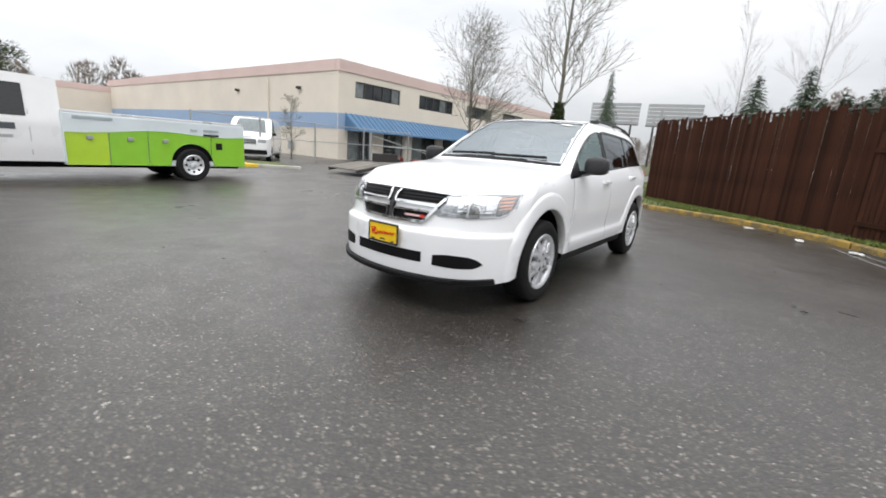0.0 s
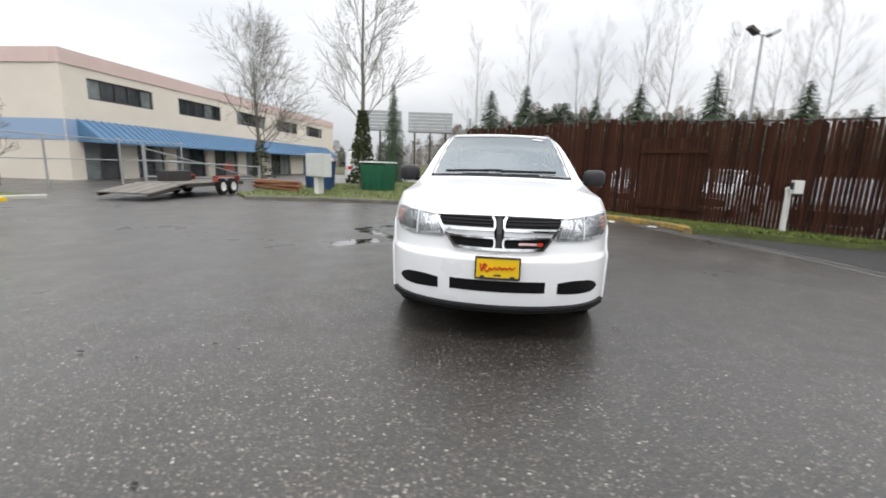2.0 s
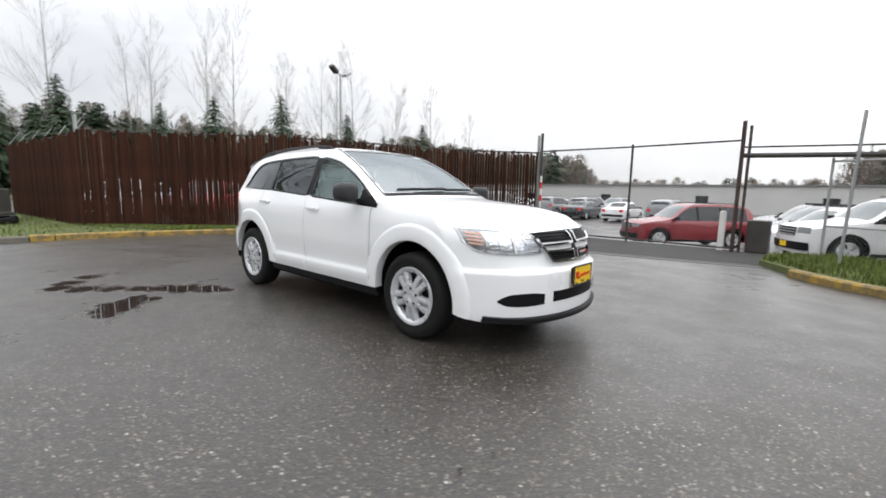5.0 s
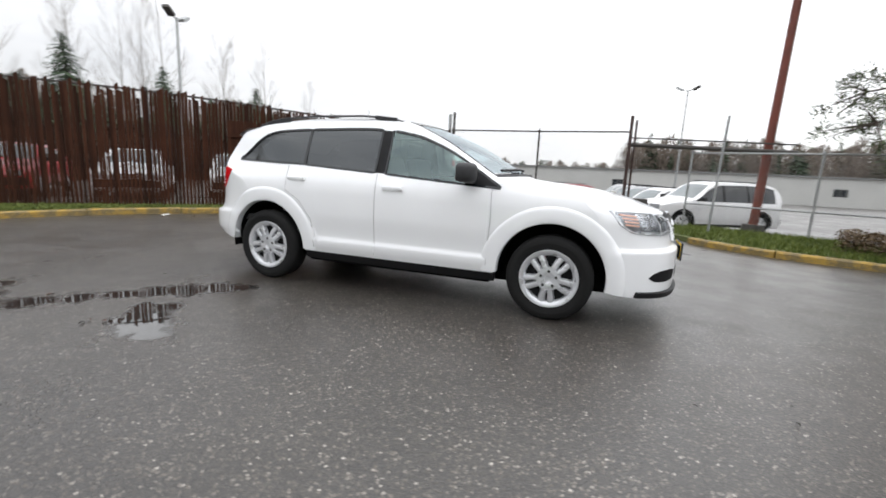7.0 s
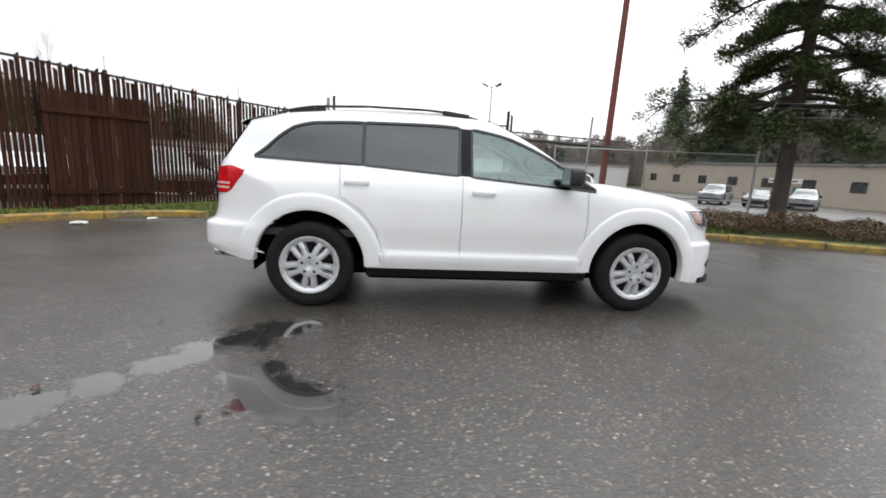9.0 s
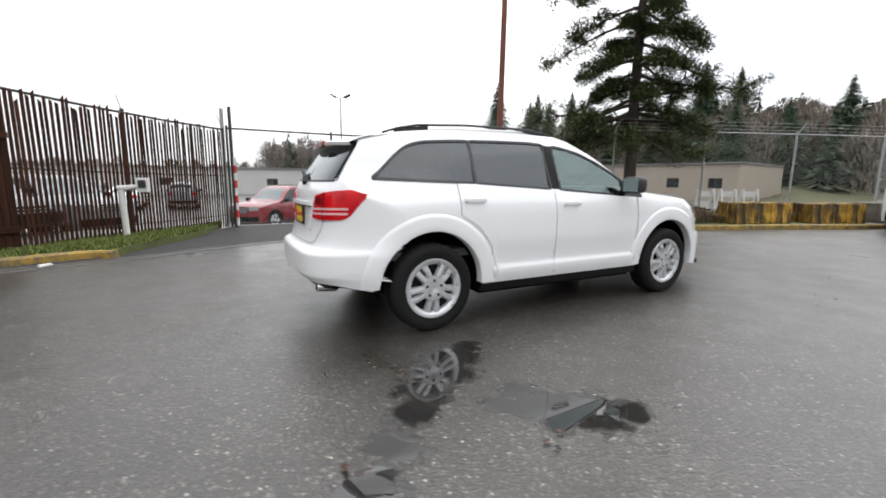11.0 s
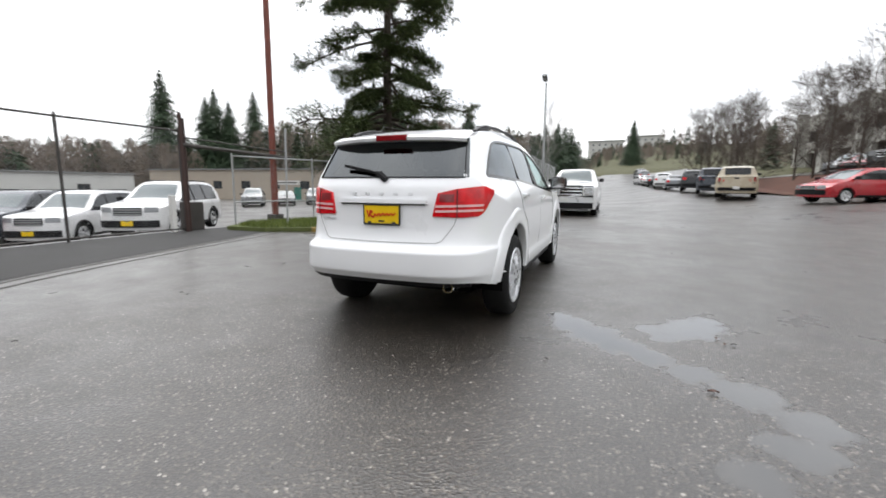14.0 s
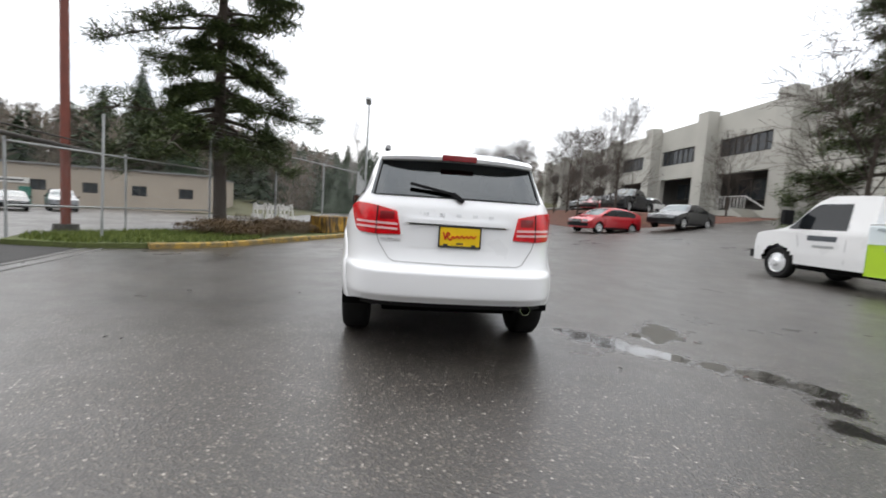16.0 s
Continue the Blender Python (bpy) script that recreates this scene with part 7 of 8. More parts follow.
def shed(name, c, s, rz, mat, label, wins=0, win_mat=None, top=None):
    b = thing(name, pose(c[0], c[1], c[2], 0, 0, rz), label, "building")
    bm = bmesh.new()
    holes = []
    n = wins
    for i in range(n):
        x = -s[0] / 2 + s[0] * (i + 0.5) / n
        holes.append((x - 0.7, x + 0.7, s[2] * 0.42, s[2] * 0.66))
    wall_cells(bm, -s[0] / 2, s[0] / 2, 0, s[2], 0.0, -0.3, holes)
    part("wall", bm, mat, b)
    part("wall", boxes(((-s[0] / 2 + 0.15, -s[1] / 2 - 0.3, s[2] / 2), (0.3, s[1], s[2])), ((s[0] / 2 - 0.15, -s[1] / 2 - 0.3, s[2] / 2), (0.3, s[1], s[2]))), mat, b)
    part("roof", boxes(((0, -s[1] / 2, s[2] + 0.06), (s[0] + 0.3, s[1] + 0.5, 0.16))), top or ROOF_GREY, b, bevel=0.02)
    # black sheet stands for the unlit space behind the windows
    part("inside", boxes(((0, -0.8, s[2] / 2), (s[0] - 1, 0.1, s[2] - 0.1))), WELL_SHADE_BLACK, b)
    for h in holes:
        window_in(b, *h, -0.12, 2)
    return b


shed("long_warehouse", (-14, 58, -1.2), (96, 14, 3.7), 180, WHITE_WALL, "long low pale metal warehouse beyond the lot", 8)
of = shed("office_building", (41.7, 41.3, -1.2), (40, 14, 4.5), 100, BEIGE_WALL, "low beige office building with a white sign", 9)
part("sign_board", boxes(((-2.0, 0.06, 2.75), (3.6, 0.08, 0.55))), WHITE_PAINT, of, "white sign board")
part("sign_bar", boxes(((-1.9, 0.11, 2.75), (2.9, 0.02, 0.16))), DARK_GREY, of, "unreadable lettering bar")
part("green_door", boxes(((-3.4, 0.05, 1.1), (1.0, 0.08, 2.1))), simple("green_door_paint", (0.03, 0.16, 0.12), 0.5), of)
for i in range(2):
    ap = thing("apartment_block", pose(252 + 5 * i, 3 - 20 * i, ground_z(252 + 5 * i, 3 - 20 * i) - 0.5, 0, 0, 85), "pale distant apartment block on the hill", "building")
    bm = bmesh.new()
    hs = [(-7 + 3.2 * a, -6.0 + 3.2 * a, 1 + 2.8 * c, 2.1 + 2.8 * c) for a in range(5) for c in range(3)]
    wall_cells(bm, -9, 9, 0, 9, 0, -0.4, hs)
    part("wall", bm, WHITE_WALL, ap)
    part("roof", boxes(((0, -4, 9.2), (19, 9, 0.4))), ROOF_GREY, ap)
    part("interior", boxes(((0, -0.55, 4.5), (17.6, 0.1, 8.8))), ROOF_GREY, ap)
    for h in hs:
        part("window", boxes((((h[0] + h[1]) / 2, -0.25, (h[2] + h[3]) / 2), (h[1] - h[0], 0.05, h[3] - h[2]))), GLASS_FAR, ap)


# ---- billboards beyond the west fence ----
for by, bz in ((-10.5, 6.4), (-18.5, 6.6)):
    bb = thing("billboard", pose(-63.0, by, 0, 0, 0, 8), "grey weathered billboard seen from behind on steel legs", "billboard")
    for k in range(3):
        part("leg", boxes(((0, -2.4 + 2.4 * k, 3.5), (0.25, 0.25, 8.0))), STEEL_DARK, bb)
    for k in range(6):
        part("slat", boxes(((0.2, 0, bz + 0.22 + 0.5 * k), (0.08, 6.8, 0.44))), GALV, bb)
    part("catwalk", boxes(((0.6, 0, bz - 0.1), (0.8, 6.8, 0.08))), STEEL_DARK, bb)

# ---- trailer, rail fence and things by the cream building ----
tr = thing("flatbed_trailer", pose(-8.3, -10.9, 0), "flat car trailer with a weathered plank deck and tandem wheels", "trailer")
tr.scale = (0.78, 0.82, 0.82)
for k in range(11):
    part("deck_plank", boxes(((-1.15, -0.95 + 0.19 * k, 0.56), (4.1, 0.178, 0.045))), WOOD, tr)
for k in range(11):
    part("ramp_plank", bar((0.92, -0.95 + 0.19 * k, 0.55), (2.9, -0.95 + 0.19 * k, 0.26), 0.178, 0.045), WOOD, tr)
for s in (1, -1):
    part("side_beam", boxes(((-1.0, s * 0.98, 0.47), (4.6, 0.08, 0.14))), STEEL_DARK, tr)
    part("ramp_beam", bar((0.9, s * 0.98, 0.46), (2.9, s * 0.98, 0.18), 0.08, 0.12), STEEL_DARK, tr)
part("tongue", bar((-3.2, 0.9, 0.45), (-4.7, 0.0, 0.45), 0.1, 0.12, bar((-3.2, -0.9, 0.45), (-4.7, 0.0, 0.45), 0.1, 0.12)), STEEL_DARK, tr)
part("tool_box", boxes(((-0.6, -0.55, 0.80), (1.5, 0.5, 0.42))), simple("dark_tool_box", (0.03, 0.025, 0.025), 0.7, vary=0.3), tr, "dark box on the deck", bevel=0.02)
for s in (1, -1):
    part("mudguard", boxes(((-1.75, s * 1.13, 0.80), (1.75, 0.24, 0.05)), ((-0.9, s * 1.13, 0.70), (0.05, 0.24, 0.22)), ((-2.6, s * 1.13, 0.70), (0.05, 0.24, 0.22))), TAN, tr, "rust-red mudguard")
    for x in (-1.35, -2.15):
        w = part("wheel", lathe([(0.15, -0.09), (0.33, -0.1), (0.36, -0.07), (0.36, 0.07), (0.33, 0.1), (0.2, 0.09)], seg=24), RUBBER, tr, smooth=True)
        w.matrix_local = Matrix.Translation((x, s * 1.13, 0.36)) @ Matrix.Diagonal((1, s, 1, 1))
        part("rim", lathe([(0.2, 0.09), (0.19, 0.10), (0.1, 0.05), (0.0, 0.06)], seg=20), WHITE_PAINT, w, smooth=True)
link_fence([(-3.4, -17.4), (-6.4, -17.3), (-9.4, -17.2), (-12.6, -17.0), (-16.0, -16.6)], 2.0, "galvanised rail and chain-link yard fence", "yard_fence", rails=(1.0, 0.55), post_r=0.04, pitch=0.09)
lg = thing("swing_gate", pose(-9.6, -13.2, 0, 0, 0, 170), "low tubular swing gate with a diagonal brace", "gate")
for z in (0.55, 1.15):
    bm = bmesh.new()
    cyl(bm, (0, 0, z), (6.2, 0, z - 0.2), 0.03, seg=8)
    part("rail", bm, GALV, lg, smooth=True)
bm = bmesh.new()
cyl(bm, (0, 0, 1.6), (6.2, 0, 0.35), 0.022, seg=8)
part("brace", bm, GALV, lg, smooth=True)
for x in (0, 6.2):
    bm = bmesh.new()
    cyl(bm, (x, 0, -0.1), (x, 0, 1.75 if x == 0 else 1.0), 0.06, seg=10)
    part("post", bm, GALV, lg, smooth=True)
part("sign", boxes(((4.2, 0.05, 0.95), (0.6, 0.03, 0.3))), TAN, lg)
hy = thing("hydrant", pose(-3.9, -14.6, 0), "worn yellow hydrant by the kerb", "hydrant")
part("barrel", lathe([(0.0, 0.0), (0.16, 0.0), (0.16, 0.05), (0.11, 0.07), (0.11, 0.5), (0.15, 0.52), (0.13, 0.62), (0.0, 0.70)], "z", 18), YELLOW, hy, smooth=True)
part("outlet", boxes(((0.0, 0.14, 0.42), (0.12, 0.12, 0.12)), ((0.0, -0.14, 0.42), (0.12, 0.12, 0.12))), YELLOW, hy, bevel=0.02)
kerb("kerb_south", spline([(-5.6, -12.9), (-4.4, -13.8), (-2.5, -15.0), (1.0, -16.2), (6.0, -16.6), (12.0, -16.4)]), "grey concrete kerb by the yard fence", CONCRETE)
bed("verge_south", [(-5.5, -12.95), (-4.4, -13.85), (-2.5, -15.05), (1.0, -16.25), (6.0, -16.65), (9.0, -16.6), (9.0, -19.5), (-3.0, -19.5), (-6.2, -15.5)], 0.10, GRASS_SOIL, "mossy verge behind the kerb", "verge")

mb = thing("mail_cabinet", pose(-10.4, -6.7, 0.05, 0, 0, 62), "pale grey parcel cabinet on a white post", "mailbox")
part("post", boxes(((0, 0, 0.35), (0.26, 0.26, 0.8))), WHITE_PAINT, mb, bevel=0.02)
cb = part("cabinet", boxes(((0, 0, 1.12), (0.95, 0.45, 0.86))), simple("pale_grey_cabinet", (0.52, 0.53, 0.50), 0.55, vary=0.08), mb, bevel=0.02)
for i in range(3):
    part("cabinet_door", boxes(((0, -0.232, 0.86 + 0.27 * i), (0.86, 0.012, 0.245))), simple("pale_grey_door", (0.55, 0.56, 0.53), 0.5, vary=0.05), cb, bevel=0.003, segs=1)
bl = thing("collection_box", pose(-12.2, -7.3, 0.08, 0, 0, 70), "dark blue round-topped collection box", "mailbox")
bm = bmesh.new()
box(bm, (0, 0, 0.55), (0.55, 0.5, 0.9))
cyl(bm, (-0.275, 0, 1.0), (0.275, 0, 1.0), 0.25, seg=20)
part("body", bm, BLUE_BOX, bl)
for x in (-0.22, 0.22):
    part("leg", boxes(((x, 0.18, 0.05), (0.05, 0.05, 0.2)), ((x, -0.18, 0.05), (0.05, 0.05, 0.2))), BLUE_BOX, bl)
for (x, y, rz, m, lb) in ((-14.2, -5.4, 75, DUMPSTER, "green steel dumpster with a pale lid"), (-14.4, -8.3, 80, BLUE_BOX, "dark blue steel dumpster")):
    dp = thing("dumpster", pose(x, y, 0.06, 0, 0, rz), lb, "dumpster")
    dp.scale = (0.62, 0.85, 1.0) if m is DUMPSTER else (0.5, 0.8, 0.95)
    part("bin", mesh_quads([(-0.9, -0.6, 0), (0.9, -0.6, 0), (0.9, 0.6, 0), (-0.9, 0.6, 0), (-1.0, -0.75, 1.2), (1.0, -0.75, 1.2), (1.0, 0.7, 1.35), (-1.0, 0.7, 1.35)],
                           [(0, 1, 2, 3), (0, 1, 5, 4), (1, 2, 6, 5), (2, 3, 7, 6), (3, 0, 4, 7), (4, 5, 6, 7)]), m, dp)
    for i in range(4):
        part("rib", boxes(((-0.75 + 0.5 * i, -0.70, 0.6), (0.07, 0.06, 1.0))), m, dp)
    part("lid", boxes(((0, -0.02, 1.30), (2.05, 1.5, 0.06))), WHITE_PAINT if m is DUMPSTER else BLACK_PLASTIC, dp, bevel=0.01)
for i in range(7):
    o = part("stacked_plank", boxes(((0, 0, 0), (2.4, 0.25, 0.05))), simple("orange_lumber", (0.26, 0.12, 0.06), 0.8, vary=0.3) if i == 0 else bpy.data.materials["orange_lumber"])
    o.matrix_world = pose(-11.6 + 0.05 * (i % 2), -9.0, 0.14 + 0.055 * i, 0, 0, 68 + 4 * (i % 3))
    tagged(o, "reddish-brown board in a low stack", "plank", "stack of boards")
heap = thing("tyre_heap", pose(-12.9, -3.0, 0.10), "worn black tyres dumped on the verge", "tyres")
for i, (x, y) in enumerate(((0.5, 0.0), (0.0, 0.4), (-0.4, -0.4), (-0.1, 0.05))):
    tt = part("tyre", lathe([(0.19, -0.09), (0.30, -0.1), (0.33, -0.06), (0.33, 0.06), (0.30, 0.1), (0.19, 0.09)], "z", 20), RUBBER, heap, smooth=True)
    tt.matrix_local = pose(x, y, 0.10 if i < 3 else 0.28, 6 * i, 4, 0)
eq = thing("scrap_tank", pose(-15.4, -2.9, 0.1, 0, 0, 20), "dark scrap frame with a white tank", "scrap")
part("tank", lathe([(0.0, 0.2), (0.26, 0.22), (0.28, 0.3), (0.28, 0.95), (0.2, 1.05), (0, 1.08)], "z", 20), WHITE_PAINT, eq, smooth=True)
part("frame", boxes(((0.6, 0, 0.5), (0.7, 0.6, 0.9)), ((0.2, 0, 0.15), (1.6, 0.7, 0.2))), STEEL_DARK, eq, bevel=0.04)

for i, (x, y, s) in enumerate(((-5.9, 3.1, 1.0), (-5.2, 3.85, 0.7), (-6.9, 2.25, 0.6))):
    bm = bmesh.new()
    box(bm, (0, 0, 0.02), (0.22 * s, 0.12 * s, 0.03))
    for v in bm.verts:
        v.co += Vector((noise.noise(v.co * 9) * 0.06, noise.noise(v.co * 7) * 0.05, 0.01))
    o = part("litter_scrap", bm, WHITE_PAINT, None, bevel=0.01)
    o.matrix_world = pose(x + 0.15, y - 0.18, 0.005, 0, 0, 40 * i)
    tagged(o, "crumpled white paper lying by the kerb", "litter", "litter by the kerb")

# ---- hillsides: rough growth over the ground beyond the yard ----
HILL = soil_grass("rough_hillside", (0.055, 0.046, 0.030), (0.095, 0.083, 0.045))


def hillside(name, x0, x1, y0, y1, label, step=4.0):
    vs, fs = [], []
    nx, ny = int((x1 - x0) / step), int((y1 - y0) / step)
    for i in range(nx + 1):
        for j in range(ny + 1):
            x, y = x0 + i * step, y0 + j * step
            edge = min(i, nx - i, j, ny - j) == 0
            vs.append((x, y, ground_z(x, y) + (-0.4 if edge else 0.10 + (0.25 if name == "hillside_top" else 0) + 0.5 * abs(noise.noise((x * 0.15, y * 0.15, 1))))))
    for i in range(nx):
        for j in range(ny):
            a = i * (ny + 1) + j
            fs.append((a, a + ny + 1, a + ny + 2, a + 1))
    return tagged(from_lists(name, vs, fs, HILL, smooth=True), label, "hillside", kind="structure")


hillside("hillside_west", -150, -38, -60, 84, "rough green and brown hillside behind the fence")
hillside("hillside_east", 42, 190, 8, 108, "rough wooded hillside beside the road")
hillside("hillside_south", 62, 190, -62, -14, "rough slope on the other side of the road")
hillside("hillside_top", 98, 330, -22, 18, "rough grassy bank at the head of the road")
hillside("hillside_far", 190, 330, -62, -14, "rough slope below the apartments")
hillside("hillside_far", 190, 330, 8, 108, "rough slope below the apartments")
hillside("hillside_north", -140, 42, 74, 130, "rough ground beyond the warehouse")


# ---- trees ----
def tubes(segs, sides=6):
    """Tapered limbs from (a, b, ra, rb)."""
    vs, fs = [], []
    for a, b, ra, rb in segs:
        d = (b - a).normalized()
        u = d.orthogonal().normalized()
        w = d.cross(u)
        i = len(vs)
        for p, r in ((a, ra), (b, rb)):
            for k in range(sides):
                t = 2 * math.pi * k / sides
                vs.append(p + u * (r * math.cos(t)) + w * (r * math.sin(t)))
        for k in range(sides):
            fs.append((i + k, i + (k + 1) % sides, i + sides + (k + 1) % sides, i + sides + k))
    return vs, fs


def grow(r, p, d, ln, rad, depth, segs, droop=0.0, spread=0.6, split=3, upward=0.25):
    n = 3
    for k in range(n):
        d = (d + Vector((r.uniform(-1, 1), r.uniform(-1, 1), r.uniform(-1, 1))) * 0.14 + Vector((0, 0, upward - droop)) * 0.12).normalized()
        q = p + d * (ln / n)
        r2 = rad * (1 - 0.32 / n * (k + 1) / 1.0)
        segs.append((p.copy(), q.copy(), rad * (1 - 0.3 * k / n), rad * (1 - 0.3 * (k + 1) / n)))
        if depth > 0 and k < n - 1 and r.random() < 0.8:
            side = d.orthogonal().normalized()
            side.rotate(Matrix.Rotation(r.uniform(0, 6.28), 3, d))
            e = (d + side * spread * r.uniform(0.9, 1.5)).normalized()
            grow(r, q.copy(), e, ln * r.uniform(0.5, 0.72), rad * 0.5, depth - 1, segs, droop, spread, split, upward)
        p = q
    if depth > 0:
        for k in range(split):
            side = d.orthogonal().normalized()
            side.rotate(Matrix.Rotation(2 * math.pi * (k + r.random() * 0.6) / split, 3, d))
            e = (d + side * spread * r.uniform(0.6, 1.2)).normalized()
            grow(r, p.copy(), e, ln * r.uniform(0.55, 0.8), rad * 0.58, depth - 1, segs, droop, spread, split, upward)


def bare_tree(name, at, h, seed, label, bark, depth=4, spread=0.6, rad=None, upward=0.25, ivy=0, split=3, first=0.30, limb=1.0):
    """A leafless tree: one trunk, then limbs that fork to twigs."""
    r = random.Random(seed)
    rad = rad or h * 0.017
    t = thing(name, pose(*at), label, "tree")
    trunk = []
    p, d = Vector((0, 0, -0.15)), Vector((r.uniform(-0.03, 0.03), r.uniform(-0.03, 0.03), 1)).normalized()
    limbs = []
    n = 13
    for k in range(n):
        q = p + (d + Vector((r.uniform(-0.05, 0.05), r.uniform(-0.05, 0.05), 0))) * (h * 0.86 / n)
        trunk.append((p.copy(), q.copy(), rad * (1 - 0.8 * k / n) + (0.35 * rad if k == 0 else 0), rad * (1 - 0.8 * (k + 1) / n)))
        if (k + 1) / n > first:
            for _ in range(2 if k < n - 1 else 3):
                a = r.uniform(0, 6.28)
                e = Vector((math.cos(a), math.sin(a), 0.75 + 0.8 * k / n)).normalized()
                grow(r, q.copy(), e, limb * h * (0.155 - 0.07 * k / n) * r.uniform(0.75, 1.2), rad * (1 - 0.75 * (k + 1) / n) * 0.30, depth - 1, limbs, 0.0, spread, split, upward)
        p = q
    vs, fs = tubes(trunk, 9)
    tk = from_lists("trunk", vs, fs, bark, t, smooth=True)
    vs, fs = tubes([(a, b, max(ra, 0.006), max(rb, 0.005)) for a, b, ra, rb in limbs], 4)
    from_lists("branching", vs, fs, bark, t)
    if ivy:
        leaf_r = random.Random(seed + 1)
        vs, fs = [], []
        for _ in range(ivy):
            z = leaf_r.uniform(0.3, h * 0.30)
            a = leaf_r.uniform(0, 6.28)
            rr = (1.05 - 2.6 * z / h) * math.sqrt(leaf_r.uniform(0.1, 1.0)) * 0.75
            c = Vector((math.cos(a) * rr, math.sin(a) * rr, z))
            u = Vector((leaf_r.uniform(-1, 1), leaf_r.uniform(-1, 1), leaf_r.uniform(-1, 1))).normalized() * 0.09
            w = u.orthogonal().normalized() * 0.06
            i = len(vs)
            vs += [c - u, c + w, c + u, c - w]
            fs.append((i, i + 1, i + 2, i + 3))
        from_lists("ivy", vs, fs, IVY, t, "dark ivy on the trunk")
    return t


def tuft_cloud(r, centres, n, size, vs, fs, flat=0.45, hang=0.0):
    """Needle tufts: many thin blades round each centre (x, y, z, radius)."""
    for c, rad in centres:
        for _ in range(n):
            a = r.uniform(0, 6.28)
            k = rad * math.sqrt(r.random())
            p = c + Vector((math.cos(a) * k, math.sin(a) * k, r.gauss(0, 0.33) * rad * flat + 0.18 * rad * (1 - k / rad)))
            b = r.uniform(-0.3, 1.0) - hang
            d = Vector((math.cos(a) * math.cos(b), math.sin(a) * math.cos(b), math.sin(b))) * size * r.uniform(0.6, 1.3)
            w = Vector((-math.sin(a), math.cos(a), r.uniform(-0.5, 0.5))) * size * 0.10
            i = len(vs)
            vs += [p - w, p + w, p + d]
            fs.append((i, i + 1, i + 2))


def pine(name, at, h, seed, label, reach, low, n_limbs, lean=(0, 0), n_tuft=150, bias=1.0):
    """A pine: leaning trunk, level limbs and flat pads of needles with gaps between."""
    r = random.Random(seed)
    t = thing(name, pose(*at), label, "tree")
    trunk, limbs, pads = [], [], []
    pts = []
    for k in range(13):
        f = k / 12
        pts.append(Vector((lean[0] * f + 0.12 * math.sin(f * 5 + seed), lean[1] * f + 0.10 * math.sin(f * 4), -0.1 + h * f)))
    rad = h * 0.0135
    for k in range(12):
        trunk.append((pts[k], pts[k + 1], rad * (1.12 - 0.92 * k / 12), rad * (1.12 - 0.92 * (k + 1) / 12)))
    for i in range(n_limbs):
        f = low + (0.97 - low) * ((i + r.random() * 0.7) / n_limbs) ** bias
        k = min(11, int(f * 12))
        p = pts[k].lerp(pts[k + 1], f * 12 - k)
        a = i * 2.399 + r.uniform(-0.5, 0.5)
        ln = reach(f) * r.uniform(0.55, 1.1)
        rise = r.uniform(-0.22, 0.30)
        prev, lr = p, rad * (1.1 - f) * 0.42 + 0.012
        for s in range(1, 6):
            q = p + Vector((math.cos(a) * ln * s / 5, math.sin(a) * ln * s / 5, ln * (rise * s / 5 - 0.24 * (s / 5) ** 2)))
            limbs.append((prev, q, lr * (1 - 0.8 * (s - 1) / 5), lr * (1 - 0.8 * s / 5)))
            if s >= 2:
                for _ in range(7 if s > 2 else 4):
                    b = a + r.uniform(-1.4, 1.4)
                    e = q + Vector((math.cos(b), math.sin(b), r.uniform(-0.75, 0.55))) * ln * r.uniform(0.06, 0.26)
                    limbs.append((q, e, lr * 0.3, 0.006))
                    pads.append((e, r.uniform(0.15, 0.32) * (0.6 + 0.13 * ln)))
            prev = q
    vs, fs = tubes(trunk, 10)
    from_lists("trunk", vs, fs, BARK, t, smooth=True)
    vs, fs = tubes(limbs, 5)
    from_lists("branching", vs, fs, BARK, t)
    vs, fs = [], []
    tuft_cloud(r, pads, n_tuft, 0.17, vs, fs, 1.25, 0.25)
    from_lists("crown", vs, fs, NEEDLES, t, "dark green needle crown with gaps")
    return t


pine("pine_tree", (9.75, 6.45, 0.1), 14.5, 21, "tall dark pine leaning over the planting by the fence", lambda f: 2.9 if f < 0.30 else 2.3 if f < 0.38 else 1.5 if f < 0.44 else 2.7 if f < 0.68 else 1.8 if f < 0.85 else 0.9, 0.19, 86, (0.5, -0.1), 70, 1.45)
pine("pine_tree", (5.4, -14.4, 0.0), 10.6, 33, "tall dark conifer behind the service truck", lambda f: 3.5 - 2.3 * f, 0.22, 62, (0.0, 0.2), 74, 1.2)


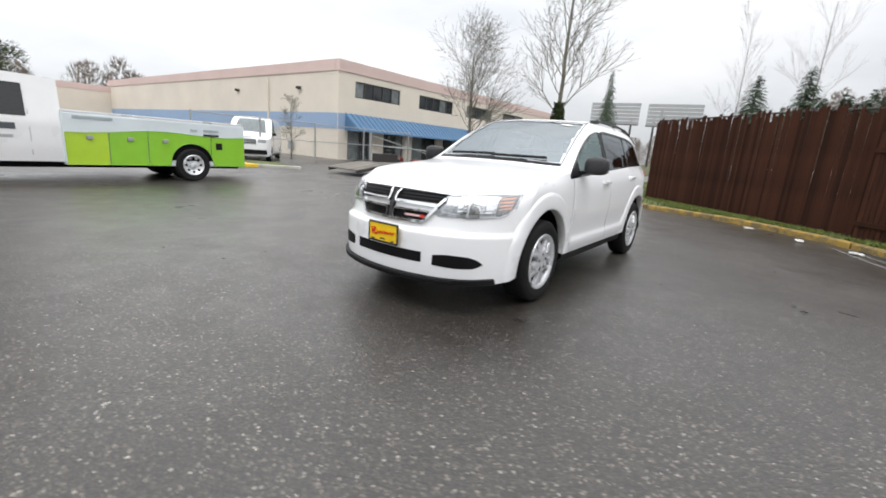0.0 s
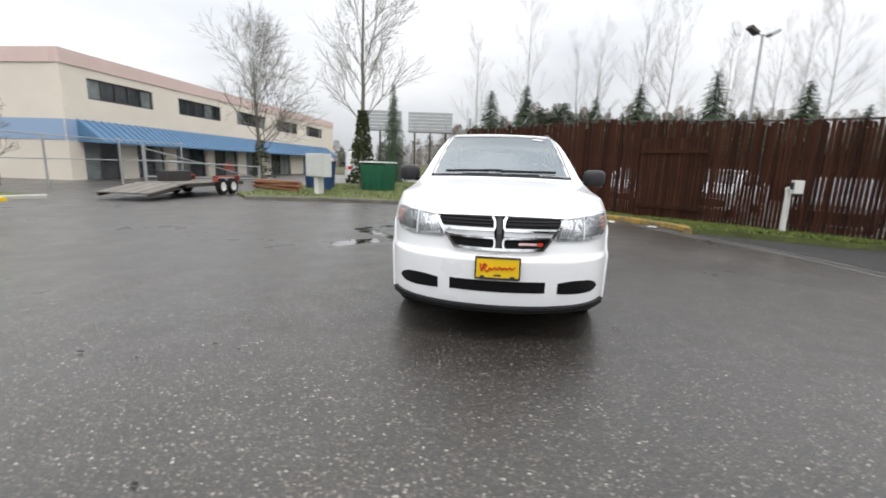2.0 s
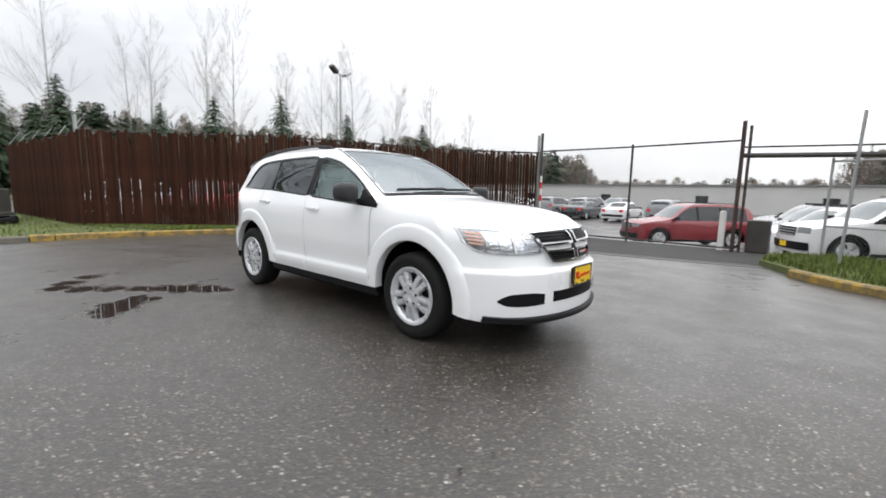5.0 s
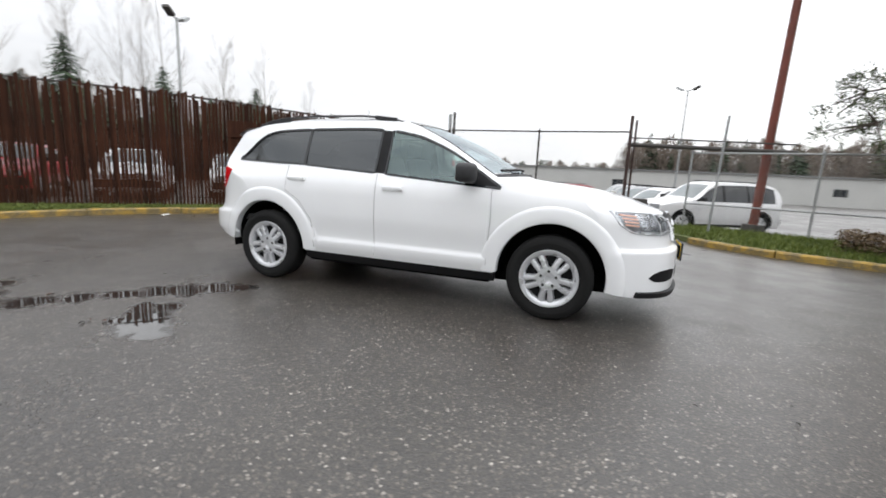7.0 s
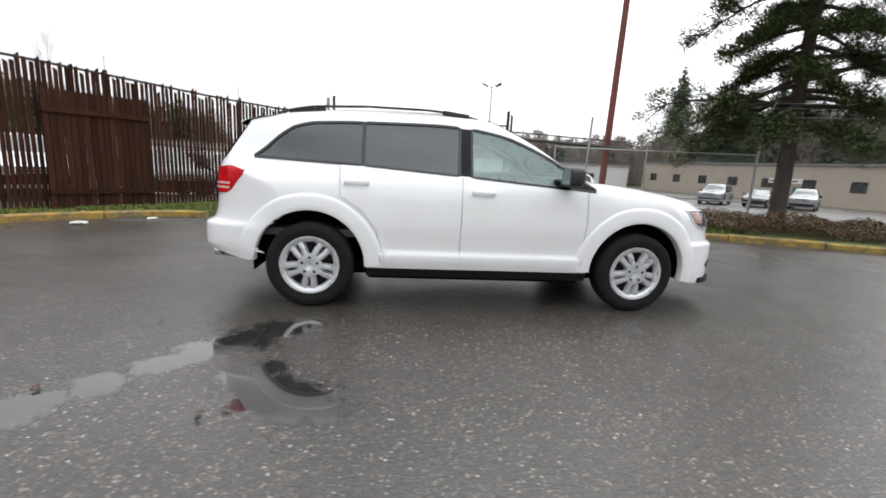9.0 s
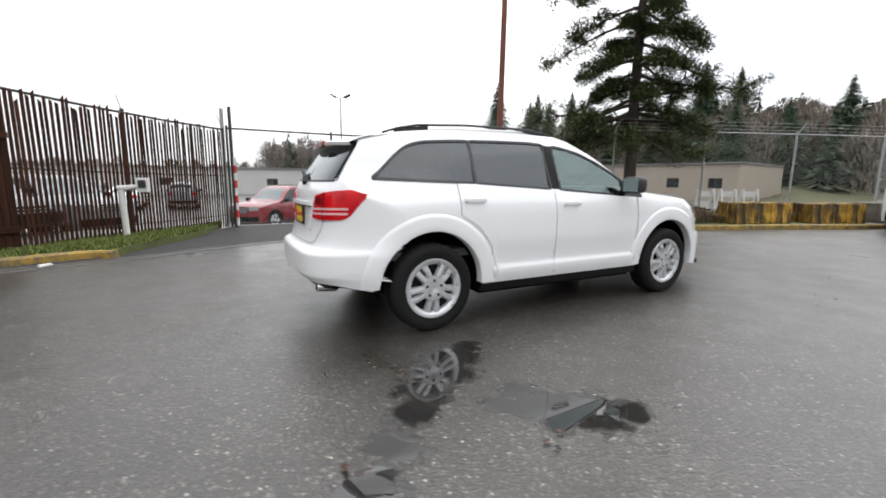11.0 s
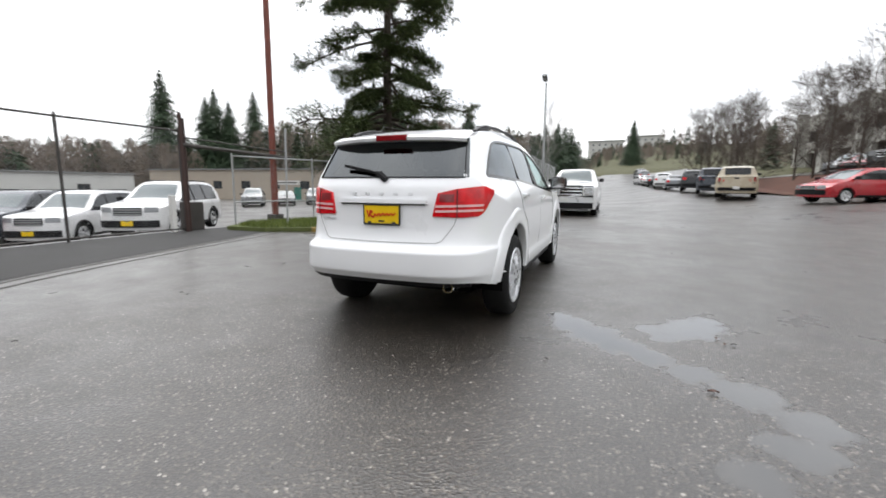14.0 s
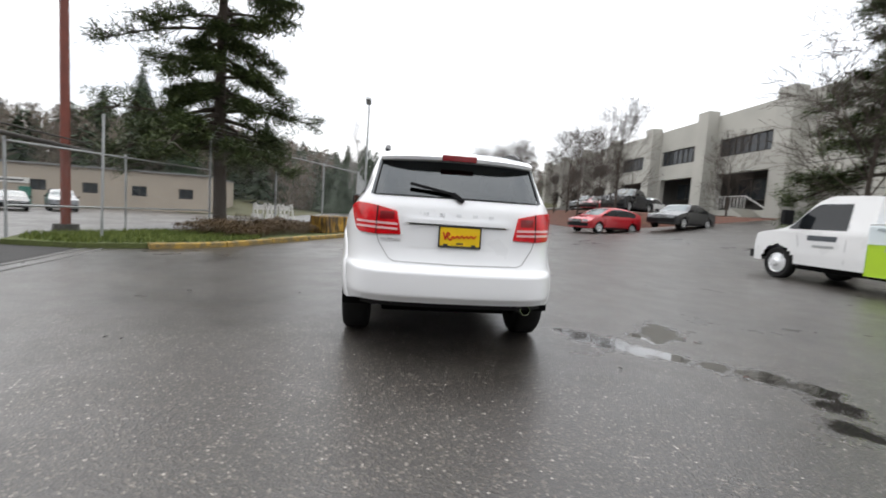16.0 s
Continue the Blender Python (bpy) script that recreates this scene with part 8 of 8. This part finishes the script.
def fir(name, at, h, seed, label, n=30, dens=76, width=0.36):
    """A young fir: whorls of drooping sprays on a straight trunk."""
    r = random.Random(seed)
    t = thing(name, pose(*at), label, "tree")
    vs, fs = tubes([(Vector((0, 0, -0.2)), Vector((0, 0, h * 0.97)), h * 0.014, 0.01)], 6)
    from_lists("trunk", vs, fs, BARK, t)
    vs, fs = [], []
    for i in range(n):
        f = 0.06 + 0.93 * i / n
        rr = h * width * min(1.0, 1.25 * (1 - f)) ** 0.8 * r.uniform(0.75, 1.15) + 0.05
        for k in range(int(dens * (0.35 + 0.65 * (1 - f)))):
            a = r.uniform(0, 6.28)
            lr = rr * r.uniform(0.55, 1.1)
            z = h * f + r.uniform(-0.02, 0.03) * h
            for s in range(5):
                q0, q1 = lr * (0.1 + 0.18 * s), lr * (0.1 + 0.18 * (s + 1.3))
                w = 0.028 * h / 8 + 0.03
                p = Vector((math.cos(a) * q0, math.sin(a) * q0, z - 0.22 * q0))
                e = Vector((math.cos(a + r.uniform(-0.25, 0.25)) * q1, math.sin(a) * q1, z - 0.34 * q1 + r.uniform(-0.03, 0.06)))
                o = Vector((-math.sin(a), math.cos(a), r.uniform(-0.4, 0.4))) * w
                i0 = len(vs)
                vs += [p - o, p + o, e]
                fs.append((i0, i0 + 1, i0 + 2))
    from_lists("crown", vs, fs, FIR_NEEDLES, t, "dark green tiered crown")
    return t


firs = [fir("fir_tree", (-42.0, 14.0, ground_z(-42, 14) - 0.3), 11.0, 41, "young dark fir beyond the fence", width=0.42), fir("fir_tree", (-44.0, 22.0, ground_z(-44, 22) - 0.3), 13.0, 42, "slender dark fir beyond the fence"),
        fir("fir_tree", (-41.0, 29.0, ground_z(-41, 29) - 0.3), 11.5, 43, "young dark fir beyond the fence", width=0.38)]
alders = [bare_tree("alder_tree", (-52.0, 17.0, ground_z(-52, 17)), 21, 51, "tall leafless pale alder beyond the fence", BIRCH, 3, 0.34, 0.12, 0.9), bare_tree("alder_tree", (-50.0, 26.0, ground_z(-50, 26)), 18, 52, "tall leafless pale alder beyond the fence", BIRCH, 3, 0.30, 0.10, 0.9),
          bare_tree("alder_tree", (-54.0, 36.0, ground_z(-54, 36)), 22, 53, "tall leafless pale alder beyond the fence", BIRCH, 3, 0.36, 0.11, 0.8)]
rng = random.Random(77)


def plant(src, x, y, s=1.0, dz=-0.2):
    o = copy_thing(src, pose(x, y, ground_z(x, y) + dz, 0, 0, rng.uniform(0, 360)))
    o.scale = (s, s, s)
    return o


for x, y, s in ((-47, 3, 0.9), (-45, 8, 0.75), (-48, 11, 0.95), (-43, 18, 0.75), (-46, 33, 0.85), (-40, 38, 0.9), (-46, 26, 0.8), (-39, 33, 0.75), (-38, 43, 0.8), (-44, 45, 1.1), (-50, -1, 0.9)):
    plant(rng.choice(firs), x, y, s * rng.uniform(0.85, 1.1))
for x, y in ((-58, 4), (-55, 10), (-57, 22), (-50, 31), (-56, 41), (-48, 43), (-47, 50), (-60, -3), (-52, 48), (-42, 54), (-62, 14), (-58, 30)):
    plant(rng.choice(alders), x, y, rng.uniform(0.8, 1.15))
bare_tree("bare_tree", (-15.3, -6.5, 0.0), 12.5, 61, "large leafless tree with an ivy-clad mossy trunk", BARK_PALE, 4, 0.50, 0.135, 0.45, 1500, 3, 0.26, 0.95)
bare_tree("bare_tree", (-18.2, -13.4, 0.0), 8.0, 62, "smaller leafless tree before the cream building", BARK_PALE, 4, 0.65, 0.13, 0.15, 300, 3, 0.16, 1.75)
bare_tree("bare_tree", (-9.5, -19.5, 0.0), 3.6, 63, "small leafless shrub by the wall", BARK_PALE, 3, 0.7, 0.05, 0.3)
plant(firs[1], -24.5, -7.2, 0.55).scale = (0.28, 0.28, 0.55)
lot_trees = [bare_tree("street_tree", (22.4, -14.1, 1.2), 7.2, 71, "leafless multi-limbed tree on the mulch bank", BARK, 4, 0.6, 0.10, 0.35, 0, 3, 0.15, 1.5)]
for x, y, s in ((24.5, -13.8, 0.85), (27.5, -13.6, 0.9), (30.5, -13.9, 0.95), (33.5, -13.9, 0.8), (24.3, -23.8, 0.8), (38.5, -12.6, 1.0), (43.0, -12.4, 1.15), (47.5, -12.8, 1.1), (53.0, -12.0, 1.2), (60.0, -12.2, 1.25)):
    o = copy_thing(lot_trees[0], pose(x, y, (ground_z(x, y) if x > 35 else 1.2) if y > -20 else 2.0, 0, 0, rng.uniform(0, 360)))
    o.scale = (s, s, s)
big_firs = [fir("conifer", (66.0, 79.0, ground_z(66, 79) - 0.5), 20, 45, "tall ragged dark conifer beyond the lot", 46, 100, 0.28), fir("conifer", (88.0, 46.0, ground_z(88, 46) - 0.5), 17, 46, "tall ragged dark conifer beyond the lot", 46, 100, 0.31)]
for x, y, s in ((63, 78, 1.0), (67, 76, 0.95), (70, 72, 0.9), (65, 74, 0.95), (76, 52, 0.95), (80, 48, 1.0), (85, 50, 0.9), (58, 84, 1.1), (64, 33, 0.7), (72, 30, 0.75), (80, 26, 0.8), (66, 12, 0.5), (82, 13, 0.6), (90, 12, 0.7), (74, 19, 0.6)):
    plant(rng.choice(big_firs), x, y, s * rng.uniform(0.9, 1.1), -0.5)
for x, y, s in ((52, 6, 0.55), (56, 7.5, 0.6), (61, 7, 0.62), (70, 9, 0.7), (80, 8, 0.75), (95, 9, 0.7), (90, 16, 0.8)):
    plant(rng.choice(alders), x, y, s)

for x, y, s in ((60, 4.2, 0.85), (56.5, 5.6, 0.75), (63.5, 5.4, 0.9), (67, 7.0, 0.8), (53, 8.0, 0.6)):
    plant(rng.choice(firs), x, y, s)
plant(big_firs[0], 122, -6.2, 0.62)
bare_tree("bare_tree", (5.6, -12.7, 0.0), 7.2, 66, "leafless fine-twigged tree behind the service truck", BARK, 4, 0.6, 0.10, 0.15, 0, 3, 0.3, 1.7)


def woods(name, spots, label, seed, brown=0.5, needles=None, count=330):
    """Far woodland: conifer spires and leafless crowns as one mass."""
    r = random.Random(seed)
    v1, f1, v2, f2 = [], [], [], []
    for x, y, h in spots:
        z = ground_z(x, y) - 0.4
        if r.random() > brown:
            spire = r.random() < 0.5
            for _ in range(count):
                f = r.random() ** 1.2
                a = r.uniform(0, 6.28)
                rr = (h * 0.23 * (1 - f) if spire else h * 0.26 * math.sin(0.35 + 2.6 * f)) * r.uniform(0.4, 1.1) + 0.1
                p = Vector((x + math.cos(a) * rr * 0.4, y + math.sin(a) * rr * 0.4, z + h * f))
                d = Vector((math.cos(a) * rr * 0.9, math.sin(a) * rr * 0.9, -0.28 * rr))
                w = Vector((-math.sin(a), math.cos(a), r.uniform(-0.5, 0.5))) * h * 0.034
                i = len(v1)
                v1 += [p - w, p + w, p + d]
                f1.append((i, i + 1, i + 2))
        else:
            for _ in range(520):
                f = r.random()
                a = r.uniform(0, 6.28)
                rr = h * 0.30 * math.sqrt(r.random()) * math.sin(0.5 + 2.4 * f)
                p = Vector((x + math.cos(a) * rr, y + math.sin(a) * rr, z + h * (0.08 + 0.86 * f)))
                d = Vector((math.cos(a) * 0.35, math.sin(a) * 0.35, r.uniform(0.5, 1.2))) * h * 0.075
                w = Vector((-math.sin(a), math.cos(a), 0)) * h * 0.0080
                i = len(v2)
                v2 += [p - w, p + w, p + d]
                f2.append((i, i + 1, i + 2))
    if f1:
        tagged(from_lists(name, v1, f1, needles or FIR_NEEDLES), label + ", conifers", "woods", kind="stuff")
    if f2:
        tagged(from_lists(name, v2, f2, HAZY_BROWN_TWIGS), label + ", leafless crowns", "woods", kind="stuff")


rw = random.Random(99)
woods("woods", [(x, rw.uniform(74, 96), rw.uniform(3.6, 5.6) if -34 < x < 6 else rw.uniform(6.5, 10.5)) for x in [rw.uniform(-90, 62) for _ in range(600)]], "dim woodland beyond the warehouse", 1, 0.82)
woods("woods", [(rw.uniform(66, 128), rw.uniform(14, 80), rw.uniform(7, 12)) for _ in range(300)], "wooded hillside beside the road", 2, 0.6)
woods("woods", [(rw.uniform(-130, -62), rw.uniform(-8, 70), rw.uniform(4, 7.5)) for _ in range(300)], "brushy hillside behind the fence", 3, 0.35)
woods("woods", [(rw.uniform(-120, -75), rw.uniform(-60, -8), rw.uniform(4, 8)) for _ in range(90)], "low brush beyond the billboards", 4, 0.75)
woods("woods", [(rw.uniform(124, 222), rw.uniform(-26, 16), rw.uniform(2.4, 4.6)) for _ in range(330)], "brush on the bank at the head of the road", 5, 0.75)
woods("woods", [(rw.uniform(95, 230), rw.uniform(14, 60), rw.uniform(7, 13)) for _ in range(110)], "woods beside the far hill", 7, 0.5)
woods("woods", [(rw.uniform(60, 220), rw.uniform(-60, -17), rw.uniform(5, 9)) for _ in range(80)], "leafless woods across the road", 8, 0.8)
woods("woods", [(rw.uniform(-70, 10), rw.uniform(-110, -80), rw.uniform(7, 12)) for _ in range(70)], "trees behind the cream building", 6, 0.7)
woods("woods", [(rw.uniform(-46, -36), y, (5.6 - 3.4 * smooth01(y, 34, 58)) * rw.uniform(0.78, 1.0)) for y in [rw.uniform(5, 58) for _ in range(290)]], "dense dark bramble and conifer belt behind the far lot", 9, 0.0, BRAMBLE, 520)
woods("woods", [(rw.uniform(-66, -34), rw.uniform(70, 90), rw.uniform(7.5, 11.0)) for _ in range(110)], "dark wooded hill beyond the far lot", 10, 0.2)


# ---- fallen leaves, twigs and grit on the asphalt ----
LEAF_BROWN = simple("wet_brown_leaf", (0.07, 0.028, 0.016), 0.5, vary=0.4, scale=30)
LEAF_DARK = simple("dark_rotten_leaf", (0.018, 0.014, 0.011), 0.5, vary=0.3, scale=30)
rl = random.Random(31)


def leaf(x, y, s, material, label):
    """A curled leaf lying on the ground."""
    bm = bmesh.new()
    rows = []
    for i in range(7):
        u = i / 6
        w = 0.5 * math.sin(math.pi * (0.08 + 0.88 * u)) * s * rl.uniform(0.5, 0.8)
        rows.append([bm.verts.new(((u - 0.5) * s * 0.7, k * w * 0.6, 0.006 + 0.10 * s * abs(k) + 0.06 * s * math.sin(3 * u))) for k in (-1, -0.4, 0, 0.4, 1)])
    for a, b in zip(rows, rows[1:]):
        for j in range(4):
            bm.faces.new((a[j], b[j], b[j + 1], a[j + 1]))
    o = part("fallen_leaf", bm, material, None, smooth=True)
    o.matrix_world = pose(x, y, 0.002, 0, 0, rl.uniform(0, 360))
    return tagged(o, label, "leaf", "fallen leaves on the asphalt")


for x, y, s in ((-2.55, -2.24, 0.085), (-1.65, -2.48, 0.06), (-1.54, -2.45, 0.07)):
    leaf(x, y, s, LEAF_BROWN, "wet reddish-brown leaf stuck to the asphalt")
for x, y, s in ((4.12, -1.39, 0.05), (2.85, -1.92, 0.05), (-0.11, 1.59, 0.05), (-0.40, 2.73, 0.06), (3.13, -2.27, 0.04), (3.12, -2.68, 0.06), (-2.42, -1.30, 0.05), (-3.55, 2.35, 0.05), (-2.09, 2.44, 0.05),
                (1.28, -3.59, 0.04), (2.89, -1.72, 0.04), (2.38, -1.94, 0.04), (-1.64, -2.54, 0.06), (-2.06, 2.57, 0.06), (-0.26, 2.80, 0.08), (-2.88, -0.27, 0.04)):
    leaf(x, y, s, LEAF_DARK, "small dark rotten leaf on the asphalt")
